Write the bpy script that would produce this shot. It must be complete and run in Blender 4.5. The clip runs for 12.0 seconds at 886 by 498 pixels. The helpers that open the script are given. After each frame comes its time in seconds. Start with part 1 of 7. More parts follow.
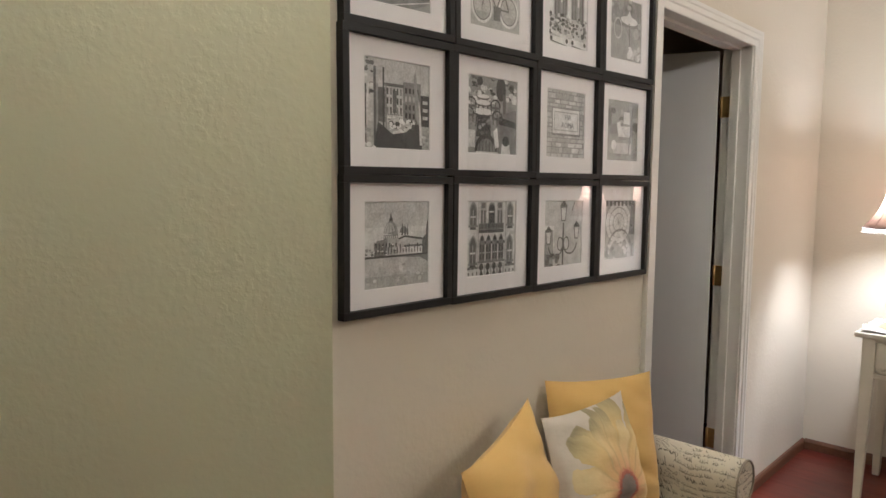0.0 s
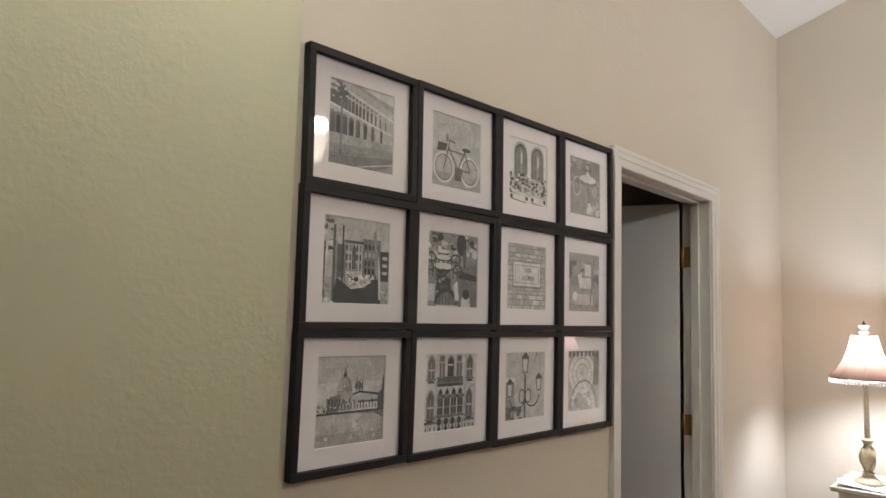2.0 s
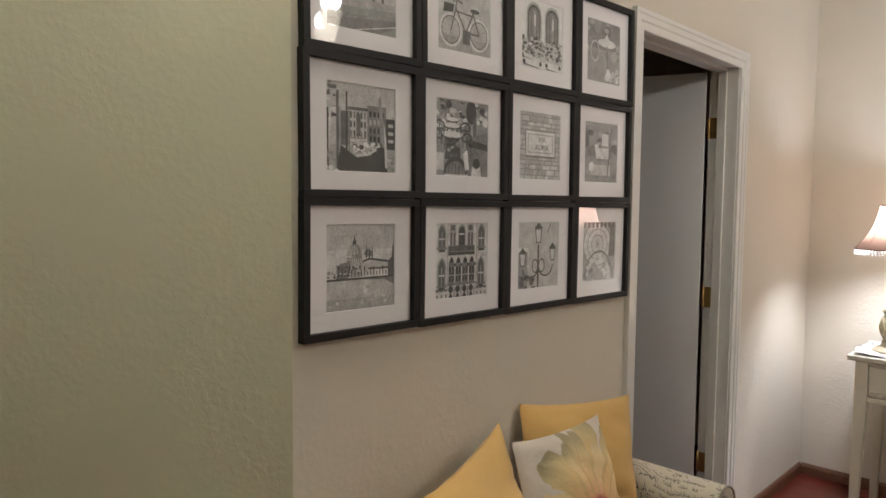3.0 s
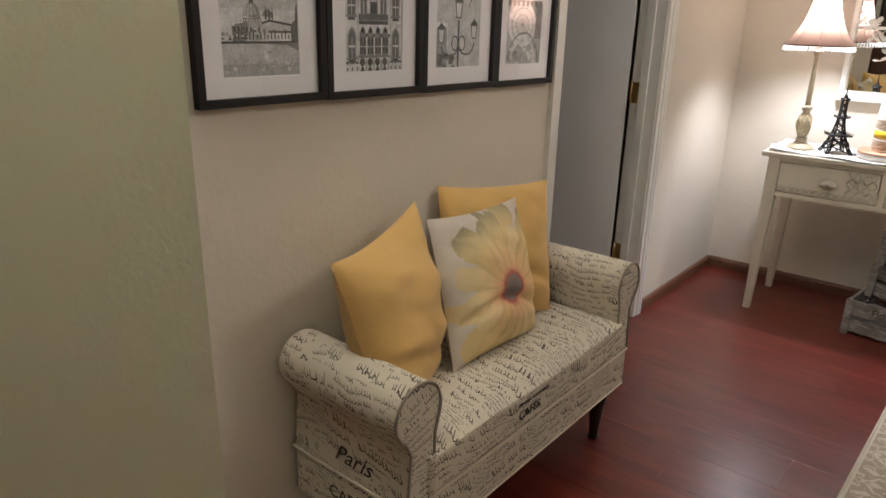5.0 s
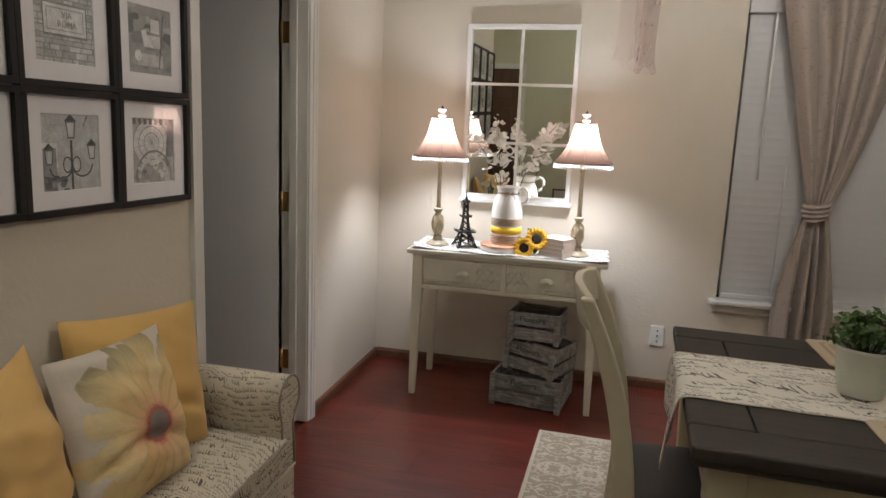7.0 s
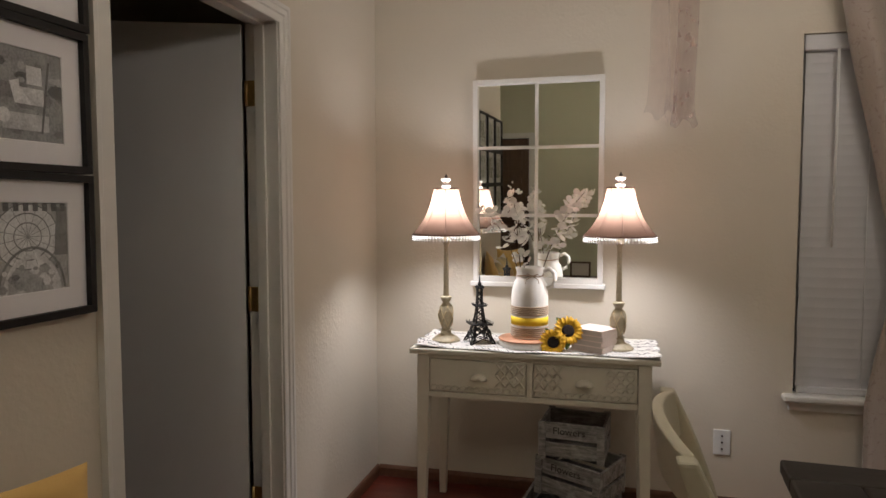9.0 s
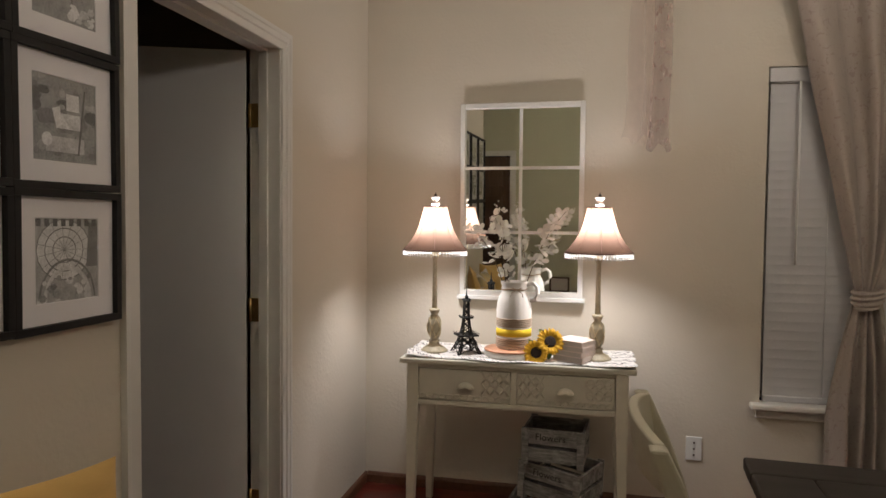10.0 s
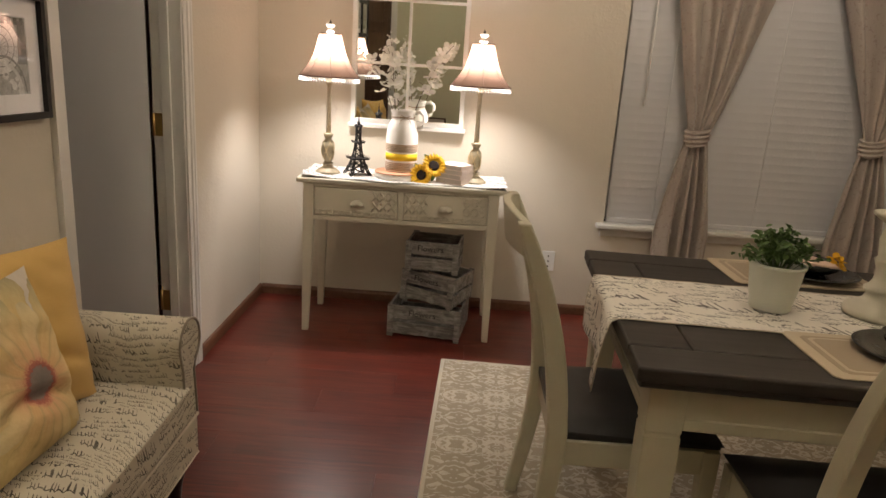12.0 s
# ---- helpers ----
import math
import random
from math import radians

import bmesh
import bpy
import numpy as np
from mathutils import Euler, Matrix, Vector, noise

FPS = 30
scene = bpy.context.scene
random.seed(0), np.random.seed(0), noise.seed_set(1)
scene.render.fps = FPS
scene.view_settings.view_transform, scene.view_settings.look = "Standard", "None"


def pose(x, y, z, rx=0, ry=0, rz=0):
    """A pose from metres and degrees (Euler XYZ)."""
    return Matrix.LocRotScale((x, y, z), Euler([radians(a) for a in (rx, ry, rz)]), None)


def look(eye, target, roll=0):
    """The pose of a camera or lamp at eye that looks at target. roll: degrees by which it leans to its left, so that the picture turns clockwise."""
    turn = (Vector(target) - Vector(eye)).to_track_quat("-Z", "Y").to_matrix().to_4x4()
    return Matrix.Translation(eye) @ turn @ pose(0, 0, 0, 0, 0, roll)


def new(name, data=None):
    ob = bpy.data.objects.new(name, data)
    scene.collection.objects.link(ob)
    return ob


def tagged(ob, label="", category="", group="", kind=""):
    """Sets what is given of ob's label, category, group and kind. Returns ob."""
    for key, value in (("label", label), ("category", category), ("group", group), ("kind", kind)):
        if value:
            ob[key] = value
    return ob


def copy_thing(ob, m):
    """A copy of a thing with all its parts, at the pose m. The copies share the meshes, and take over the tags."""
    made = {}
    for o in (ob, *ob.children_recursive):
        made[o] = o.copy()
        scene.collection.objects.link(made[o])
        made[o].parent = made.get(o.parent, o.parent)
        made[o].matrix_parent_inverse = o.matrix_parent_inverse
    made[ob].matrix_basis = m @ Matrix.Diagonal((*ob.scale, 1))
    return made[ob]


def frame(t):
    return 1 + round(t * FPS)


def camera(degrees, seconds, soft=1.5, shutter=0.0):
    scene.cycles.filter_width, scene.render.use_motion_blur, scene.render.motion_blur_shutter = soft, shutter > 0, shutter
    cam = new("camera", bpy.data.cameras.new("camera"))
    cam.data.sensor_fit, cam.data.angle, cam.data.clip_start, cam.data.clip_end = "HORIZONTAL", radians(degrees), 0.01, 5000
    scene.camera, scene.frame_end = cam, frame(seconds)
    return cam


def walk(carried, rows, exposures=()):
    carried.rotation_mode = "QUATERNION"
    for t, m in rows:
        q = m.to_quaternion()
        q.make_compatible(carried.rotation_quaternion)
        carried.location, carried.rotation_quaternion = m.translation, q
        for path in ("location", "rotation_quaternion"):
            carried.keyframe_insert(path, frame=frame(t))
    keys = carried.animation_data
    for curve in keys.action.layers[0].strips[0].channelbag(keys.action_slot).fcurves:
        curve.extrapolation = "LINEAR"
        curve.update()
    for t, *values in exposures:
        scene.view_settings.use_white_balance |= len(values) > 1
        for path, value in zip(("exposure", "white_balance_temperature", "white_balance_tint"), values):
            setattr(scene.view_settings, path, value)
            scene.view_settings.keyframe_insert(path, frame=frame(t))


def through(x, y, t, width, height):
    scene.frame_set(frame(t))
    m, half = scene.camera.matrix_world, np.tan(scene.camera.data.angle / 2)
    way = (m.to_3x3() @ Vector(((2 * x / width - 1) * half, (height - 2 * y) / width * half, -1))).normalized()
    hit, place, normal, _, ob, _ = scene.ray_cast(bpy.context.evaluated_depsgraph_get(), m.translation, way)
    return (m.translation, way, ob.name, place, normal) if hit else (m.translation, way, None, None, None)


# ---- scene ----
cam = camera(66.4, 12.0)
PATH = [
    (0, (1.089, -4.042, 1.436), (-0.291, -2.606, 1.252), 0.46),
    (0.5, (1.085, -4.054, 1.458), (-0.266, -2.582, 1.371), 0.34),
    (1, (1.097, -4.055, 1.488), (-0.246, -2.575, 1.555), 0.62),
    (1.5, (1.117, -4.042, 1.514), (-0.208, -2.556, 1.700), 1.40),
    (2, (1.131, -4.015, 1.493), (-0.210, -2.545, 1.691), 1.62),
    (2.5, (1.151, -3.991, 1.473), (-0.213, -2.528, 1.497), 1.46),
    (3, (1.157, -3.972, 1.446), (-0.246, -2.552, 1.316), 0.55),
    (3.2, (1.161, -3.969, 1.443), (-0.243, -2.558, 1.246), 0.55),
    (4.8, (1.189, -3.929, 1.348), (-0.088, -2.517, 0.736), 0.68),
    (5, (1.201, -3.916, 1.339), (-0.004, -2.455, 0.695), 1.37),
    (5.5, (1.238, -3.897, 1.341), (0.260, -2.284, 0.679), 3.16),
    (6, (1.269, -3.884, 1.354), (0.529, -2.128, 0.745), 4.20),
    (6.5, (1.294, -3.878, 1.382), (0.759, -2.008, 0.918), 4.17),
    (7, (1.278, -3.855, 1.400), (0.843, -1.934, 1.054), 2.46),
    (7.2, (1.260, -3.829, 1.401), (0.807, -1.900, 1.127), 1.50),
    (8.8, (1.154, -3.245, 1.391), (0.674, -1.311, 1.217), 0.14),
    (9, (1.154, -3.245, 1.391), (0.673, -1.307, 1.262), -0.02),
    (9.5, (1.154, -3.245, 1.391), (0.683, -1.301, 1.338), 0.41),
    (10, (1.145, -3.409, 1.402), (0.725, -1.456, 1.316), 0.57),
    (10.5, (1.182, -3.663, 1.406), (0.732, -1.723, 1.217), 0.33),
    (11, (1.210, -3.791, 1.403), (0.751, -1.867, 1.104), 0.64),
    (11.5, (1.200, -3.791, 1.374), (0.737, -1.890, 0.959), 0.87),
    (12, (1.102, -3.747, 1.349), (1.078, -1.816, 0.828), 3.80),
]
walk(cam, [(t, look(eye, target, roll)) for t, eye, target, roll in PATH],
     [(0.0, 0.56, 5750, 10), (1.0, 0.52, 5700, 10), (1.8, 0.40, 5700, 10), (3.2, 0.34, 5750, 10), (4.8, 0.38, 5800, 11), (5.6, 0.36, 5800, 10), (6.5, 0.22, 5750, 10), (7.0, -0.12, 5800, 10), (7.4, -0.2, 5900, 10),
      (8.8, -0.62, 6200, 13), (9.6, -0.70, 6280, 13), (10.3, -0.58, 6450, 13), (11.0, -0.38, 6550, 13), (11.5, -0.06, 6700, 13), (12.0, 0.0, 6850, 13)])

# ---- world and lights ----
world = bpy.data.worlds.new("world")
scene.world = world
world.use_nodes = True
world.node_tree.nodes["Background"].inputs[0].default_value = (0.01, 0.014, 0.03, 1)
world.node_tree.nodes["Background"].inputs[1].default_value = 0.15


def point_light(name, place, watts, colour, radius):
    data = bpy.data.lights.new(name, "POINT")
    data.energy, data.color, data.shadow_soft_size = watts, colour, radius
    ob = new(name, data)
    ob.location = place
    return ob


WARM = (0.975, 0.97, 0.97)
LAMPS = [(0.455, -0.372), (1.19, -0.372)]
for lx, ly in LAMPS:
    point_light("table_lamp_light", (lx, ly, 1.386), 35.0, WARM, 0.052)
CHAND = (2.25, -1.7, 2.385)
CHAND_ARMS = [(CHAND[0] + 0.25 * math.cos(a), CHAND[1] + 0.25 * math.sin(a)) for a in (math.pi, math.pi / 3, -math.pi / 3)]
for lx, ly in CHAND_ARMS:
    point_light("chandelier_light", (lx, ly, CHAND[2] + 0.178), 19.0, (1.0, 0.90, 0.775), 0.055)
# Unseen fill light, added to brighten the picture wall and the slanting wall.
BOWL_FILL = (0.5, -3.75, 3.03)
point_light("bowl_fill_light", BOWL_FILL, 60.0, (1.0, 0.935, 0.81), 0.06)

# ---- materials ----


class Nodes:
    """A small wrapper to build node materials."""

    def __init__(self, name):
        self.m = bpy.data.materials.new(name)
        self.m.use_nodes = True
        self.t = self.m.node_tree
        self.b = self.t.nodes["Principled BSDF"]
        self.out = self.t.nodes["Material Output"]

    def node(self, kind, **sets):
        n = self.t.nodes.new(kind)
        for k, v in sets.items():
            if k == "op":
                n.operation = v
            elif k == "dims":
                n.noise_dimensions = v
        return n

    def link(self, a, b):
        self.t.links.new(a, b)

    def put(self, sock, v):
        if isinstance(v, (int, float)):
            sock.default_value = v
        elif isinstance(v, tuple):
            sock.default_value = v if len(v) == len(sock.default_value) else (*v, 1)[:len(sock.default_value)]
        else:
            self.link(v, sock)

    def math(self, op, a, b=0.0, c=None, clamp=False):
        n = self.node("ShaderNodeMath", op=op)
        n.use_clamp = clamp
        self.put(n.inputs[0], a)
        self.put(n.inputs[1], b)
        if c is not None:
            self.put(n.inputs[2], c)
        return n.outputs[0]

    def coords(self, which="Object"):
        return self.node("ShaderNodeTexCoord").outputs[which]

    def mapped(self, vec, scale=(1, 1, 1), rot=(0, 0, 0), loc=(0, 0, 0)):
        n = self.node("ShaderNodeMapping")
        self.link(vec, n.inputs["Vector"])
        n.inputs["Scale"].default_value, n.inputs["Rotation"].default_value, n.inputs["Location"].default_value = scale, rot, loc
        return n.outputs[0]

    def split(self, vec):
        n = self.node("ShaderNodeSeparateXYZ")
        self.link(vec, n.inputs[0])
        return n.outputs

    def join(self, x, y, z=0.0):
        n = self.node("ShaderNodeCombineXYZ")
        for s, v in zip(n.inputs, (x, y, z)):
            self.put(s, v)
        return n.outputs[0]

    def noise(self, vec, scale, detail=3.0, rough=0.55, distort=0.0):
        n = self.node("ShaderNodeTexNoise")
        self.link(vec, n.inputs["Vector"])
        n.inputs["Scale"].default_value, n.inputs["Detail"].default_value = scale, detail
        n.inputs["Roughness"].default_value, n.inputs["Distortion"].default_value = rough, distort
        return n.outputs[0]

    def ramp(self, fac, stops):
        n = self.node("ShaderNodeValToRGB")
        els = n.color_ramp.elements
        while len(els) < len(stops):
            els.new(0.5)
        for e, (p, c) in zip(els, stops):
            e.position, e.color = p, (*c, 1) if isinstance(c, tuple) else (c, c, c, 1)
        self.put(n.inputs[0], fac)
        return n.outputs[0]

    def mix(self, fac, a, b, kind="MIX"):
        n = self.node("ShaderNodeMix")
        n.data_type, n.blend_type = "RGBA", kind
        self.put(n.inputs[0], fac)
        self.put(n.inputs[6], a)
        self.put(n.inputs[7], b)
        return n.outputs[2]

    def bump(self, height, strength=0.3, distance=0.01):
        n = self.node("ShaderNodeBump")
        n.inputs["Strength"].default_value, n.inputs["Distance"].default_value = strength, distance
        self.link(height, n.inputs["Height"])
        self.link(n.outputs[0], self.b.inputs["Normal"])

    def base(self, colour, rough=0.6, metal=0.0):
        self.put(self.b.inputs["Base Color"], colour)
        self.put(self.b.inputs["Roughness"], rough)
        self.b.inputs["Metallic"].default_value = metal
        return self.m

    def random(self):
        return self.node("ShaderNodeObjectInfo").outputs["Random"]


def shade_of(c, k):
    return tuple(min(1, v * k) for v in c)


def wall_paint(name, colour):
    n = Nodes(name)
    v = n.coords()
    peel = n.noise(v, 62, 2.5, 0.5)
    coarse = n.noise(v, 21, 2, 0.5)
    patch = n.ramp(n.noise(v, 2.3, 2), [(0.38, 0.25), (0.62, 1.0)])
    h = n.math("MULTIPLY", n.math("ADD", n.ramp(peel, [(0.44, 0.0), (0.62, 1.0)]), n.math("MULTIPLY", n.ramp(coarse, [(0.5, 0.0), (0.62, 1.0)]), 0.8)), patch)
    n.bump(h, 0.22, 0.002)
    col = n.mix(n.noise(v, 1.1, 4), shade_of(colour, 0.95), shade_of(colour, 1.04))
    return n.base(col, 0.72)


def painted(name, colour, rough=0.45, wear=0.06, bump=0.15, scale=14.0):
    n = Nodes(name)
    v = n.coords()
    a = n.noise(v, scale, 4)
    fine = n.noise(v, scale * 9, 2)
    col = n.mix(a, shade_of(colour, 1 - wear), shade_of(colour, 1 + wear))
    n.bump(n.math("ADD", a, n.math("MULTIPLY", fine, 0.4)), bump, 0.002)
    return n.base(col, n.math("ADD", rough - 0.08, n.math("MULTIPLY", a, 0.16)))


def fabric(name, colour, rough=0.9, weave=900.0, vary=0.1, bump=0.25):
    n = Nodes(name)
    v = n.coords("UV")
    x, y, _ = n.split(v)
    wv = n.math("MULTIPLY", n.math("SINE", n.math("MULTIPLY", x, weave * 2)), n.math("SINE", n.math("MULTIPLY", y, weave * 2)))
    a = n.noise(v, 9, 4)
    slub = n.noise(n.mapped(v, (30, 300, 1)), 1, 3)
    col = n.mix(n.math("MULTIPLY", n.math("ADD", a, slub), 0.5), shade_of(colour, 1 - vary), shade_of(colour, 1 + vary))
    n.bump(n.math("ADD", n.math("MULTIPLY", wv, 0.3), n.math("MULTIPLY", a, 3.0)), bump, 0.002)
    n.b.inputs["Sheen Weight"].default_value = 0.2
    return n.base(col, rough)


def wood(name, dark, light, rough=0.4, axis=0, ring=7.0, per_piece=0.0, bump=0.12, stretch=14.0):
    """Wood with its grain along an axis of the object."""
    n = Nodes(name)
    v = n.coords()
    if per_piece:
        rnd = n.random()
        add = n.node("ShaderNodeVectorMath", op="ADD")
        n.link(v, add.inputs[0])
        n.link(n.join(n.math("MULTIPLY", rnd, 37.0), n.math("MULTIPLY", rnd, 19.0), n.math("MULTIPLY", rnd, 11.0)), add.inputs[1])
        v = add.outputs[0]
    s = [stretch, stretch, stretch]
    s[axis] = 1.0
    g = n.noise(n.mapped(v, tuple(s)), ring / 3, 5, 0.6, 0.6)
    fine = n.noise(n.mapped(v, tuple(k * 4 for k in s)), ring, 3)
    fac = n.math("ADD", n.math("MULTIPLY", g, 0.75), n.math("MULTIPLY", fine, 0.25))
    col = n.ramp(fac, [(0.3, dark), (0.5, tuple((a + b) / 2 for a, b in zip(dark, light))), (0.72, light)])
    if per_piece:
        col = n.mix(per_piece, col, n.ramp(n.random(), [(0.0, shade_of(dark, 0.9)), (0.5, light), (1.0, dark)]), "MIX")
    n.bump(fac, bump, 0.002)
    return n.base(col, n.math("ADD", rough - 0.06, n.math("MULTIPLY", fine, 0.12)))


def weathered_wood():
    n = Nodes("weathered_grey_wood")
    v = n.coords()
    g = n.noise(n.mapped(v, (4, 30, 30)), 2.2, 6, 0.65, 0.8)
    worn = n.noise(v, 24, 4)
    col = n.ramp(g, [(0.25, (0.07, 0.066, 0.062)), (0.5, (0.23, 0.22, 0.205)), (0.78, (0.46, 0.45, 0.425))])
    col = n.mix(n.ramp(worn, [(0.5, 0.0), (0.75, 0.7)]), col, (0.5, 0.49, 0.46))
    n.bump(g, 0.5, 0.003)
    return n.base(col, 0.85)


def script_cloth(name, ground, ink, rows=(0.026, 0.013, 0.01), amount=0.5):
    """Cream cloth printed with lines of illegible flowing handwriting in two sizes."""
    n = Nodes(name)
    uv = n.coords("UV")
    wob = n.noise(uv, 16, 2)
    masks = []
    for i, h in enumerate(rows):
        turn = (0.10, -0.05, 0.22)[i]
        p = n.mapped(uv, (1, 1, 1), (0, 0, turn), (0.37 * i, 0.11 * i, 0))
        x, y, _ = n.split(p)
        y = n.math("ADD", n.math("ADD", y, n.math("MULTIPLY", wob, 0.012)), n.math("MULTIPLY", n.noise(uv, 4.5, 1), 0.09))
        vv = n.math("DIVIDE", y, h)
        row, f = n.math("FLOOR", vv), n.math("FRACT", vv)
        xs = n.math("ADD", x, n.math("MULTIPLY", f, h * 0.55))
        lane = n.join(n.math("MULTIPLY", xs, 1.6 / h), n.math("MULTIPLY", row, 7.3), 0.0)
        wig = n.noise(lane, 0.6, 2)
        ph = n.math("ADD", n.math("MULTIPLY", xs, 23.0 / h), n.math("MULTIPLY", wig, 26.0))
        tall = n.noise(lane, 3.1, 1)
        tall = n.math("ADD", 0.10, n.math("MULTIPLY", n.math("POWER", tall, 2.2), 1.35))
        over = n.math("SUBTRACT", f, 0.34)
        bar = n.math("GREATER_THAN", n.math("SINE", ph), 0.62)
        bar = n.math("MULTIPLY", bar, n.math("MULTIPLY", n.math("GREATER_THAN", over, n.math("MULTIPLY", n.math("SUBTRACT", wig, 0.62), 0.9)), n.math("LESS_THAN", over, tall)))
        joined = n.math("LESS_THAN", n.math("ABSOLUTE", n.math("SUBTRACT", over, n.math("MULTIPLY", n.math("SINE", n.math("MULTIPLY", ph, 0.5)), 0.09))), 0.05)
        stroke = n.math("MAXIMUM", bar, joined)
        words = n.math("GREATER_THAN", n.noise(lane, 0.55, 1), 0.43)
        area = n.math("GREATER_THAN", n.noise(n.mapped(uv, (1, 1.8, 1), (0, 0, 0.1), (3 * i, 5 * i, 0)), 7.0, 1), (amount, amount - 0.045, amount - 0.10)[i])
        if i:
            area = n.math("MULTIPLY", area, n.math("SUBTRACT", 1.0, last))
        last = area if not i else n.math("MAXIMUM", last, area)
        masks.append(n.math("MULTIPLY", n.math("MULTIPLY", stroke, words), area))
    mask = n.math("MAXIMUM", n.math("MAXIMUM", masks[0], masks[1]), masks[2])
    fade = n.math("ADD", 0.45, n.math("MULTIPLY", n.noise(uv, 22, 2), 0.8), clamp=True)
    mask = n.math("MULTIPLY", mask, fade, clamp=True)
    a = n.noise(uv, 14, 3)
    cloth = n.mix(a, shade_of(ground, 0.94), shade_of(ground, 1.04))
    x, y, _ = n.split(uv)
    wv = n.math("MULTIPLY", n.math("SINE", n.math("MULTIPLY", x, 2600.0)), n.math("SINE", n.math("MULTIPLY", y, 2600.0)))
    n.bump(n.math("ADD", n.math("MULTIPLY", wv, 0.3), n.math("MULTIPLY", n.noise(uv, 30, 3), 2.0)), 0.2, 0.002)
    return n.base(n.mix(mask, cloth, ink), 0.88)


def rug_pile():
    n = Nodes("rug_pile")
    x, y, _ = n.split(n.coords("UV"))
    px = n.math("PINGPONG", x, 0.15)
    py = n.math("PINGPONG", y, 0.19)
    q = n.join(px, py, 0.0)
    orn = n.noise(q, 12, 1.5, 0.5, 2.2)
    line = n.math("LESS_THAN", n.math("ABSOLUTE", n.math("SUBTRACT", orn, 0.5)), 0.042)
    leaf = n.math("GREATER_THAN", n.noise(q, 26, 1, 0.5, 0.9), 0.64)
    ex = n.math("DIVIDE", px, 0.07)
    ey = n.math("DIVIDE", py, 0.052)
    r = n.math("SQRT", n.math("ADD", n.math("MULTIPLY", ex, ex), n.math("MULTIPLY", ey, ey)))
    ring = n.math("LESS_THAN", n.math("ABSOLUTE", n.math("SUBTRACT", r, 1.0)), 0.09)
    pat = n.math("MAXIMUM", n.math("MAXIMUM", line, leaf), ring)
    pat = n.math("MULTIPLY", pat, n.ramp(n.noise(n.coords("UV"), 60, 3), [(0.28, 0.35), (0.5, 1.0)]))
    a = n.noise(n.coords("UV"), 6, 4)
    col = n.mix(pat, n.mix(a, (0.31, 0.26, 0.185), (0.37, 0.31, 0.23)), (0.54, 0.485, 0.395))
    n.bump(n.math("ADD", n.math("MULTIPLY", pat, 0.7), n.noise(n.coords("UV"), 420, 2)), 0.5, 0.004)
    return n.base(col, 0.95)


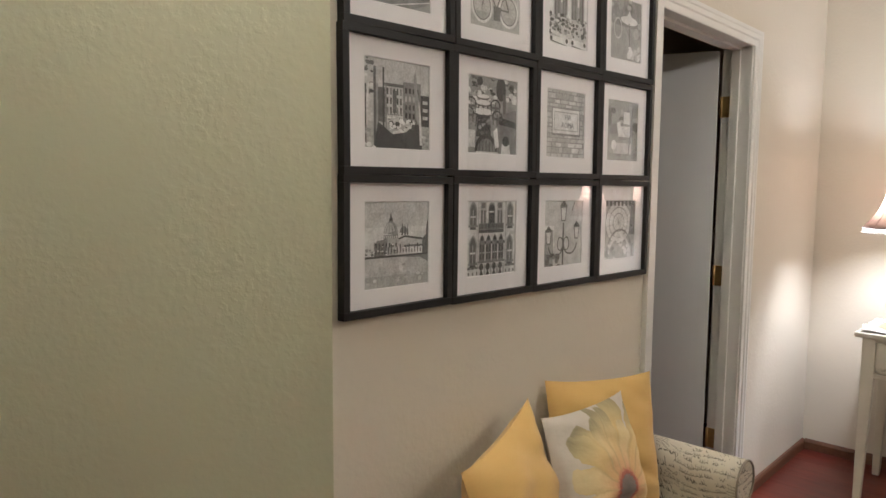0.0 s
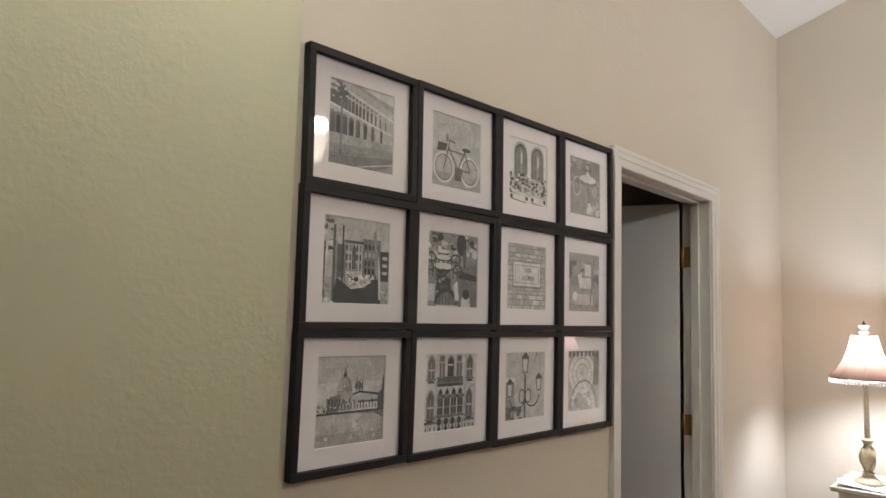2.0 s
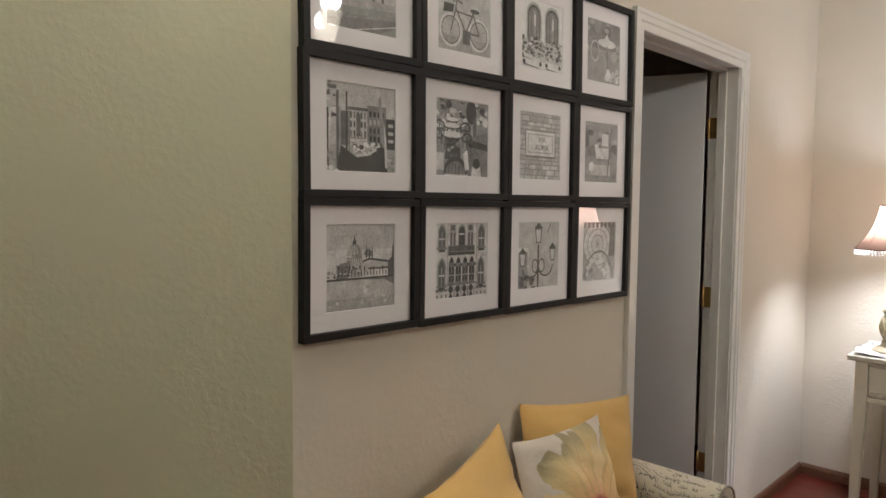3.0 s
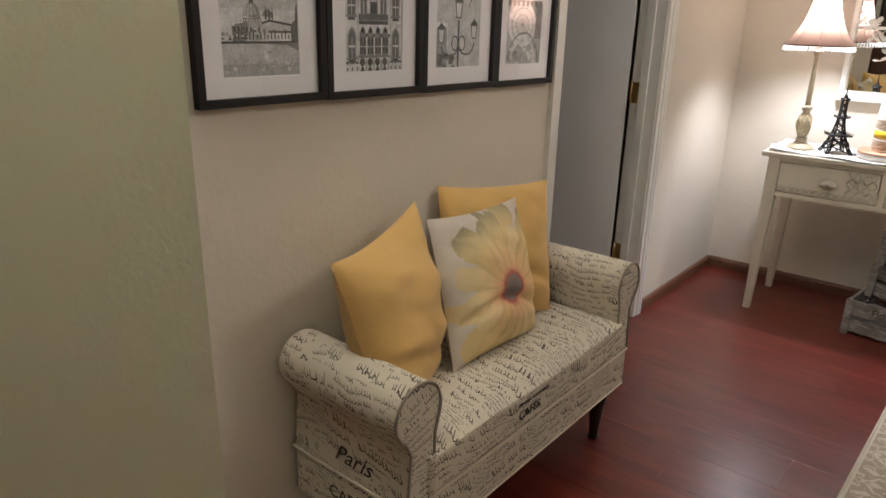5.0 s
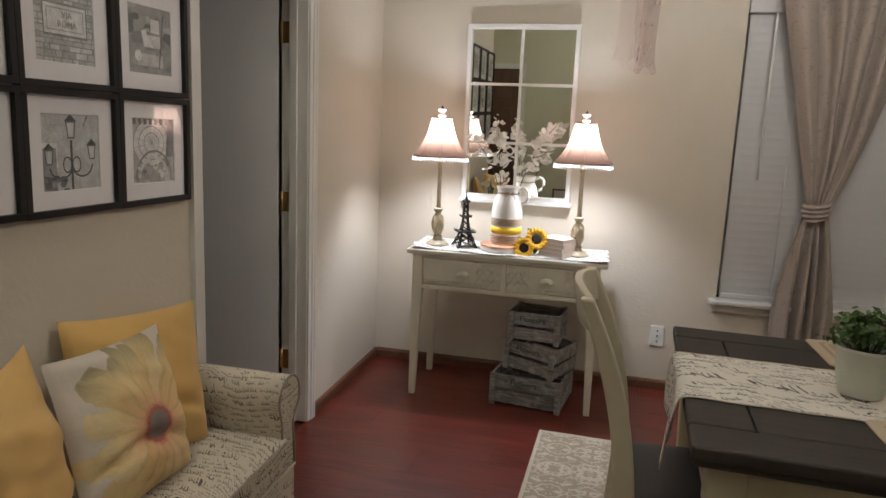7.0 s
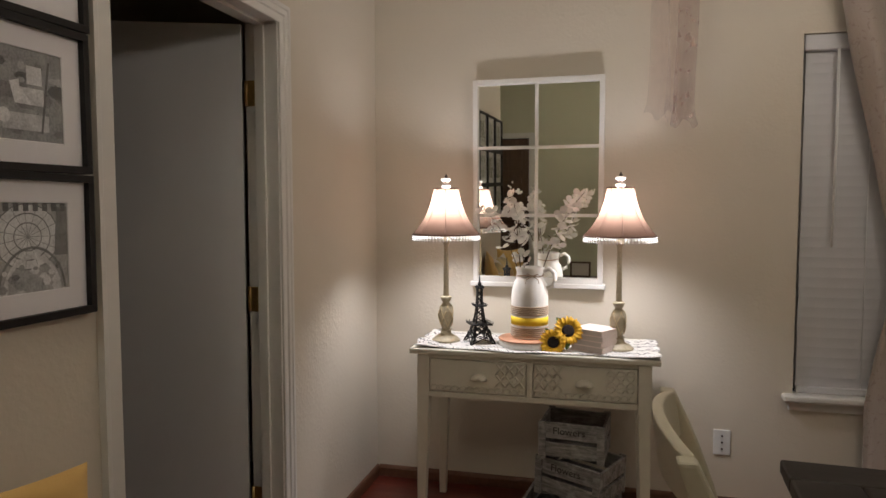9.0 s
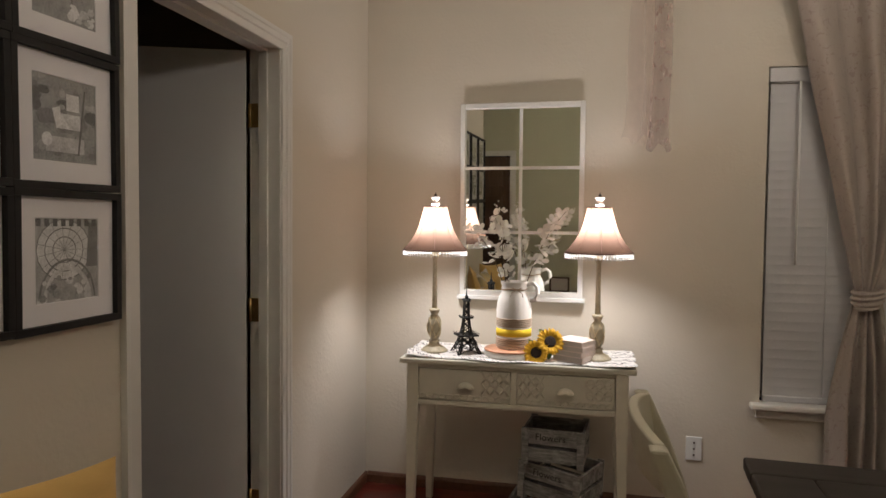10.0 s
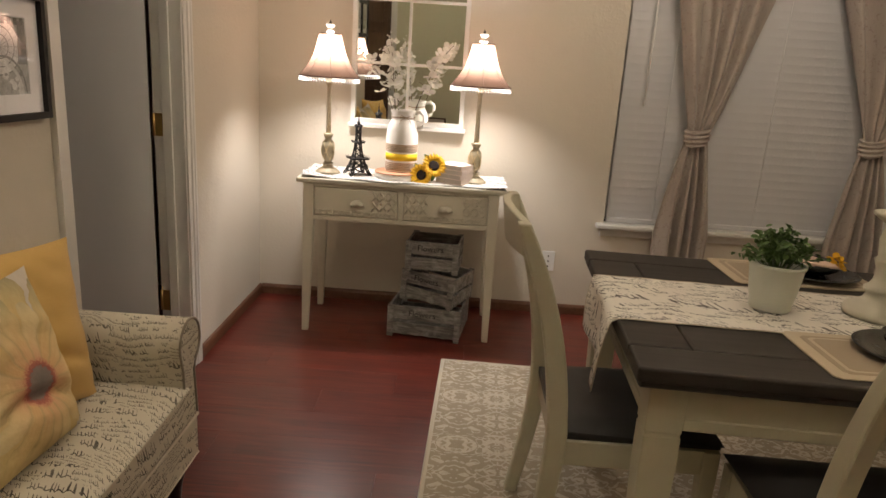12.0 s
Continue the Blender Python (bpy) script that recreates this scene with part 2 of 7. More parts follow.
def daisy_cloth():
    """Pale cloth printed with one large yellow daisy."""
    n = Nodes("daisy_cloth")
    uv = n.coords("UV")
    x, y, _ = n.split(uv)
    dx, dy = n.math("SUBTRACT", x, 0.236), n.math("SUBTRACT", y, 0.170)
    r = n.math("SQRT", n.math("ADD", n.math("MULTIPLY", dx, dx), n.math("MULTIPLY", dy, dy)))
    th = n.math("DIVIDE", n.math("ARCTAN2", dy, dx), 2 * math.pi)
    wob = n.noise(uv, 11, 3)
    cloth = n.mix(n.noise(uv, 18, 3), (0.51, 0.45, 0.385), (0.61, 0.55, 0.475))
    col = cloth
    for count, shift, length, spread, tone in ((13, 0.3, 0.215, 0.055, 0.8), (16, 0.0, 0.18, 0.08, 1.0)):
        a = n.math("ADD", n.math("MULTIPLY", th, float(count)), n.math("ADD", shift, n.math("MULTIPLY", wob, 0.9)))
        k = n.math("FLOORED_MODULO", n.math("FLOOR", a), float(count))
        q = n.math("ABSOLUTE", n.math("SUBTRACT", n.math("MULTIPLY", n.math("FRACT", a), 2.0), 1.0))
        wn = n.node("ShaderNodeTexWhiteNoise")
        n.link(n.join(k, float(count), 0.5), wn.inputs["Vector"])
        rnd_ = wn.outputs[0]
        long_ = n.math("ADD", length, n.math("MULTIPLY", rnd_, spread))
        edge = n.math("MULTIPLY", long_, n.math("SUBTRACT", 1.0, n.math("MULTIPLY", n.math("POWER", q, 3.0), 0.42)))
        inside = n.math("MULTIPLY", n.math("SUBTRACT", edge, r), 260.0, clamp=True)
        t = n.math("DIVIDE", r, long_)
        pc = n.ramp(t, [(0.0, (0.52, 0.17, 0.10)), (0.3, (0.60, 0.29, 0.16)), (0.5, (0.66, 0.45, 0.22)), (0.75, (0.69, 0.54, 0.28)), (1.0, (0.60, 0.49, 0.28))])
        pc = n.mix(n.math("MULTIPLY", rnd_, 0.5), pc, (0.62, 0.43, 0.13))
        olive = n.math("MULTIPLY", n.ramp(t, [(0.62, 0.0), (0.95, 1.0)]), n.ramp(n.math("ADD", n.math("MULTIPLY", dy, 3.2), n.math("MULTIPLY", rnd_, 0.4)), [(0.45, 0.0), (0.75, 0.85)]))
        pc = n.mix(olive, pc, (0.15, 0.14, 0.09))
        pc = n.mix(n.math("MULTIPLY", n.math("POWER", q, 4.0), 0.75), pc, (0.40, 0.27, 0.115))
        vein = n.noise(n.join(n.math("MULTIPLY", a, 5.0), n.math("MULTIPLY", r, 9.0), 0.0), 1.5, 2)
        pc = n.mix(n.math("MULTIPLY", vein, 0.4), pc, shade_of((0.86, 0.72, 0.42), tone))
        col = n.mix(inside, col, pc)
    grit = n.noise(uv, 170, 2)
    rr = n.math("ADD", r, n.math("MULTIPLY", n.math("SUBTRACT", grit, 0.5), 0.022))
    heart = n.ramp(n.math("DIVIDE", rr, 0.068), [(0.0, (0.17, 0.145, 0.13)), (0.48, (0.23, 0.185, 0.16)), (0.56, (0.34, 0.10, 0.075)), (0.7, (0.52, 0.19, 0.12)), (0.85, (0.58, 0.24, 0.15))])
    col = n.mix(n.math("MULTIPLY", n.math("SUBTRACT", 0.055, rr), 90.0, clamp=True), col, heart)
    n.bump(n.math("ADD", n.noise(uv, 22, 3), n.math("MULTIPLY", n.noise(n.mapped(uv, (1, 2.2, 1), (0, 0, 0.5)), 6, 3), 2.0)), 0.4, 0.008)
    return n.base(col, 0.9)


def jacquard():
    """Taupe cloth with a scattered woven sprig a little darker and shinier."""
    n = Nodes("taupe_jacquard")
    uv = n.coords("UV")
    sprig = n.ramp(n.noise(uv, 34, 2, 0.5, 1.2), [(0.6, 0.0), (0.66, 1.0)])
    thread = n.noise(n.mapped(uv, (260, 20, 1)), 1, 3)
    col = n.mix(thread, (0.36, 0.305, 0.262), (0.44, 0.378, 0.328))
    col = n.mix(n.math("MULTIPLY", sprig, 0.55), col, (0.25, 0.19, 0.165))
    n.bump(n.math("ADD", sprig, thread), 0.2, 0.002)
    n.b.inputs["Sheen Weight"].default_value = 0.15
    return n.base(col, n.math("SUBTRACT", 0.75, n.math("MULTIPLY", sprig, 0.25)))


def sheer(name, colour, solid):
    n = Nodes(name)
    tr = n.node("ShaderNodeBsdfTransparent")
    mixer = n.node("ShaderNodeMixShader")
    fold = n.noise(n.coords(), 26, 3)
    n.put(mixer.inputs[0], n.math("ADD", solid, n.math("MULTIPLY", fold, 0.2)))
    dif = n.node("ShaderNodeBsdfDiffuse")
    trl = n.node("ShaderNodeBsdfTranslucent")
    dif.inputs[0].default_value = trl.inputs[0].default_value = (*colour, 1)
    both = n.node("ShaderNodeMixShader")
    both.inputs[0].default_value = 0.4
    n.link(dif.outputs[0], both.inputs[1])
    n.link(trl.outputs[0], both.inputs[2])
    n.link(tr.outputs[0], mixer.inputs[1])
    n.link(both.outputs[0], mixer.inputs[2])
    n.link(mixer.outputs[0], n.out.inputs[0])
    return n.m


def lampshade_cloth(name, colour, through=0.6):
    n = Nodes(name)
    dif = n.node("ShaderNodeBsdfDiffuse")
    trl = n.node("ShaderNodeBsdfTranslucent")
    v = n.coords()
    col = n.mix(n.noise(v, 40, 3), shade_of(colour, 0.93), shade_of(colour, 1.05))
    n.link(col, dif.inputs[0])
    n.link(col, trl.inputs[0])
    both = n.node("ShaderNodeMixShader")
    both.inputs[0].default_value = through
    n.link(dif.outputs[0], both.inputs[1])
    n.link(trl.outputs[0], both.inputs[2])
    n.link(both.outputs[0], n.out.inputs[0])
    return n.m


def clear_glass(name):
    n = Nodes(name)
    tr = n.node("ShaderNodeBsdfTransparent")
    gl = n.node("ShaderNodeBsdfGlossy")
    gl.inputs["Roughness"].default_value = 0.01
    lw = n.node("ShaderNodeLayerWeight")
    lw.inputs[0].default_value = 0.5
    mixer = n.node("ShaderNodeMixShader")
    gloss = n.math("ADD", 0.08, n.math("MULTIPLY", n.math("POWER", lw.outputs["Facing"], 4.0), 1.2), clamp=True)
    n.link(gloss, mixer.inputs[0])
    n.link(tr.outputs[0], mixer.inputs[1])
    n.link(gl.outputs[0], mixer.inputs[2])
    n.link(mixer.outputs[0], n.out.inputs[0])
    return n.m


def glow(name, colour, strength):
    n = Nodes(name)
    n.b.inputs["Emission Color"].default_value = (*colour, 1)
    n.b.inputs["Emission Strength"].default_value = strength
    return n.base(colour, 0.5)


def floor_wood():
    n = Nodes("cherry_floor_plank")
    v = n.coords()
    rnd = n.random()
    add = n.node("ShaderNodeVectorMath", op="ADD")
    n.link(v, add.inputs[0])
    n.link(n.join(n.math("MULTIPLY", rnd, 37.0), n.math("MULTIPLY", rnd, 19.0), 0.0), add.inputs[1])
    v = add.outputs[0]
    x, y, _ = n.split(v)
    strip = n.math("FLOOR", n.math("DIVIDE", y, 0.064))
    cell = n.math("FLOOR", n.math("ADD", n.math("DIVIDE", x, 0.42), n.math("MULTIPLY", strip, 0.37)))
    wn = n.node("ShaderNodeTexWhiteNoise")
    n.link(n.join(strip, cell, 0.0), wn.inputs["Vector"])
    g = n.noise(n.mapped(v, (1.5, 26, 1)), 2.4, 5, 0.6, 0.5)
    col = n.ramp(g, [(0.3, (0.060, 0.0072, 0.0042)), (0.52, (0.122, 0.0158, 0.0075)), (0.75, (0.20, 0.036, 0.0155))])
    col = n.mix(n.math("MULTIPLY", wn.outputs[0], 0.5), col, (0.15, 0.028, 0.017))
    blotch = n.ramp(n.noise(n.mapped(v, (0.7, 3.0, 1)), 3.2, 3), [(0.38, 0.0), (0.66, 1.0)])
    col = n.mix(n.math("MULTIPLY", blotch, 0.45), col, (0.040, 0.007, 0.006))
    scuff = n.noise(n.coords("Generated"), 5, 4)
    n.bump(g, 0.05, 0.001)
    n.b.inputs["Coat Weight"].default_value = 0.07
    n.b.inputs["Coat Roughness"].default_value = 0.22
    return n.base(col, n.math("ADD", 0.24, n.math("MULTIPLY", scuff, 0.16)))


BEIGE = wall_paint("beige_wall_paint", (0.645, 0.585, 0.49))
GREEN = wall_paint("sage_wall_paint", (0.62, 0.602, 0.44))
CEIL = wall_paint("ceiling_white", (0.78, 0.76, 0.72))
TRIM = painted("white_trim_paint", (0.72, 0.70, 0.66), 0.35, 0.03, 0.08)
DOOR_WHITE = painted("white_door_paint", (0.70, 0.70, 0.71), 0.42, 0.04, 0.08, 5)
BROWN_DOOR = wood("dark_brown_door", (0.06, 0.03, 0.018), (0.13, 0.07, 0.04), 0.45, 2)
BASE_WOOD = wood("brown_baseboard_wood", (0.085, 0.034, 0.017), (0.17, 0.075, 0.038), 0.45, 1)
FLOOR = floor_wood()
SUBFLOOR = painted("dark_joint", (0.08, 0.014, 0.01), 0.6)
BRASS = painted("worn_brass", (0.55, 0.36, 0.14), 0.35, 0.15, 0.1, 60)
BRASS.node_tree.nodes["Principled BSDF"].inputs["Metallic"].default_value = 0.9
BLACK_FRAME = painted("black_frame_lacquer", (0.0135, 0.0122, 0.0115), 0.55, 0.2, 0.1)
BLACK_FRAME.node_tree.nodes["Principled BSDF"].inputs["Specular IOR Level"].default_value = 0.25
MAT_BOARD = painted("white_mat_board", (0.90, 0.875, 0.89), 0.85, 0.02, 0.05, 80)
GLASS = clear_glass("picture_glass")
CREAM = painted("cream_furniture_paint", (0.66, 0.62, 0.51), 0.42, 0.06, 0.12, 20)
CHAIR_PAINT = painted("sage_cream_chair_paint", (0.55, 0.51, 0.385), 0.38, 0.07, 0.12, 16)
DARK_TOP = wood("grey_brown_tabletop", (0.026, 0.021, 0.018), (0.062, 0.052, 0.045), 0.55, 0, 7, 0.25)
DARK_TOP.node_tree.nodes["Principled BSDF"].inputs["Specular IOR Level"].default_value = 0.3
SEAT_DARK = painted("dark_seat", (0.035, 0.032, 0.032), 0.5, 0.2, 0.1)
SCRIPT = script_cloth("script_print_cloth", (0.61, 0.555, 0.45), (0.05, 0.04, 0.034), (0.037, 0.019, 0.0105))
RUNNER_CLOTH = script_cloth("script_runner_cloth", (0.86, 0.82, 0.75), (0.05, 0.038, 0.034), (0.085, 0.034, 0.016), 0.545)
CONSOLE_CLOTH = script_cloth("script_console_cloth", (0.70, 0.67, 0.63), (0.035, 0.03, 0.03), (0.060, 0.028, 0.015), 0.42)
PIPING = fabric("dark_piping", (0.27, 0.225, 0.175))
PIPING_PALE = fabric("pale_piping", (0.6, 0.53, 0.42))
INK = painted("black_print_ink", (0.02, 0.016, 0.014), 0.85, 0.1, 0.02)
LEG_DARK = wood("espresso_leg", (0.012, 0.006, 0.004), (0.03, 0.014, 0.01), 0.3, 2)
MUSTARD = fabric("mustard_cloth", (0.64, 0.405, 0.125), 0.88, 900, 0.10, 0.4)
DAISY = daisy_cloth()
RUG = rug_pile()
RUG_EDGE = fabric("rug_binding", (0.52, 0.47, 0.37))
CURTAIN = jacquard()
BLIND = painted("white_blind_slat", (0.60, 0.59, 0.60), 0.5, 0.03, 0.04)
PLATE = painted("white_plastic", (0.78, 0.78, 0.76), 0.35, 0.02, 0.02)
DARK = painted("near_black", (0.01, 0.01, 0.011), 0.5, 0.1, 0.02)
SHADE = lampshade_cloth("rose_taupe_shade", (0.152, 0.093, 0.068), 0.50)
SHADE_TRIM = fabric("brown_shade_trim", (0.16, 0.08, 0.055))
BEAD = painted("glass_bead", (0.66, 0.63, 0.60), 0.12, 0.05, 0.02)
CRYSTAL = painted("crystal_finial", (0.9, 0.87, 0.82), 0.08, 0.02, 0.02)
LAMP_BODY = painted("antique_cream_lamp", (0.47, 0.40, 0.27), 0.5, 0.35, 0.4, 70)
LAMP_CARVE = painted("antique_gold_carving", (0.62, 0.50, 0.30), 0.5, 0.2, 0.3, 90)
BULB = glow("lit_bulb", (1.0, 0.85, 0.62), 40.0)
IRON = painted("black_iron", (0.014, 0.014, 0.015), 0.45, 0.2, 0.2, 60)
CERAMIC = painted("white_ceramic", (0.80, 0.76, 0.70), 0.5, 0.04, 0.3, 45)
TAN_BAND = fabric("tan_jute", (0.43, 0.32, 0.225), 0.9, 700, 0.2, 0.6)
YELLOW_BAND = painted("yellow_glaze", (0.84, 0.58, 0.02), 0.75, 0.05, 0.2, 40)
PETAL_W = lampshade_cloth("white_blossom", (0.94, 0.92, 0.88), 0.42)
TWIG = painted("brown_twig", (0.11, 0.075, 0.04), 0.8, 0.3, 0.4, 90)
PETAL_Y = painted("sunflower_petal", (0.86, 0.50, 0.02), 0.7, 0.15, 0.3, 70)
SEEDS = painted("sunflower_heart", (0.022, 0.012, 0.008), 0.9, 0.4, 0.9, 300)
LEAF = painted("green_leaf", (0.10, 0.18, 0.05), 0.55, 0.35, 0.2, 60)
TERRACOTTA = painted("terracotta_glaze", (0.56, 0.27, 0.15), 0.5, 0.08, 0.2, 30)
PAPER = painted("book_paper", (0.62, 0.55, 0.49), 0.85, 0.06, 0.3, 50)
BOOK_COVER = painted("pale_book_cover", (0.80, 0.68, 0.61), 0.6, 0.04, 0.1, 30)
CRATE = weathered_wood()
POT = painted("sage_white_pot", (0.68, 0.69, 0.61), 0.45, 0.05, 0.2, 25)
MAT_WOVEN = fabric("tan_placemat", (0.40, 0.31, 0.21), 0.85, 400, 0.1)
MAT_EDGE = fabric("pale_placemat_band", (0.58, 0.48, 0.34), 0.85, 400, 0.08)
DISH = painted("black_stoneware", (0.018, 0.02, 0.02), 0.25, 0.1, 0.05)
NAPKIN = fabric("printed_napkin", (0.56, 0.40, 0.32), 0.9, 500, 0.25)
PINK = sheer("pink_tulle", (0.84, 0.67, 0.63), 0.10)
MAUVE = sheer("mauve_tulle", (0.58, 0.42, 0.39), 0.30)
FROST = lampshade_cloth("frosted_glass_shade", (0.92, 0.9, 0.86), 0.65)
ALABASTER = lampshade_cloth("alabaster_glass", (0.86, 0.82, 0.74), 0.28)
NICKEL = painted("dark_bronze", (0.06, 0.045, 0.035), 0.35, 0.1, 0.05)
GREYS = []
for k in range(10):
    g = 0.022 + 0.93 * (k / 9) ** 1.35
    n_ = Nodes("photo_grey")
    v_ = n_.coords()
    blot = n_.ramp(n_.math("ADD", n_.math("MULTIPLY", n_.noise(v_, 190, 6, 0.7), 0.6), n_.math("MULTIPLY", n_.noise(v_, 38, 3), 0.4)), [(0.34, 0.0), (0.66, 1.0)])
    tone = n_.mix(blot, (g * (0.5 + 0.2 * k / 9),) * 3, (min(1, g * 1.35 + 0.02),) * 3)
    GREYS.append(n_.base(tone, 0.7))
MIRROR = Nodes("mirror_silver").base((0.88, 0.9, 0.87), 0.015, 1.0)

# ---- building blocks ----


def box(bm, x0, x1, y0, y1, z0, z1, m=None, mat=0):
    vs = [bm.verts.new(((x0, x1)[i & 1], (y0, y1)[i >> 1 & 1], (z0, z1)[i >> 2])) for i in range(8)]
    if m is not None:
        for v in vs:
            v.co = m @ v.co
    for f in ((0, 2, 3, 1), (4, 5, 7, 6), (0, 1, 5, 4), (2, 6, 7, 3), (0, 4, 6, 2), (1, 3, 7, 5)):
        bm.faces.new([vs[i] for i in f]).material_index = mat
    return vs


def soft_box(bm, x0, x1, y0, y1, z0, z1, r, seg=2, m=None):
    """A box with rounded edges, added to bm."""
    b2 = bmesh.new()
    box(b2, x0, x1, y0, y1, z0, z1)
    bmesh.ops.bevel(b2, geom=list(b2.edges), offset=r, segments=seg, profile=0.5, affect="EDGES")
    merge(bm, b2, m)


def merge(bm, b2, m=None):
    table = {}
    for v in b2.verts:
        table[v] = bm.verts.new(m @ v.co if m is not None else v.co)
    for f in b2.faces:
        try:
            nf = bm.faces.new([table[v] for v in f.verts])
            nf.material_index, nf.smooth = f.material_index, f.smooth
        except ValueError:
            pass
    b2.free()


def lathe(bm, profile, cx=0.0, cy=0.0, seg=24, m=None, mat=0, ribs=None):
    """Turn a profile of (radius, z) about the upright axis."""
    rings = []
    for r, z in profile:
        ring = []
        for i in range(seg):
            a = 2 * math.pi * i / seg
            k = ribs(a, z) if ribs else 1.0
            p = Vector((cx + r * k * math.cos(a), cy + r * k * math.sin(a), z))
            ring.append(bm.verts.new(m @ p if m is not None else p))
        rings.append(ring)
    for a, b in zip(rings, rings[1:]):
        for i in range(seg):
            f = bm.faces.new((a[i], a[(i + 1) % seg], b[(i + 1) % seg], b[i]))
            f.smooth, f.material_index = True, mat
    for ring, (r, z) in ((rings[0][::-1], profile[0]), (rings[-1], profile[-1])):
        if 0.0015 < r:
            bm.faces.new(ring).material_index = mat


def tube(bm, pts, r, seg=6, r_end=None, closed=False):
    """A round rod along points."""
    pts = [Vector(p) for p in pts]
    n = len(pts)
    rings = []
    for i, p in enumerate(pts):
        a = pts[(i - 1) % n] if closed else pts[max(0, i - 1)]
        b = pts[(i + 1) % n] if closed else pts[min(n - 1, i + 1)]
        d = (b - a).normalized()
        u = d.cross(Vector((0, 0, 1)) if abs(d.z) < 0.9 else Vector((1, 0, 0))).normalized()
        w = d.cross(u)
        rr = r if r_end is None else r + (r_end - r) * i / (n - 1)
        rings.append([bm.verts.new(p + rr * (u * math.cos(t) + w * math.sin(t))) for t in (2 * math.pi * k / seg for k in range(seg))])
    pairs = list(zip(rings, rings[1:])) + ([(rings[-1], rings[0])] if closed else [])
    for a, b in pairs:
        for k in range(seg):
            bm.faces.new((a[k], a[(k + 1) % seg], b[(k + 1) % seg], b[k])).smooth = True
    if not closed:
        bm.faces.new(rings[0][::-1])
        bm.faces.new(rings[-1])


def extrude(bm, outline, axis, a, b):
    """A prism: an outline in the two other axes, drawn out from a to b along the axis."""
    def at(p, w):
        c = list(p)
        c.insert(axis, w)
        return c
    lo = [bm.verts.new(at(p, a)) for p in outline]
    hi = [bm.verts.new(at(p, b)) for p in outline]
    n = len(outline)
    for i in range(n):
        bm.faces.new((lo[i], lo[(i + 1) % n], hi[(i + 1) % n], hi[i]))
    bm.faces.new(lo[::-1])
    bm.faces.new(hi)


def sheet(bm, nu, nv, fn, smooth=True):
    """A grid of faces, fn(u, v) with u, v from 0 to 1."""
    g = [[bm.verts.new(fn(i / nu, j / nv)) for j in range(nv + 1)] for i in range(nu + 1)]
    for i in range(nu):
        for j in range(nv):
            bm.faces.new((g[i][j], g[i + 1][j], g[i + 1][j + 1], g[i][j + 1])).smooth = smooth


def uv_metres(me):
    """UVs in metres, each face laid flat along its main direction."""
    uv = me.uv_layers.new(name="UVMap")
    for poly in me.polygons:
        nrm = poly.normal
        ax = max(range(3), key=lambda i: abs(nrm[i]))
        a, b = ((1, 2), (0, 2), (0, 1))[ax]
        for li in poly.loop_indices:
            co = me.vertices[me.loops[li].vertex_index].co
            uv.data[li].uv = (co[a], co[b])


def part(name, bm, material, parent=None, label="", uv=False, smooth=None, bevel=0.0, turn=True):
    if turn:
        bmesh.ops.recalc_face_normals(bm, faces=list(bm.faces))
    me = bpy.data.meshes.new(name)
    bm.to_mesh(me)
    bm.free()
    for m in material if isinstance(material, (list, tuple)) else (material,):
        me.materials.append(m)
    if smooth is not None:
        for p in me.polygons:
            p.use_smooth = smooth
    if uv:
        uv_metres(me)
    ob = new(name, me)
    if bevel:
        mod = ob.modifiers.new("bevel", "BEVEL")
        mod.width, mod.segments, mod.limit_method = bevel, 2, "ANGLE"
    if parent is not None:
        ob.parent = parent
    if label:
        ob["label"] = label
    return ob


def thing(name, label, category, place=None, group=""):
    ob = new(name)
    if place is not None:
        ob.matrix_basis = place
    return tagged(ob, label, category, group)


def boxes(*bs):
    bm = bmesh.new()
    for b in bs:
        box(bm, *b)
    return bm


def words(text, size, material, m, parent, name="lettering"):
    """Flat lettering, size metres high, with a hair of thickness; it reads along x and stands along y of m."""
    cu = bpy.data.curves.new(name, "FONT")
    cu.body, cu.size, cu.extrude, cu.align_x, cu.resolution_u = text, size, 0.0004, "CENTER", 3
    tmp = bpy.data.objects.new(name, cu)
    scene.collection.objects.link(tmp)
    me = bpy.data.meshes.new_from_object(tmp.evaluated_get(bpy.context.evaluated_depsgraph_get()))
    bpy.data.objects.remove(tmp)
    bpy.data.curves.remove(cu)
    me.transform(m)
    me.materials.clear()
    me.materials.append(material)
    ob = new(name, me)
    ob.parent = parent
    return ob

# ---- the large structure ----
YC = -3.228      # the outer corner of the picture wall
XR, YB, XH = 4.3, -5.8, -3.2
H0 = 3.126       # wall height at the picture wall; the ceiling climbs away from it
SLOPE = 0.33
DY0, DY1, DH = -1.875, -1.013, 2.056   # doorway


def structure(name, bm, material, label, category, **kw):
    return tagged(part(name, bm, material, None, label, **kw), "", category, "", "structure")


wall_a = structure("wall_west", boxes((-0.12, 0, YC, DY0, 0, H0), (-0.12, 0, DY1, 0.12, 0, H0), (-0.12, 0, DY0, DY1, DH, H0)), BEIGE,
                   "beige textured plaster wall with a doorway", "wall")
DIAG = 0.80      # reach of the slanting wall beside the picture wall
bm = bmesh.new()
extrude(bm, [(0.0, YC), (-0.12, YC), (-DIAG, YC - DIAG + 0.12), (-DIAG, YC - DIAG)], 2, 0, H0)
structure("wall_slanting", bm, GREEN, "sage green textured plaster wall running off at a slant", "wall")
structure("wall_hall", boxes((XH, -DIAG, YC - DIAG, YC - DIAG + 0.12, 0, H0)), GREEN, "sage green textured plaster hallway wall", "wall")
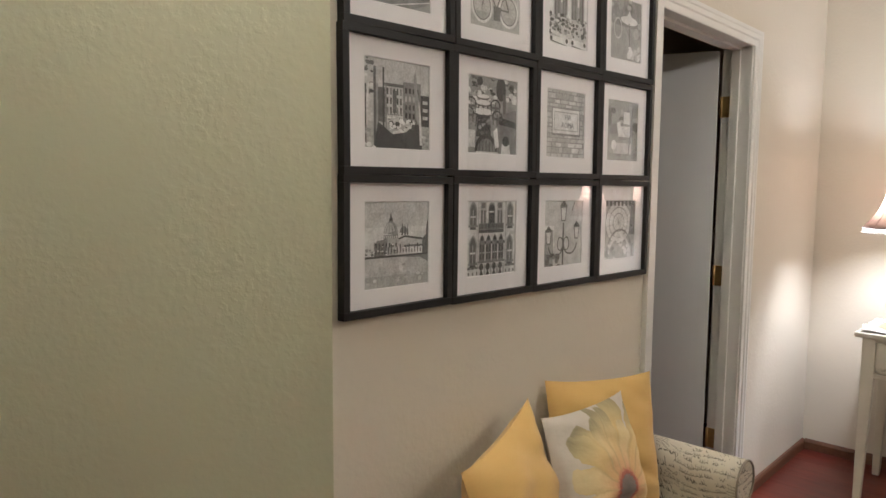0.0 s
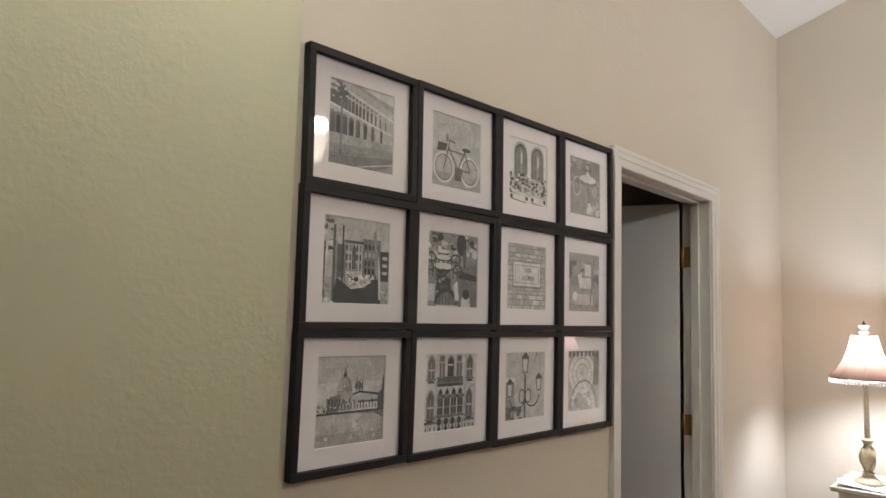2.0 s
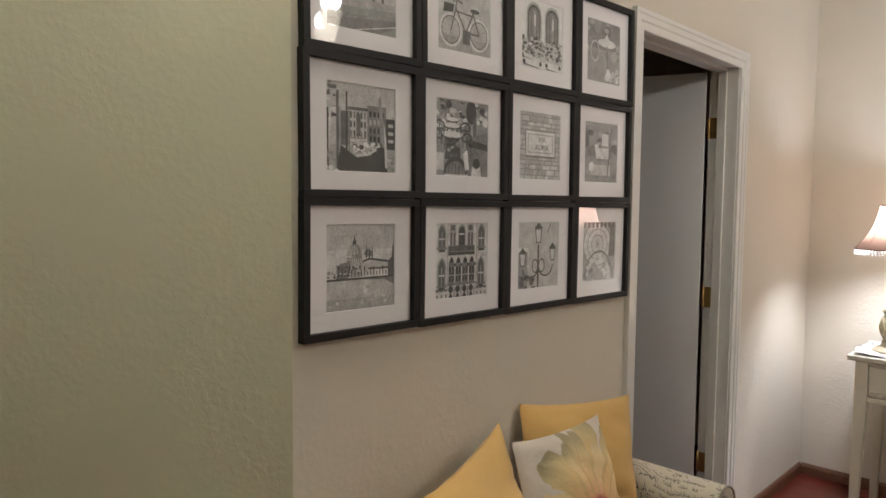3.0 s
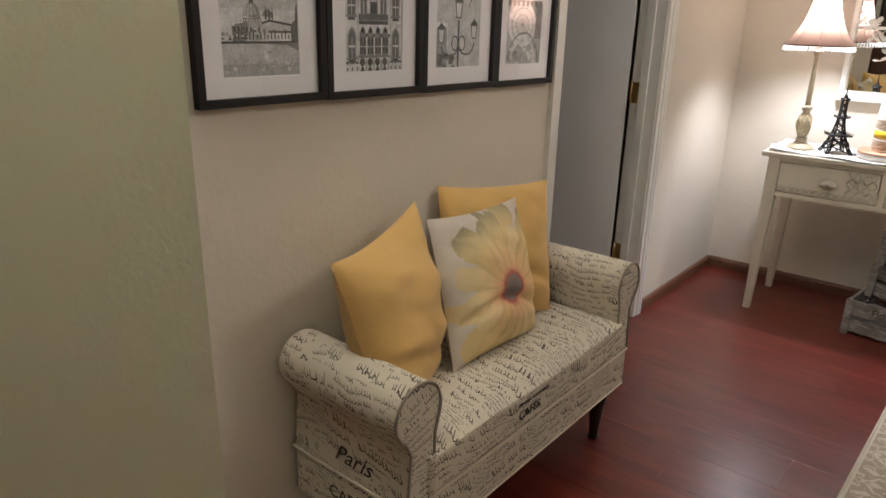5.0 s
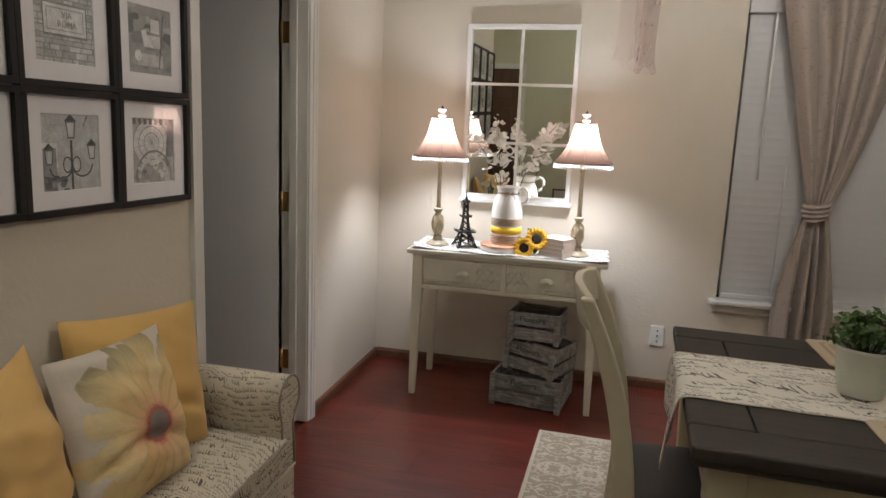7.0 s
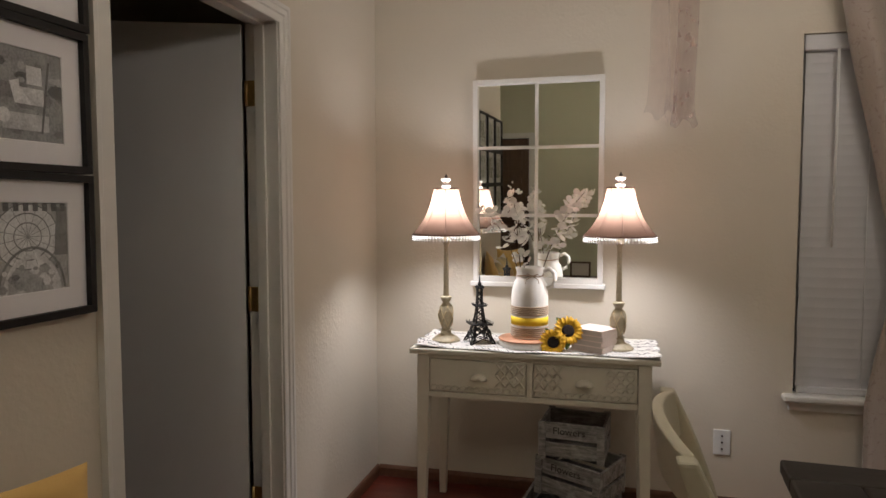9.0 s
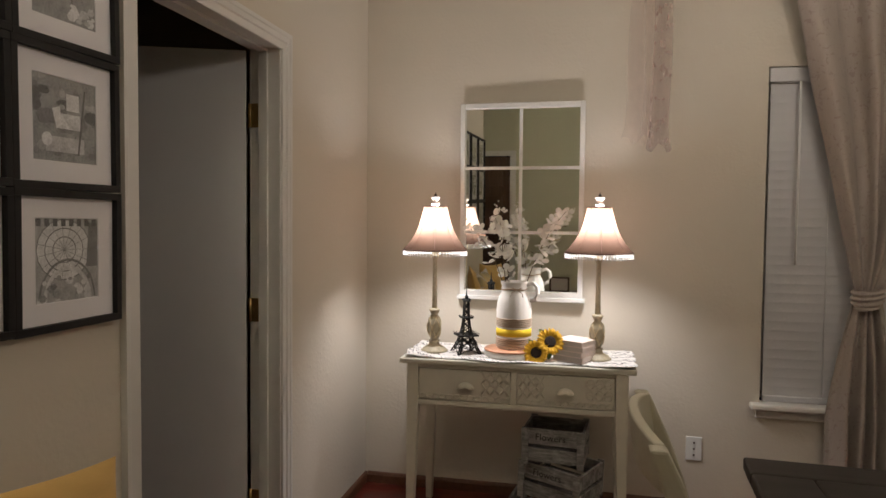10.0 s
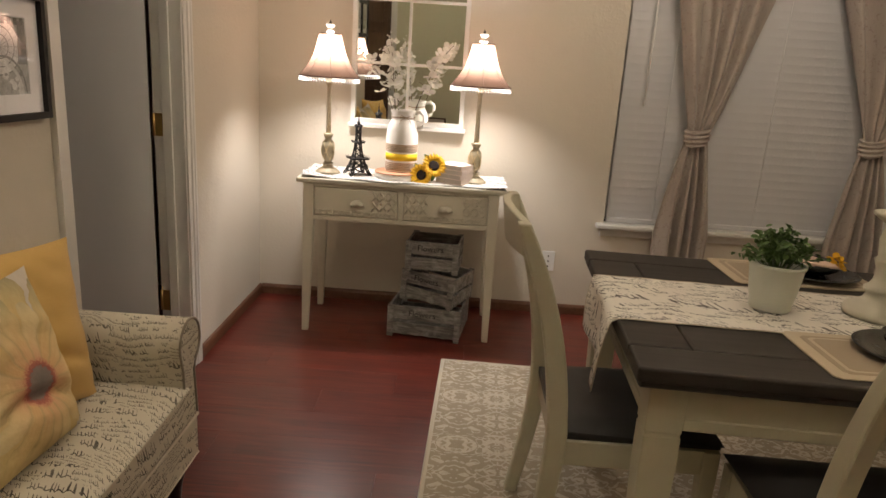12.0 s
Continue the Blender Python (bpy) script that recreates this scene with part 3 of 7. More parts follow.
WX0, WX1, WZ0, WZ1 = 1.947, 3.62, 0.557, 2.125
structure("wall_north", boxes((0, WX0, 0, 0.14, 0, H0 + 1.5), (WX1, XR, 0, 0.14, 0, H0 + 1.5), (WX0, WX1, 0, 0.14, 0, WZ0 - 0.03), (WX0, WX1, 0, 0.14, WZ1, H0 + 1.5)), BEIGE,
          "beige textured plaster wall with a window", "wall")
structure("wall_east", boxes((XR, XR + 0.12, YB, 0.14, 0, H0 + 1.5)), BEIGE, "plain beige plaster wall", "wall")
BDX0, BDX1 = -0.95, -0.11
structure("wall_south", boxes((XH, BDX0, YB - 0.12, YB, 0, H0 + 1.5), (BDX1, XR + 0.12, YB - 0.12, YB, 0, H0 + 1.5), (BDX0, BDX1, YB - 0.12, YB, 2.04, H0 + 1.5)), GREEN,
          "sage green plaster wall with a brown door", "wall")
structure("wall_hall_end", boxes((XH - 0.12, XH, YB - 0.12, 0.12, 0, H0)), GREEN, "sage green end wall of the hallway", "wall")
structure("wall_side_room", boxes((XH, -0.12, 0.0, 0.12, 0, H0)), BEIGE, "plain wall of the dark side room", "wall")
bm = bmesh.new()
extrude(bm, [(0.0, H0), (XR + 0.12, H0 + SLOPE * (XR + 0.12)), (XR + 0.12, H0 + SLOPE * (XR + 0.12) + 0.1), (-0.12, H0 + 0.1), (-0.12, H0)], 1, YB - 0.12, 0.14)
structure("ceiling", bm, CEIL, "white textured sloping ceiling", "ceiling")
structure("ceiling_hall", boxes((XH - 0.12, -0.12, YB - 0.12, 0.12, H0, H0 + 0.1)), CEIL, "white flat hallway ceiling", "ceiling")

floor = structure("floor", boxes((XH - 0.12, XR + 0.12, YB - 0.12, 0.14, -0.06, -0.009)), SUBFLOOR, "glossy red cherry laminate plank floor", "floor")


def baseboard(bm, a, b, nrm, h=0.058, d=0.013):
    """A low board with a rounded top along a wall from a to b; nrm points into the room."""
    a, b, nrm = Vector((*a, 0)), Vector((*b, 0)), Vector((*nrm, 0))
    prof = [(0, 0), (d, 0), (d, h * 0.72), (d * 0.6, h * 0.93), (0, h)]
    lo = [bm.verts.new(a + nrm * p + Vector((0, 0, z))) for p, z in prof]
    hi = [bm.verts.new(b + nrm * p + Vector((0, 0, z))) for p, z in prof]
    for i in range(5):
        bm.faces.new((lo[i], lo[(i + 1) % 5], hi[(i + 1) % 5], hi[i]))
    bm.faces.new(lo[::-1])
    bm.faces.new(hi)


for a, b, nrm in (((0, YC), (0, DY0 - 0.05), (1, 0)), ((0, DY1 + 0.067), (0, 0), (1, 0)), ((0.013, 0), (XR, 0), (0, -1)), ((XR, 0), (XR, YB), (-1, 0)), ((XR, YB), (BDX1 + 0.08, YB), (0, 1)), ((XH, YC - DIAG), (-DIAG, YC - DIAG), (0, -1)), ((-DIAG, YC - DIAG), (0, YC), (0.7071, -0.7071))):
    bm = bmesh.new()
    baseboard(bm, a, b, nrm)
    structure("baseboard", bm, BASE_WOOD, "low brown stained wooden baseboard", "baseboard")

# doorway: casing with a stepped moulding, jamb, stop
door_trim = new("trim")
tagged(door_trim, "white painted stepped door casing and jamb", "door trim", "", "structure")


def casing(horizontal, a, b, at, flip):
    """One moulded casing board along the wall face x = 0."""
    bm = bmesh.new()
    prof = [(0.0, 0.0), (0.009, 0.0), (0.011, 0.004), (0.011, 0.026), (0.016, 0.031), (0.016, 0.048), (0.019, 0.053), (0.019, 0.066), (0.0, 0.066)]
    n = len(prof)
    rings = []
    for w, cut in ((a, 0), (b, 1)):
        ring = []
        for x, q in prof:
            if horizontal:
                y = w + (-q if not cut else q)
                ring.append(bm.verts.new((x, y, at + q)))
            else:
                ring.append(bm.verts.new((x, at + flip * q, w + (q if cut else 0))))
        rings.append(ring)
    for i in range(n):
        bm.faces.new((rings[0][i], rings[0][(i + 1) % n], rings[1][(i + 1) % n], rings[1][i]))
    bm.faces.new(rings[0][::-1])
    bm.faces.new(rings[1])
    return bm


ja, jb = DY0 + 0.018, DY1 - 0.018
part("casing", casing(False, 0.0, DH - 0.021, ja - 0.006, -1), TRIM, door_trim)
part("casing", casing(False, 0.0, DH - 0.021, jb + 0.006, 1), TRIM, door_trim)
part("casing", casing(True, ja - 0.006, jb + 0.006, DH - 0.021, 1), TRIM, door_trim)
part("jamb", boxes((-0.122, 0.002, DY0, ja, 0, DH)), TRIM, door_trim, bevel=0.002)
part("jamb", boxes((-0.122, 0.002, jb, DY1, 0, DH)), TRIM, door_trim, bevel=0.002)
part("jamb", boxes((-0.122, 0.002, ja, jb, DH - 0.018, DH)), TRIM, door_trim, bevel=0.002)
part("door_stop", boxes((-0.082, -0.046, jb - 0.012, jb, 0, DH - 0.018)), TRIM, door_trim, bevel=0.002)
part("door_stop", boxes((-0.082, -0.046, ja, ja + 0.012, 0, DH - 0.018)), TRIM, door_trim, bevel=0.002)
part("door_stop", boxes((-0.082, -0.046, ja + 0.012, jb - 0.012, DH - 0.03, DH - 0.018)), TRIM, door_trim, bevel=0.002)

# the open door, hinged on the jamb nearer the corner
door = thing("door_1", "plain white painted door standing open into a dark room", "door", pose(-0.118, jb - 0.004, 0, 0, 0, -70))
tagged(door, kind="structure")
part("leaf", boxes((-0.036, -0.001, -0.822, -0.017, 0.012, 2.034)), DOOR_WHITE, door, bevel=0.002)
for hz in (0.305, 1.05, 1.79):
    bm = bmesh.new()
    lathe(bm, [(0.0065, hz - 0.045), (0.0065, hz + 0.045)], -0.121, jb - 0.001, 10)
    box(bm, -0.119, -0.085, jb - 0.004, jb - 0.0005, hz - 0.045, hz + 0.045)
    for k in (-0.03, 0.0, 0.03):
        box(bm, -0.106 + (0.008 if k else -0.004), -0.100 + (0.008 if k else -0.004), jb - 0.0052, jb - 0.004, hz + k - 0.003, hz + k + 0.003)
    part("hinge", bm, BRASS, door_trim, "worn brass door hinge")

# the brown panelled doors at the far end of the room


def brown_door(name, x0, x1):
    ob = thing(name, "dark brown six-panel door in a white casing", "door")
    tagged(ob, kind="structure")
    part("leaf", boxes((x0 + 0.02, x1 - 0.02, YB - 0.06, YB - 0.025, 0.01, 2.02)), BROWN_DOOR, ob)
    for px in (x0 + 0.13, x0 + 0.47):
        for pz0, pz1 in ((0.2, 0.78), (0.92, 1.5), (1.62, 1.88)):
            bm = bmesh.new()
            soft_box(bm, px, px + 0.25, YB - 0.03, YB - 0.015, pz0, pz1, 0.01, 1)
            part("panel", bm, BROWN_DOOR, ob)
    for b in ((x0 - 0.06, x0 + 0.02, YB - 0.02, YB + 0.016, 0, 2.03), (x1 - 0.02, x1 + 0.06, YB - 0.02, YB + 0.016, 0, 2.03), (x0 - 0.06, x1 + 0.06, YB - 0.02, YB + 0.016, 2.03, 2.10)):
        part("casing", boxes(b), TRIM, ob, "white casing", bevel=0.004)


brown_door("door_2", BDX0, BDX1)

# window with a blind
win = thing("window_1", "white window with closed horizontal blinds and a painted sill", "window")
tagged(win, kind="structure")
bm = bmesh.new()
soft_box(bm, WX0 - 0.045, WX1 + 0.045, -0.055, 0.05, WZ0 - 0.028, WZ0, 0.008)
part("window_sill", bm, TRIM, win)
bm = bmesh.new()
soft_box(bm, WX0 - 0.02, WX1 + 0.02, -0.02, -0.001, WZ0 - 0.072, WZ0 - 0.029, 0.005)
part("apron", bm, TRIM, win)
part("window_frame", boxes((WX0, WX0 + 0.04, 0.10, 0.13, WZ0, WZ1), (WX1 - 0.04, WX1, 0.10, 0.13, WZ0, WZ1), (WX0, WX1, 0.10, 0.13, WZ1 - 0.04, WZ1), (WX0, WX1, 0.10, 0.13, WZ0, WZ0 + 0.04), (2.76, 2.8, 0.10, 0.13, WZ0, WZ1)), TRIM, win)
for a, b in ((WX0 + 0.04, 2.76), (2.8, WX1 - 0.04)):
    pb = bmesh.new()
    sheet(pb, 1, 1, lambda u, v: (a + (b - a) * u, 0.114, WZ0 + 0.04 + (WZ1 - WZ0 - 0.08) * v), False)
    part("pane", pb, GLASS, win, turn=False)

blind = thing("window_blind", "closed white horizontal slat window blind", "blind")
BX0, BX1 = WX0 + 0.018, WX1 - 0.018
bm = bmesh.new()
soft_box(bm, BX0 - 0.012, BX1 + 0.012, 0.008, 0.06, WZ1 - 0.07, WZ1 - 0.002, 0.006)
part("headrail", bm, BLIND, blind)
nsl = 33
z0, z1 = WZ0 + 0.03, WZ1 - 0.072
slat_mesh = None
for i in range(nsl):
    z = z0 + (z1 - z0) * (i + 0.5) / nsl
    if slat_mesh is None:
        bm = bmesh.new()
        sheet(bm, 1, 5, lambda u, v: (BX0 + (BX1 - BX0) * u, (v - 0.5) * 0.003 + 0.0007 * math.sin(math.pi * v), (v - 0.5) * 0.050))
        sl = part("slat", bm, BLIND, blind)
        md = sl.data
        slat_mesh = md
    else:
        sl = new("slat", slat_mesh)
        sl.parent = blind
    sl.location = (0, 0.036, z)
bm = bmesh.new()
soft_box(bm, BX0, BX1, 0.018, 0.054, WZ0 + 0.001, WZ0 + 0.028, 0.004)
part("bottom_rail", bm, BLIND, blind)
bm = bmesh.new()
tube(bm, [(2.085, 0.002, WZ1 - 0.07), (2.086, 0.0, 1.7), (2.083, 0.001, 1.21)], 0.0055, 8)
part("wand", bm, PLATE, blind)
for cx in (2.22, 2.78, 3.34):
    bm = bmesh.new()
    tube(bm, [(cx, 0.016, WZ1 - 0.07), (cx, 0.016, WZ0 + 0.03)], 0.0012, 4)
    part("ladder_cord", bm, PLATE, blind)

# ---- furniture ----


def curtain(cx, left_top, right_top, seed, name="curtain"):
    """A tied-back panel: wide at the top, gathered at the tie, opening again below."""
    top, tie, low = 2.46, 1.085, 0.06
    ob = thing(name, "taupe jacquard curtain panel tied in the middle", "curtain", None, "window curtains")
    rnd = random.Random(seed)
    ph = [rnd.uniform(0, 6.28) for _ in range(4)]

    def edge(z):
        if z >= tie:
            k = ((z - tie) / (top - tie)) ** 1.0
            k2 = k ** 0.8
            return cx - 0.05 + (left_top - cx + 0.05) * k, cx + 0.05 + (right_top - cx - 0.05) * k2
        k = min(1, ((tie - z) / 0.55)) ** 0.75
        return cx - 0.05 - 0.095 * k, cx + 0.05 + 0.10 * k

    def surf(u, v):
        z = top + (low - top) * v
        a, b = edge(z)
        w = b - a
        folds = 4.1
        amp = 0.014 + 0.04 * min(1, w / 0.6)
        pinch = min(1.0, abs(z - tie) / 0.25)
        f = math.sin((u + 0.055 * math.sin(7.3 * u + ph[2])) * folds * 2 * math.pi + ph[0] + 0.9 * math.sin(z * 1.7 + ph[1]))
        f = math.copysign(abs(f) ** 0.7, f)
        y = -0.085 + 0.25 * amp * math.sin(u * 31 + 2.2 * z + ph[3]) + amp * f * (0.35 + 0.65 * pinch) + 0.006 * math.sin(23 * u + 9 * z + ph[2])
        x = a + w * (u + 0.018 * math.sin(u * 17 + z * 3 + ph[3]))
        return x, y, z
    bm = bmesh.new()
    sheet(bm, 110, 70, surf)
    p = part("panel", bm, CURTAIN, ob, uv=True)
    p.data.polygons.foreach_set("use_smooth", [True] * len(p.data.polygons))
    m = p.modifiers.new("thick", "SOLIDIFY")
    m.thickness = 0.003
    bm = bmesh.new()

    def wrap(u, v):
        a = 2 * math.pi * u
        bulge = 1 + 0.16 * math.sin(math.pi * v) ** 0.6 + 0.10 * math.sin(24 * v + 2.2 * math.sin(a + 0.6) + ph[1]) + 0.03 * math.sin(5 * a + 9 * v)
        return cx + 0.056 * bulge * math.cos(a), -0.085 + 0.045 * bulge * math.sin(a), tie - 0.045 + 0.09 * v + 0.022 * math.sin(a + 0.7)
    sheet(bm, 40, 20, wrap)
    part("tie", bm, CURTAIN, ob, "wrapped taupe cloth tieback", uv=True)
    return ob


curtain(2.362, 2.03, 2.84, 3)
curtain(3.285, 2.80, 3.72, 8)
rod = thing("curtain_rod", "dark bronze curtain rod over the window", "curtain rod")
bm = bmesh.new()
tube(bm, [(1.9, -0.085, 2.47), (3.8, -0.085, 2.47)], 0.011, 10)
part("pole", bm, NICKEL, rod)
for rx in (1.95, 3.75):
    part("bracket", boxes((rx - 0.008, rx + 0.008, -0.085, -0.001, 2.455, 2.475)), NICKEL, rod)


def script_settee():
    ob = thing("settee", "small rolled-arm settee in cream script-print cloth on dark legs", "settee")
    xb, xf = 0.022, 0.402
    y0, y1 = -3.045, -1.99
    bm = bmesh.new()
    soft_box(bm, xb, xf, y0, y1, 0.205, 0.335, 0.012, 2)
    part("storage_base", bm, SCRIPT, ob, uv=True)
    bm = bmesh.new()

    def top(u, v):
        x = xb + 0.004 + (xf + 0.006 - xb) * u
        y = y0 + 0.075 + (y1 - y0 - 0.15) * v
        e = (1 - abs(2 * u - 1) ** 8) * (1 - abs(2 * v - 1) ** 10)
        return x, y, 0.445 + 0.028 * e ** 0.7 + 0.003 * math.sin(9 * y + 4 * x)
    soft_box(bm, xb, xf + 0.008, y0 + 0.06, y1 - 0.06, 0.338, 0.455, 0.02, 3)
    sheet(bm, 16, 30, top)
    part("seat_cushion", bm, SCRIPT, ob, uv=True)
    for s, c in ((-1, -3.01), (1, -2.03)):
        r, zc = 0.069, 0.569
        prof = [(c - s * 0.05, 0.338), (c - s * 0.052, 0.50)]
        a0, a1 = math.radians(200), math.radians(-55)
        for i in range(19):
            a = a0 + (a1 - a0) * i / 18
            prof.append((c + s * r * math.cos(a), zc + r * math.sin(a)))
        prof += [(c + s * 0.022, 0.48), (c + s * 0.028, 0.42), (c + s * 0.035, 0.338)]
        bm = bmesh.new()
        extrude(bm, prof, 0, xb, xf - 0.002)
        arm = part("arm", bm, SCRIPT, ob, "rolled script-print arm", uv=True, smooth=False)
        for p in arm.data.polygons:
            p.use_smooth = len(p.vertices) == 4
        mod = arm.modifiers.new("bevel", "BEVEL")
        mod.width, mod.segments, mod.limit_method, mod.angle_limit = 0.008, 3, "ANGLE", 1.0
        bm = bmesh.new()
        tube(bm, [(xf - 0.001, y, z) for y, z in prof], 0.0036, 6)
        part("arm_piping", bm, PIPING, ob, "dark piping round the arm front")
    bm = bmesh.new()
    tube(bm, [(xb, y0 - 0.001, 0.337), (xf - 0.01, y0 - 0.001, 0.337), (xf + 0.002, y0 + 0.01, 0.337), (xf + 0.002, y1 - 0.01, 0.337), (xf - 0.01, y1 + 0.001, 0.337), (xb, y1 + 0.001, 0.337)], 0.0045, 6)
    part("seam_piping", bm, PIPING_PALE, ob, "pale piped seam")
    bm = bmesh.new()
    tube(bm, [(xb, y0, 0.212), (xf - 0.01, y0, 0.212), (xf, y0 + 0.01, 0.212), (xf, y1 - 0.01, 0.212), (xf - 0.01, y1, 0.212), (xb, y1, 0.212)], 0.003, 6)
    part("bottom_piping", bm, PIPING_PALE, ob)
    for lx in (0.075, 0.345):
        for ly in (y0 + 0.06, y1 - 0.06):
            bm = bmesh.new()
            lathe(bm, [(0.014, 0.0), (0.017, 0.006), (0.016, 0.03), (0.024, 0.12), (0.033, 0.165), (0.028, 0.18), (0.034, 0.19), (0.034, 0.206)], lx, ly, 14)
            part("leg", bm, LEG_DARK, ob, "turned dark wooden leg")
    front = Matrix(((0, 0, 1, xf + 0.0095), (1, 0, 0, 0), (0, 1, 0, 0), (0, 0, 0, 1)))
    for text, y, z, s, dx in (("CAF\u00c9S", -2.59, 0.376, 0.036, 0), ("DENREES COLONIALES", -2.57, 0.415, 0.014, 0), ("CAF\u00c9S", -2.07, 0.362, 0.034, -0.012)):
        words(text, s, INK, Matrix.Translation((dx, y, z)) @ front, ob)
    side = Matrix(((1, 0, 0, 0), (0, 0, -1, y0 - 0.0012), (0, 1, 0, 0), (0, 0, 0, 1)))
    for text, x, z, s in (("CAF\u00c9S", 0.215, 0.262, 0.046),):
        words(text, s, INK, Matrix.Translation((x, 0, z)) @ side, ob)
    words("Paris", 0.062, INK, Matrix.Translation((0.23, 0.0022, 0.372)) @ side @ Matrix(((1, 0.45, 0, 0), (0, 1, 0, 0), (0, 0, 1, 0), (0, 0, 0, 1))), ob)
    return ob


settee = script_settee()


def cushion(place, size, thick, material, label, sag=0.0, seed=0, taper=0.0):
    """A stuffed square cushion in its y-z plane, plump in the middle with drawn-out corners."""
    rnd = random.Random(seed)
    ph = [rnd.uniform(0, 6.28) for _ in range(6)]
    ob = thing("throw_pillow", label, "pillow", place, "pillows on the settee")
    bm = bmesh.new()

    def half(s):
        def f(u, v):
            a, b = 2 * u - 1, 2 * v - 1
            pull = 1 - 0.045 * (1 - abs(a) ** 2.5) * abs(b) ** 3
            pull2 = 1 - 0.045 * (1 - abs(b) ** 2.5) * abs(a) ** 3
            e = max(0.0, (1 - abs(a) ** 2.8) * (1 - abs(b) ** 2.8)) ** 0.62
            low = 1 + 0.18 * (-b)
            crease = 0.004 * math.sin(3 * a + 5 * b + ph[0]) * (1 - e) * 2 + 0.002 * math.sin(6 * a - 3 * b + ph[1]) + 0.030 * math.exp(-((b + 0.45 + 0.2 * math.sin(2 * a + ph[2])) / 0.07) ** 2) * e * -1
            w_ = noise.noise(Vector((a * 1.6 + 9 * seed, b * 2.6, s))) * 0.020 + noise.noise(Vector((a * 2 + b * 5, (b - a) * 1.4, 3.0 * seed))) * 0.011
            crease += w_ * (0.4 + 0.6 * e)
            x = s * (thick * 0.5 * e * low + crease * min(1, e * 2) * (0.7 if s > 0 else 0.4)) * 1.0
            return x, a * size / 2 * pull2 * (1 - taper * (1 - b) / 2), b * size / 2 * pull - sag * (1 - a * a) * (b > 0) * b
        return f
    sheet(bm, 36, 36, half(1))
    b2 = bmesh.new()
    sheet(b2, 24, 24, half(-1))
    merge(bm, b2)
    cover = part("cover", bm, material, ob)
    me = cover.data
    uv = me.uv_layers.new(name="UVMap")
    for lp in me.loops:
        co = me.vertices[lp.vertex_index].co
        uv.data[lp.index].uv = (co.y + size / 2, co.z + size / 2)
    for p in me.polygons:
        p.use_smooth = True
    return ob


cushion(pose(0.112, -2.34, 0.684, -3.9, -12, -15), 0.415, 0.115, MUSTARD, "plain mustard yellow pillow leaning against the wall", 0.004, 1)
cushion(pose(0.175, -2.845, 0.672, 4.4, -10, 18), 0.43, 0.175, MUSTARD, "plump mustard yellow pillow tipped against the settee arm", 0.012, 2, 0.28)
cushion(pose(0.186, -2.495, 0.662, -2.4, -16.2, 1.3), 0.402, 0.13, DAISY, "pale pillow printed with a large yellow daisy", 0.004, 5)


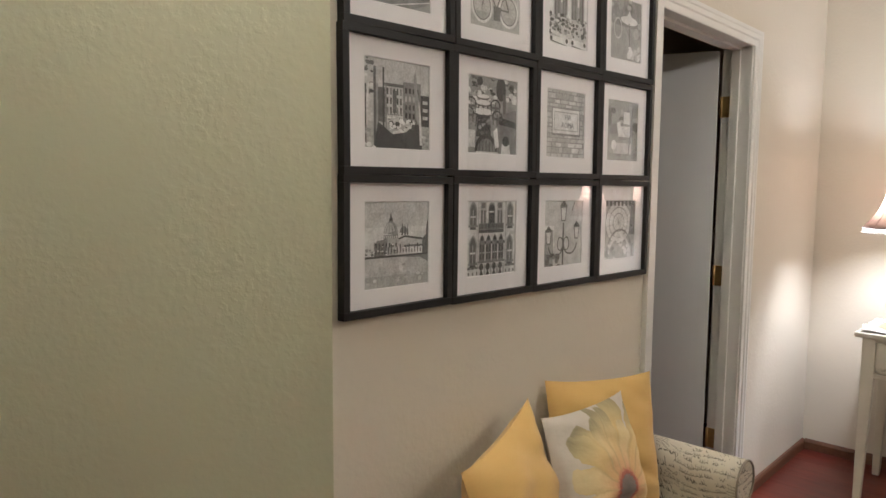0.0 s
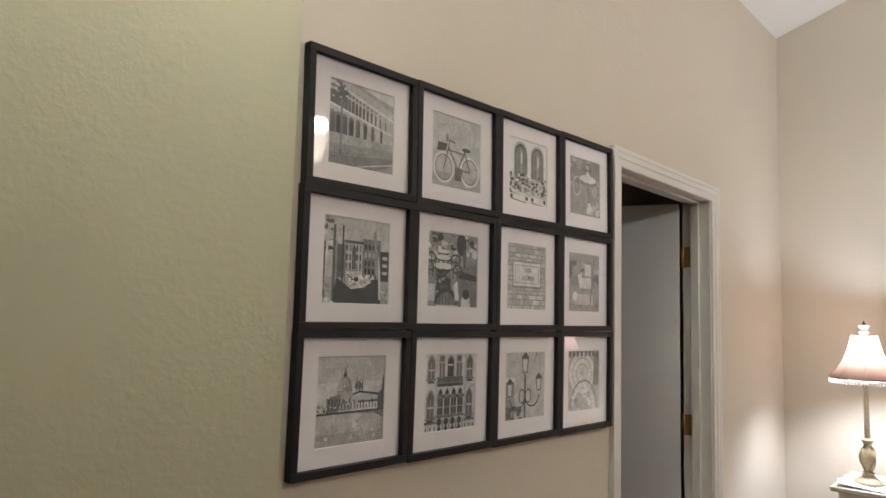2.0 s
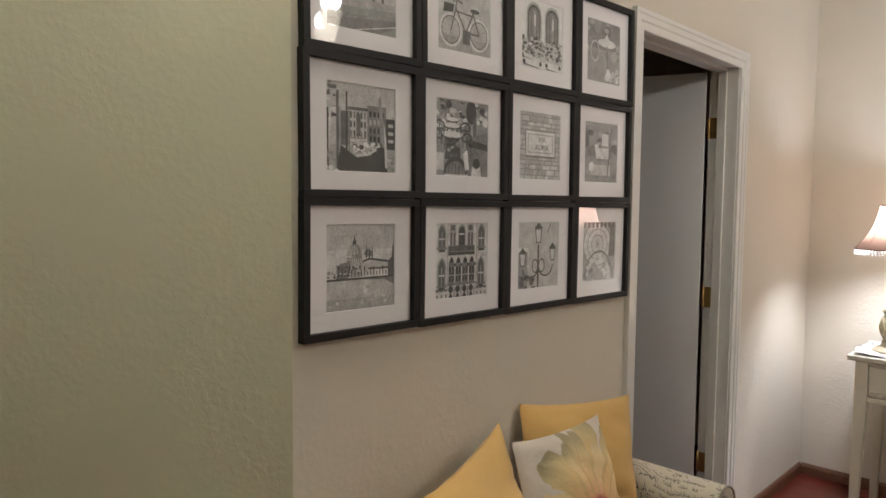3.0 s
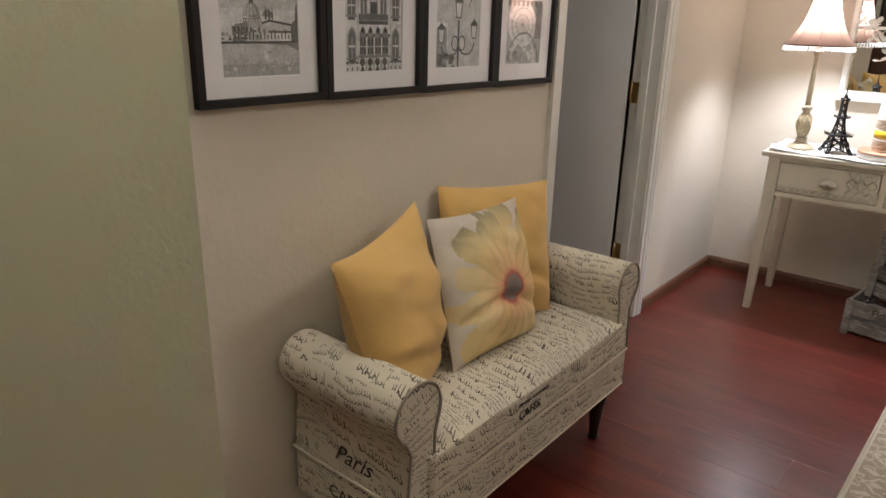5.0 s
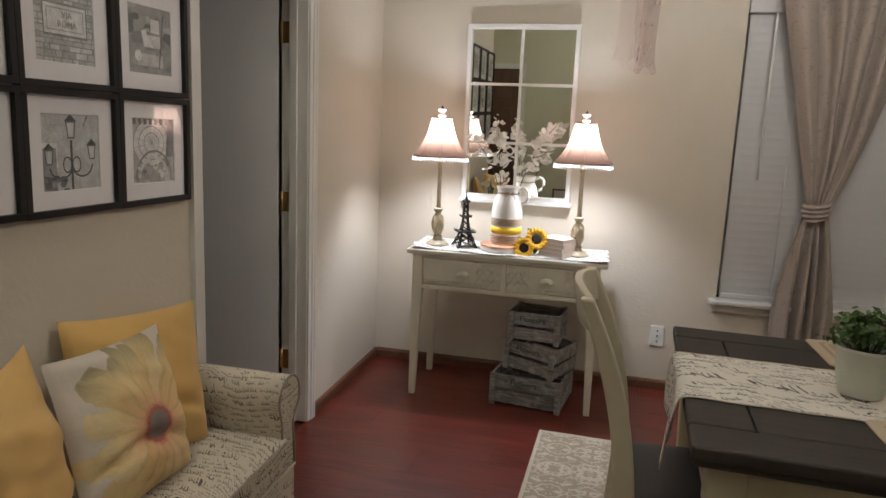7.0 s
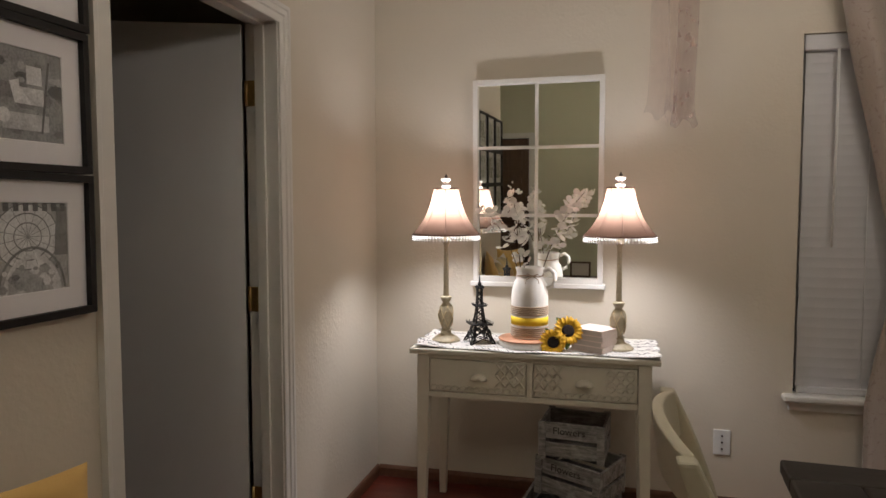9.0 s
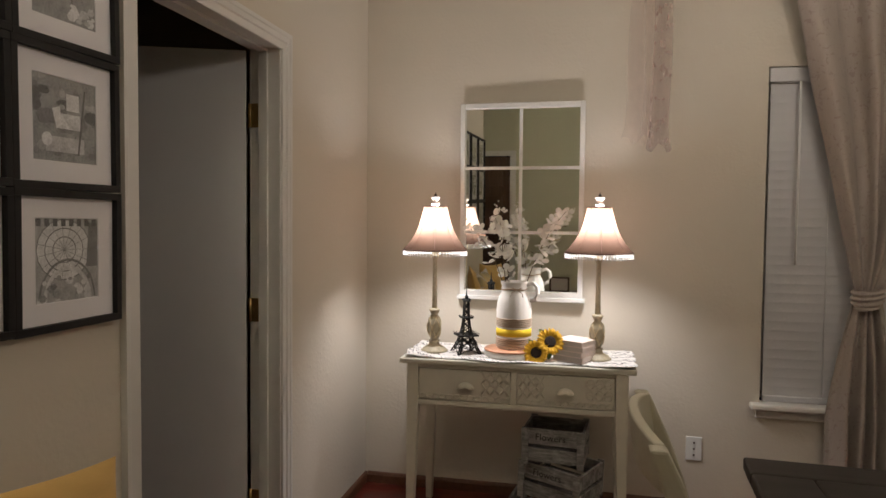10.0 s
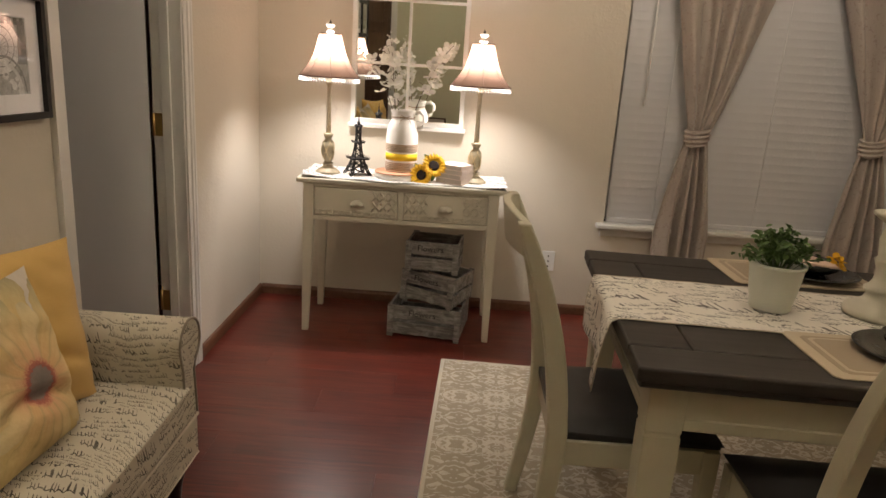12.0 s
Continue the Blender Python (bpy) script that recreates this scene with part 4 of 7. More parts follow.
def console_table():
    ob = thing("console_table", "cream painted console table with two carved drawers", "table")
    x0, x1, yf, yb, zt = 0.332, 1.352, -0.533, -0.1, 0.789
    bm = bmesh.new()
    soft_box(bm, x0, x1, yf, yb, zt - 0.024, zt, 0.006)
    part("tabletop", bm, CREAM, ob)
    a0, a1 = x0 + 0.035, x1 - 0.035
    f = yf + 0.012
    z0, z1 = 0.584, zt - 0.024
    part("front_apron", boxes((a0, a1, f, f + 0.02, z0, z0 + 0.022), (a0, a1, f, f + 0.02, z1 - 0.016, z1), (0.829, 0.853, f, f + 0.02, z0 + 0.022, z1 - 0.016)), CREAM, ob, bevel=0.002)
    part("side_apron", boxes((a0 + 0.004, a0 + 0.02, f + 0.045, yb - 0.05, z0, z1)), CREAM, ob)
    part("side_apron", boxes((a1 - 0.02, a1 - 0.004, f + 0.045, yb - 0.05, z0, z1)), CREAM, ob)
    part("back_apron", boxes((a0 + 0.04, a1 - 0.04, yb - 0.04, yb - 0.02, z0, z1)), CREAM, ob)
    for lx, ox in ((a0 - 0.002, -1), (a1 + 0.002 - 0.052, 1)):
        for ly, oy in ((f - 0.004, -1), (yb - 0.06, 1)):
            bm = bmesh.new()
            c, d = lx + 0.026, ly + 0.026
            rings = [(0.026, z1), (0.026, 0.58), (0.0155, 0.0)]
            # the legs taper on their inner faces
            vs = [[bm.verts.new((c + ox * (0.026 - r) + sx * r, d + oy * (0.026 - r) + sy * r, z)) for sx, sy in ((-1, -1), (1, -1), (1, 1), (-1, 1))] for r, z in rings]
            for p, q in zip(vs, vs[1:]):
                for i in range(4):
                    bm.faces.new((p[i], p[(i + 1) % 4], q[(i + 1) % 4], q[i]))
            bm.faces.new(vs[0])
            bm.faces.new(vs[-1][::-1])
            part("leg", bm, CREAM, ob, bevel=0.003)
    for k, (d0, d1) in enumerate(((a0 + 0.052, 0.826), (0.856, a1 - 0.052))):
        dz0, dz1 = z0 + 0.025, z1 - 0.019
        bm = bmesh.new()
        soft_box(bm, d0, d1, f + 0.004, f + 0.024, dz0, dz1, 0.003, 1)
        dr = part("drawer_front", bm, CREAM, ob)
        face = f + 0.004
        bm = bmesh.new()
        # a carved chain along the bottom and lattice fields beside the pull
        nring = 13
        for i in range(nring):
            cx = d0 + 0.018 + (d1 - d0 - 0.036) * i / (nring - 1)
            ring = [(cx + 0.013 * math.cos(a), face - 0.001, dz0 + 0.016 + 0.010 * math.sin(a)) for a in [2 * math.pi * j / 10 for j in range(10)]]
            tube(bm, ring, 0.0024, 4, None, True)
        part("carved_chain", bm, CREAM, dr)
        fields = ((d1 - 0.125, d1 - 0.008),) if k == 0 else ((d0 + 0.008, d0 + 0.115), (d1 - 0.12, d1 - 0.008))
        for j, (fa, fb) in enumerate(fields):
            bm = bmesh.new()
            cells = 3
            w = (fb - fa) / cells
            for ci in range(cells):
                for cj in range(2):
                    h = (dz1 - dz0 - 0.04) / 2
                    bx, bz = fa + w * ci, dz0 + 0.034 + h * cj
                    if k == 1 and j == 1:
                        ring = [(bx + w / 2 + w * 0.42 * math.cos(a), face - 0.001, bz + h / 2 + h * 0.42 * math.sin(a)) for a in [2 * math.pi * q / 12 for q in range(12)]]
                        tube(bm, ring, 0.003, 4, None, True)
                        tube(bm, [(bx, face - 0.001, bz + h / 2), (bx + w, face - 0.001, bz + h / 2)], 0.0022, 4)
                    else:
                        tube(bm, [(bx, face - 0.001, bz), (bx + w, face - 0.001, bz + h)], 0.004, 4)
                        tube(bm, [(bx + w, face - 0.001, bz), (bx, face - 0.001, bz + h)], 0.004, 4)
            part("carved_lattice", bm, CREAM, dr)
        cx, cz = ((d0 + d1) / 2 + (0.008 if k == 0 else 0.0), dz0 + 0.068)
        bm = bmesh.new()
        sheet(bm, 12, 8, lambda u, v: (cx + 0.036 * math.cos(math.pi * u) * math.sin(math.pi / 2 * (0.15 + 0.85 * v)), face - 0.024 * math.cos(math.pi / 2 * v * 0.98), cz - 0.012 + 0.028 * math.sin(math.pi * u) * math.sin(math.pi / 2 * (0.15 + 0.85 * v))))
        pull = part("cup_pull", bm, CREAM, dr, "cream cup-shaped pull")
        pull.modifiers.new("thick", "SOLIDIFY").thickness = 0.003
    return ob


console_table()


def dining_chair():
    """Faces +x; its origin is on the floor under the middle of the seat."""
    ob = thing("dining_chair", "cream painted dining chair with a dark seat at the table", "chair", None, "chairs round the table")
    for s in (-1, 1):
        bm = bmesh.new()
        y = s * 0.205
        n = 26
        prev = None
        prof = []
        for i in range(n + 1):
            z = 1.005 * i / n
            if z < 0.46:
                x = -0.258 + 0.058 * math.sin(math.pi / 2 * z / 0.46)
            else:
                k = (z - 0.46) / 0.57
                x = -0.2 - 0.145 * k + 0.03 * math.sin(math.pi * k)
            w = 0.0195 + 0.007 * math.sin(math.pi * min(1, z / 1.03)) - 0.005 * max(0, (z - 0.9) / 0.13)
            prof.append((x, z, w))
        for x, z, w in prof:
            ring = [bm.verts.new((x + dx * w, y + dy * 0.019, z)) for dx, dy in ((-1, -1), (1, -1), (1, 1), (-1, 1))]
            if prev:
                for i in range(4):
                    bm.faces.new((prev[i], prev[(i + 1) % 4], ring[(i + 1) % 4], ring[i]))
            else:
                bm.faces.new(ring[::-1])
            prev = ring
        bm.faces.new(prev)
        part("back_post", bm, CHAIR_PAINT, ob, bevel=0.006)
    for z0, z1, xo in ((0.915, 1.005, -0.315),):
        bm = bmesh.new()
        nseg = 12
        rows_ = []
        for i in range(nseg + 1):
            t = -1 + 2 * i / nseg
            y = t * 0.186
            bow = -0.035 * (1 - t * t)
            rise = 0.015 * (1 - t * t) if z0 > 0.9 else 0
            rows_.append([bm.verts.new((xo + bow + dx, y, z)) for dx, z in ((-0.011, z0), (0.011, z0), (0.009 - 0.012, z1 + rise), (-0.013 - 0.012, z1 + rise))])
        for p, q in zip(rows_, rows_[1:]):
            for i in range(4):
                bm.faces.new((p[i], p[(i + 1) % 4], q[(i + 1) % 4], q[i]))
        bm.faces.new(rows_[0])
        bm.faces.new(rows_[-1][::-1])
        part("crest_rail" if z0 > 0.9 else "back_slat", bm, CHAIR_PAINT, ob, bevel=0.004)
    bm = bmesh.new()
    sheet(bm, 12, 12, lambda u, v: (-0.205 + 0.43 * u, (v - 0.5) * (0.40 + 0.05 * u), 0.462 + 0.02 * ((1 - (2 * u - 1) ** 6) * (1 - (2 * v - 1) ** 6)) ** 0.5))
    box(bm, -0.205, 0.225, -0.2, 0.2, 0.44, 0.463)
    part("seat", bm, SEAT_DARK, ob, "dark upholstered seat", smooth=True)
    part("seat_rail", boxes((-0.19, 0.205, -0.212, -0.19, 0.37, 0.44)), CHAIR_PAINT, ob, bevel=0.003)
    part("seat_rail", boxes((-0.19, 0.205, 0.19, 0.212, 0.37, 0.44)), CHAIR_PAINT, ob, bevel=0.003)
    part("seat_rail", boxes((0.19, 0.212, -0.19, 0.19, 0.37, 0.44)), CHAIR_PAINT, ob, bevel=0.003)
    part("seat_rail", boxes((-0.2, -0.18, -0.186, 0.186, 0.37, 0.44)), CHAIR_PAINT, ob, bevel=0.003)
    for s in (-1, 1):
        bm = bmesh.new()
        rings = [(0.0215, 0.44), (0.0215, 0.36), (0.014, 0.0)]
        vs = [[bm.verts.new((0.2 + sx * r, s * 0.197 + sy * r, z)) for sx, sy in ((-1, -1), (1, -1), (1, 1), (-1, 1))] for r, z in rings]
        for p, q in zip(vs, vs[1:]):
            for i in range(4):
                bm.faces.new((p[i], p[(i + 1) % 4], q[(i + 1) % 4], q[i]))
        bm.faces.new(vs[0])
        bm.faces.new(vs[-1][::-1])
        part("front_leg", bm, CHAIR_PAINT, ob, bevel=0.003)
    return ob


chair = dining_chair()
chair.matrix_basis = pose(1.606, -1.975, 0.0, 0, 0, -0.3)
copy_thing(chair, pose(2.03, -2.46, 0.0, 0, 0, 88))

TABLE_TURN = Matrix.Translation((1.537, -1.98, 0)) @ pose(0, 0, 0, 0, 0, -3.2) @ Matrix.Translation((-1.53, 1.98, 0))
TX0, TX1, TY0, TY1, TZ = 1.53, 3.2, -2.432, -1.462, 0.768


def dining_table():
    ob = thing("dining_table", "farmhouse dining table with dark plank top and cream legs", "table", TABLE_TURN)
    zb = TZ - 0.036
    for b in ((TX0, TX1, TY0, TY0 + 0.125), (TX0, TX1, TY1 - 0.125, TY1), (TX0, TX0 + 0.145, TY0 + 0.127, TY1 - 0.127), (TX1 - 0.145, TX1, TY0 + 0.127, TY1 - 0.127), (TX0 + 0.147, TX1 - 0.147, TY0 + 0.127, -1.948), (TX0 + 0.147, TX1 - 0.147, -1.946, TY1 - 0.127)):
        bm = bmesh.new()
        soft_box(bm, b[0], b[1], b[2], b[3], zb, TZ, 0.007, 3)
        part("top_plank", bm, DARK_TOP, ob)
    bm = bmesh.new()
    soft_box(bm, TX0 + 0.006, TX1 - 0.006, TY0 + 0.006, TY1 - 0.006, zb - 0.014, zb + 0.004, 0.005, 1)
    part("top_edge", bm, SEAT_DARK, ob)
    a0, a1, b0, b1 = TX0 + 0.05, TX1 - 0.05, TY0 + 0.05, TY1 - 0.05
    za, zz = 0.605, zb - 0.014
    for b in ((a0 + 0.074, a1 - 0.074, b0, b0 + 0.022), (a0 + 0.074, a1 - 0.074, b1 - 0.022, b1), (a0, a0 + 0.022, b0 + 0.074, b1 - 0.074), (a1 - 0.022, a1, b0 + 0.074, b1 - 0.074)):
        part("apron", boxes((*b, za, zz)), CHAIR_PAINT, ob, bevel=0.003)
        bm = bmesh.new()
        grow = 0.004
        soft_box(bm, b[0] - grow * (b[1] - b[0] < 0.1), b[1] + grow * (b[1] - b[0] < 0.1), b[2] - grow * (b[3] - b[2] < 0.1), b[3] + grow * (b[3] - b[2] < 0.1), za, za + 0.03, 0.003, 1)
        part("apron_bead", bm, CHAIR_PAINT, ob)
    for lx in (a0 - 0.008, a1 + 0.008 - 0.082):
        for ly in (b0 - 0.008, b1 + 0.008 - 0.082):
            c, d = lx + 0.041, ly + 0.041
            bm = bmesh.new()
            rings = [(0.041, zz), (0.041, 0.6), (0.039, 0.596), (0.039, 0.590), (0.041, 0.586), (0.041, 0.5), (0.028, 0.012)]
            vs = [[bm.verts.new((c + ex * r, d + ey * r, z)) for ex, ey in ((-1, -1), (1, -1), (1, 1), (-1, 1))] for r, z in rings]
            for p, q in zip(vs, vs[1:]):
                for i in range(4):
                    bm.faces.new((p[i], p[(i + 1) % 4], q[(i + 1) % 4], q[i]))
            bm.faces.new(vs[0])
            bm.faces.new(vs[-1][::-1])
            part("leg", bm, CHAIR_PAINT, ob, bevel=0.003)
    return ob


dining_table()

# rug
rug = thing("rug", "sage and cream damask area rug on the floor", "rug", Matrix.Translation((1.095, -0.785, 0)) @ pose(0, 0, 0, 0, 0, -2.2) @ Matrix.Translation((-1.095, 0.785, 0)))
bm = bmesh.new()
RX0, RX1, RY0, RY1 = 1.095, 3.7, -3.15, -0.785
sheet(bm, 24, 24, lambda u, v: (RX0 + 0.012 + (RX1 - RX0 - 0.024) * u, RY0 + 0.012 + (RY1 - RY0 - 0.024) * v, 0.0105 + 0.001 * math.sin(31 * u) * math.sin(27 * v)))
part("woven_field", bm, RUG, rug, uv=True)
bm = bmesh.new()
tube(bm, [(RX0, RY0, 0.006), (RX1, RY0, 0.006), (RX1, RY1, 0.006), (RX0, RY1, 0.006)], 0.0075, 6, None, True)
box(bm, RX0 + 0.001, RX1 - 0.001, RY0 + 0.001, RY1 - 0.001, 0.0005, 0.008)
part("binding", bm, RUG_EDGE, rug, uv=True)

# ---- the twelve framed photographs ----
FW = 0.3165


class Print:
    """A flat photograph drawn in greys 0 (black) to 9 (white); u to the right and v up, both from 0 to 1."""

    def __init__(self, w, h):
        self.bm, self.w, self.h, self.k = bmesh.new(), w, h, 0

    def poly(self, pts, g):
        self.k += 1
        d = 0.000008 * self.k
        vs = [self.bm.verts.new((d, (min(1, max(0, u)) - 0.5) * self.w, (min(1, max(0, v)) - 0.5) * self.h)) for u, v in pts]
        self.bm.faces.new(vs).material_index = g

    def rect(self, a, b, c, d, g):
        self.poly([(a, b), (c, b), (c, d), (a, d)], g)

    def disc(self, x, y, rx, ry, g, a0=0.0, a1=360.0, n=16):
        self.poly([(x + rx * math.cos(radians(a0 + (a1 - a0) * i / n)), y + ry * math.sin(radians(a0 + (a1 - a0) * i / n))) for i in range(n)], g)

    def line(self, pts, w, g):
        for (a, b), (c, d) in zip(pts, pts[1:]):
            l = math.hypot(c - a, d - b) or 1
            nx, ny = -(d - b) / l * w / 2, (c - a) / l * w / 2
            self.poly([(a + nx, b + ny), (c + nx, d + ny), (c - nx, d - ny), (a - nx, b - ny)], g)

    def ring(self, x, y, rx, ry, w, g, a0=0.0, a1=360.0, n=18):
        self.line([(x + rx * math.cos(radians(a0 + (a1 - a0) * i / n)), y + ry * math.sin(radians(a0 + (a1 - a0) * i / n))) for i in range(n + 1)], w, g)

    def arch(self, x, y, w, h, g):
        self.poly([(x - w / 2, y), (x + w / 2, y)] + [(x + w / 2 * math.cos(radians(a)), y + h - w / 2 + w / 2 * math.sin(radians(a))) for a in range(0, 181, 30)], g)

    def speckle(self, a, b, c, d, n, size, greys, seed):
        r = random.Random(seed)
        for _ in range(n):
            x, y, s = r.uniform(a, c), r.uniform(b, d), size * r.uniform(0.5, 1.4)
            self.disc(x, y, s, s * r.uniform(0.4, 1), r.choice(greys), 0, 360, 6)


def arcade(p):
    p.rect(0, 0, 1, 1, 5)
    p.poly([(0, 0.98), (0.3, 1), (1, 0.78), (1, 0.35), (0, 0.35)], 6)
    p.poly([(0.45, 1), (1, 1), (1, 0.86), (0.7, 0.93)], 8)
    for i in range(17):
        t = i / 16
        u = 1 - (1 - t) ** 0.72 * 0.98
        w = 0.064 * (1 - t) ** 0.6 + 0.014
        top = 0.93 - 0.30 * u
        p.arch(u, top - 0.21 + 0.075 * u, w * 0.7, 0.17 - 0.06 * u, 2)
        p.disc(u, top + 0.005, w * 0.34, w * 0.4, 3, 0, 360, 8)
        p.rect(u + w * 0.5, top - 0.2 + 0.07 * u, u + w * 0.66, top - 0.03, 8)
    p.poly([(0.0, 0.99), (1, 0.69), (1, 0.665), (0.0, 0.955)], 8)
    p.poly([(0.0, 0.72), (1, 0.5), (1, 0.48), (0.0, 0.69)], 8)
    for i in range(9):
        t = i / 8
        u = 1 - (1 - t) ** 0.75 * 0.96
        w = 0.12 * (1 - t) ** 0.7 + 0.025
        p.arch(u, 0.37, w * 0.74, 0.27 - 0.14 * u, 3)
        p.arch(u + w * 0.08, 0.37, w * 0.5, 0.23 - 0.12 * u, 1 if i % 2 else 2)
    p.rect(0, 0, 1, 0.37, 4)
    p.poly([(0, 0.37), (1, 0.37), (1, 0.3), (0, 0.24)], 5)
    p.poly([(0, 0), (0.7, 0), (1, 0.12), (1, 0.2), (0, 0.1)], 3)
    p.line([(0.36, 0.0), (1, 0.13)], 0.018, 7)
    p.line([(0.0, 0.12), (0.6, 0.19)], 0.008, 3)
    p.rect(0.165, 0.05, 0.195, 0.8, 3)
    p.poly([(0.12, 0.02), (0.25, 0.02), (0.2, 0.18), (0.16, 0.18)], 3)
    p.poly([(0.13, 0.82), (0.23, 0.82), (0.21, 0.94), (0.15, 0.94)], 2)
    p.speckle(0.0, 0.75, 0.3, 1.0, 22, 0.03, (2, 3, 7), 52)


def bicycle(p):
    p.rect(0, 0, 1, 1, 6)
    p.rect(0, 0, 1, 0.2, 5)
    for x in (0.24, 0.77):
        p.ring(x, 0.27, 0.19, 0.2, 0.035, 8)
        p.ring(x, 0.27, 0.165, 0.175, 0.014, 2)
        for a in range(0, 180, 30):
            p.line([(x - 0.16 * math.cos(radians(a)), 0.27 - 0.17 * math.sin(radians(a))), (x + 0.16 * math.cos(radians(a)), 0.27 + 0.17 * math.sin(radians(a)))], 0.005, 4)
    for pts in (((0.24, 0.27), (0.33, 0.56), (0.52, 0.27), (0.66, 0.54), (0.77, 0.27), (0.52, 0.27)), ((0.33, 0.52), (0.66, 0.5)), ((0.33, 0.56), (0.35, 0.66), (0.46, 0.63))):
        p.line(pts, 0.022, 2)
    p.poly([(0.1, 0.48), (0.28, 0.5), (0.3, 0.6), (0.12, 0.6)], 1)
    p.disc(0.69, 0.57, 0.09, 0.03, 1)
    p.rect(0.46, 0.12, 0.6, 0.3, 2)
    p.disc(0.3, 0.68, 0.03, 0.06, 3)


def arched_windows(p):
    p.rect(0, 0, 1, 1, 9)
    p.speckle(0, 0.3, 1, 1, 16, 0.06, (8, 9), 61)
    for x in (0.3, 0.74):
        p.arch(x, 0.3, 0.36, 0.66, 5)
        p.arch(x, 0.3, 0.30, 0.62, 1)
        p.arch(x, 0.3, 0.25, 0.58, 3)
        for k in (-0.06, 0.0, 0.06):
            p.rect(x + k - 0.006, 0.3, x + k + 0.006, 0.84, 1)
        for k in range(4):
            p.rect(x - 0.12, 0.42 + 0.11 * k, x + 0.12, 0.43 + 0.11 * k, 2)
        p.poly([(x - 0.01, 0.4), (x + 0.05, 0.4), (x + 0.05, 0.82), (x - 0.01, 0.84)], 4)
        p.rect(x + 0.0, 0.62, x + 0.04, 0.78, 7)
    p.rect(0.03, 0.12, 0.97, 0.42, 6)
    p.speckle(0.02, 0.16, 0.98, 0.44, 110, 0.034, (0, 1, 2, 3, 4, 7), 62)
    p.poly([(0.05, 0.16), (0.48, 0.1), (0.48, 0.14), (0.05, 0.21)], 8)
    p.poly([(0.58, 0.1), (0.96, 0.05), (0.96, 0.09), (0.58, 0.14)], 8)
    for x in (0.06, 0.45, 0.6, 0.93):
        p.disc(x, 0.08, 0.035, 0.035, 1, 0, 360, 8)
    p.line([(0.04, 0.05), (0.5, 0.0)], 0.02, 2)
    p.line([(0.58, 0.03), (0.97, 0.0)], 0.02, 2)


def cafe_terrace(p):
    p.rect(0, 0, 1, 1, 4)
    p.rect(0, 0.55, 1, 1, 3)
    p.speckle(0, 0.4, 1, 1, 26, 0.09, (2, 3, 4, 5), 5)
    p.disc(0.6, 0.66, 0.28, 0.07, 8)
    p.poly([(0.5, 0.7), (0.6, 0.82), (0.7, 0.7)], 8)
    p.line([(0.6, 0.62), (0.62, 0.2)], 0.03, 2)
    p.ring(0.24, 0.5, 0.12, 0.16, 0.025, 6)
    p.speckle(0.6, 0.02, 1, 0.25, 14, 0.06, (6, 8), 6)


def gondola(p):
    p.rect(0, 0, 1, 1, 6)
    p.rect(0, 0, 1, 0.3, 5)
    p.rect(0.16, 0.3, 0.31, 0.68, 2)
    p.rect(0.31, 0.32, 0.58, 0.72, 6)
    p.rect(0.58, 0.3, 0.86, 0.77, 3)
    p.rect(0.86, 0.28, 1, 0.64, 1)
    p.rect(0.3, 0.7, 0.59, 0.735, 2)
    for i in range(5):
        for j in range(3):
            p.arch(0.345 + 0.05 * i, 0.4 + 0.105 * j, 0.024, 0.075, 1 if (i + j) % 3 else 3)
        p.rect(0.325 + 0.05 * i, 0.385, 0.37 + 0.05 * i, 0.395, 2)
    p.rect(0.42, 0.41, 0.48, 0.66, 2)
    for i in range(4):
        for j in range(4):
            p.rect(0.61 + 0.06 * i, 0.36 + 0.095 * j, 0.64 + 0.06 * i, 0.42 + 0.095 * j, (0, 1, 5)[(i * 3 + j) % 3])
    for j in range(3):
        p.rect(0.89, 0.36 + 0.09 * j, 0.97, 0.40 + 0.09 * j, 6)
    p.speckle(0.02, 0.6, 0.12, 0.98, 16, 0.03, (1, 2, 8), 70)
    p.poly([(0.02, 0.25), (0.05, 0.25), (0.08, 0.72), (0.05, 0.72)], 7)
    for x, w, top, g in ((0.0, 0.035, 0.7, 1), (0.14, 0.035, 0.9, 2), (0.175, 0.03, 0.72, 4), (0.27, 0.025, 0.9, 1), (0.31, 0.02, 0.72, 3)):
        p.rect(x, 0.04, x + w, top, g)
    p.poly([(0.14, 0.0), (0.88, 0.0), (0.86, 0.16), (0.79, 0.5), (0.77, 0.3), (0.62, 0.2), (0.42, 0.17), (0.2, 0.3)], 1)
    p.poly([(0.42, 0.17), (0.6, 0.2), (0.77, 0.3), (0.77, 0.33), (0.6, 0.245), (0.42, 0.2)], 7)
    p.poly([(0.79, 0.3), (0.84, 0.3), (0.82, 0.55), (0.775, 0.93), (0.755, 0.88), (0.74, 0.8)], 4)
    p.poly([(0.84, 0.06), (0.88, 0.06), (0.86, 0.4), (0.82, 0.6)], 7)
    p.speckle(0.36, 0.22, 0.74, 0.36, 40, 0.028, (1, 2, 7, 8, 9), 7)
    p.speckle(0, 0.0, 0.14, 0.22, 10, 0.03, (4, 6, 8), 8)
    p.speckle(0.88, 0.0, 1, 0.24, 10, 0.03, (4, 6, 7), 18)


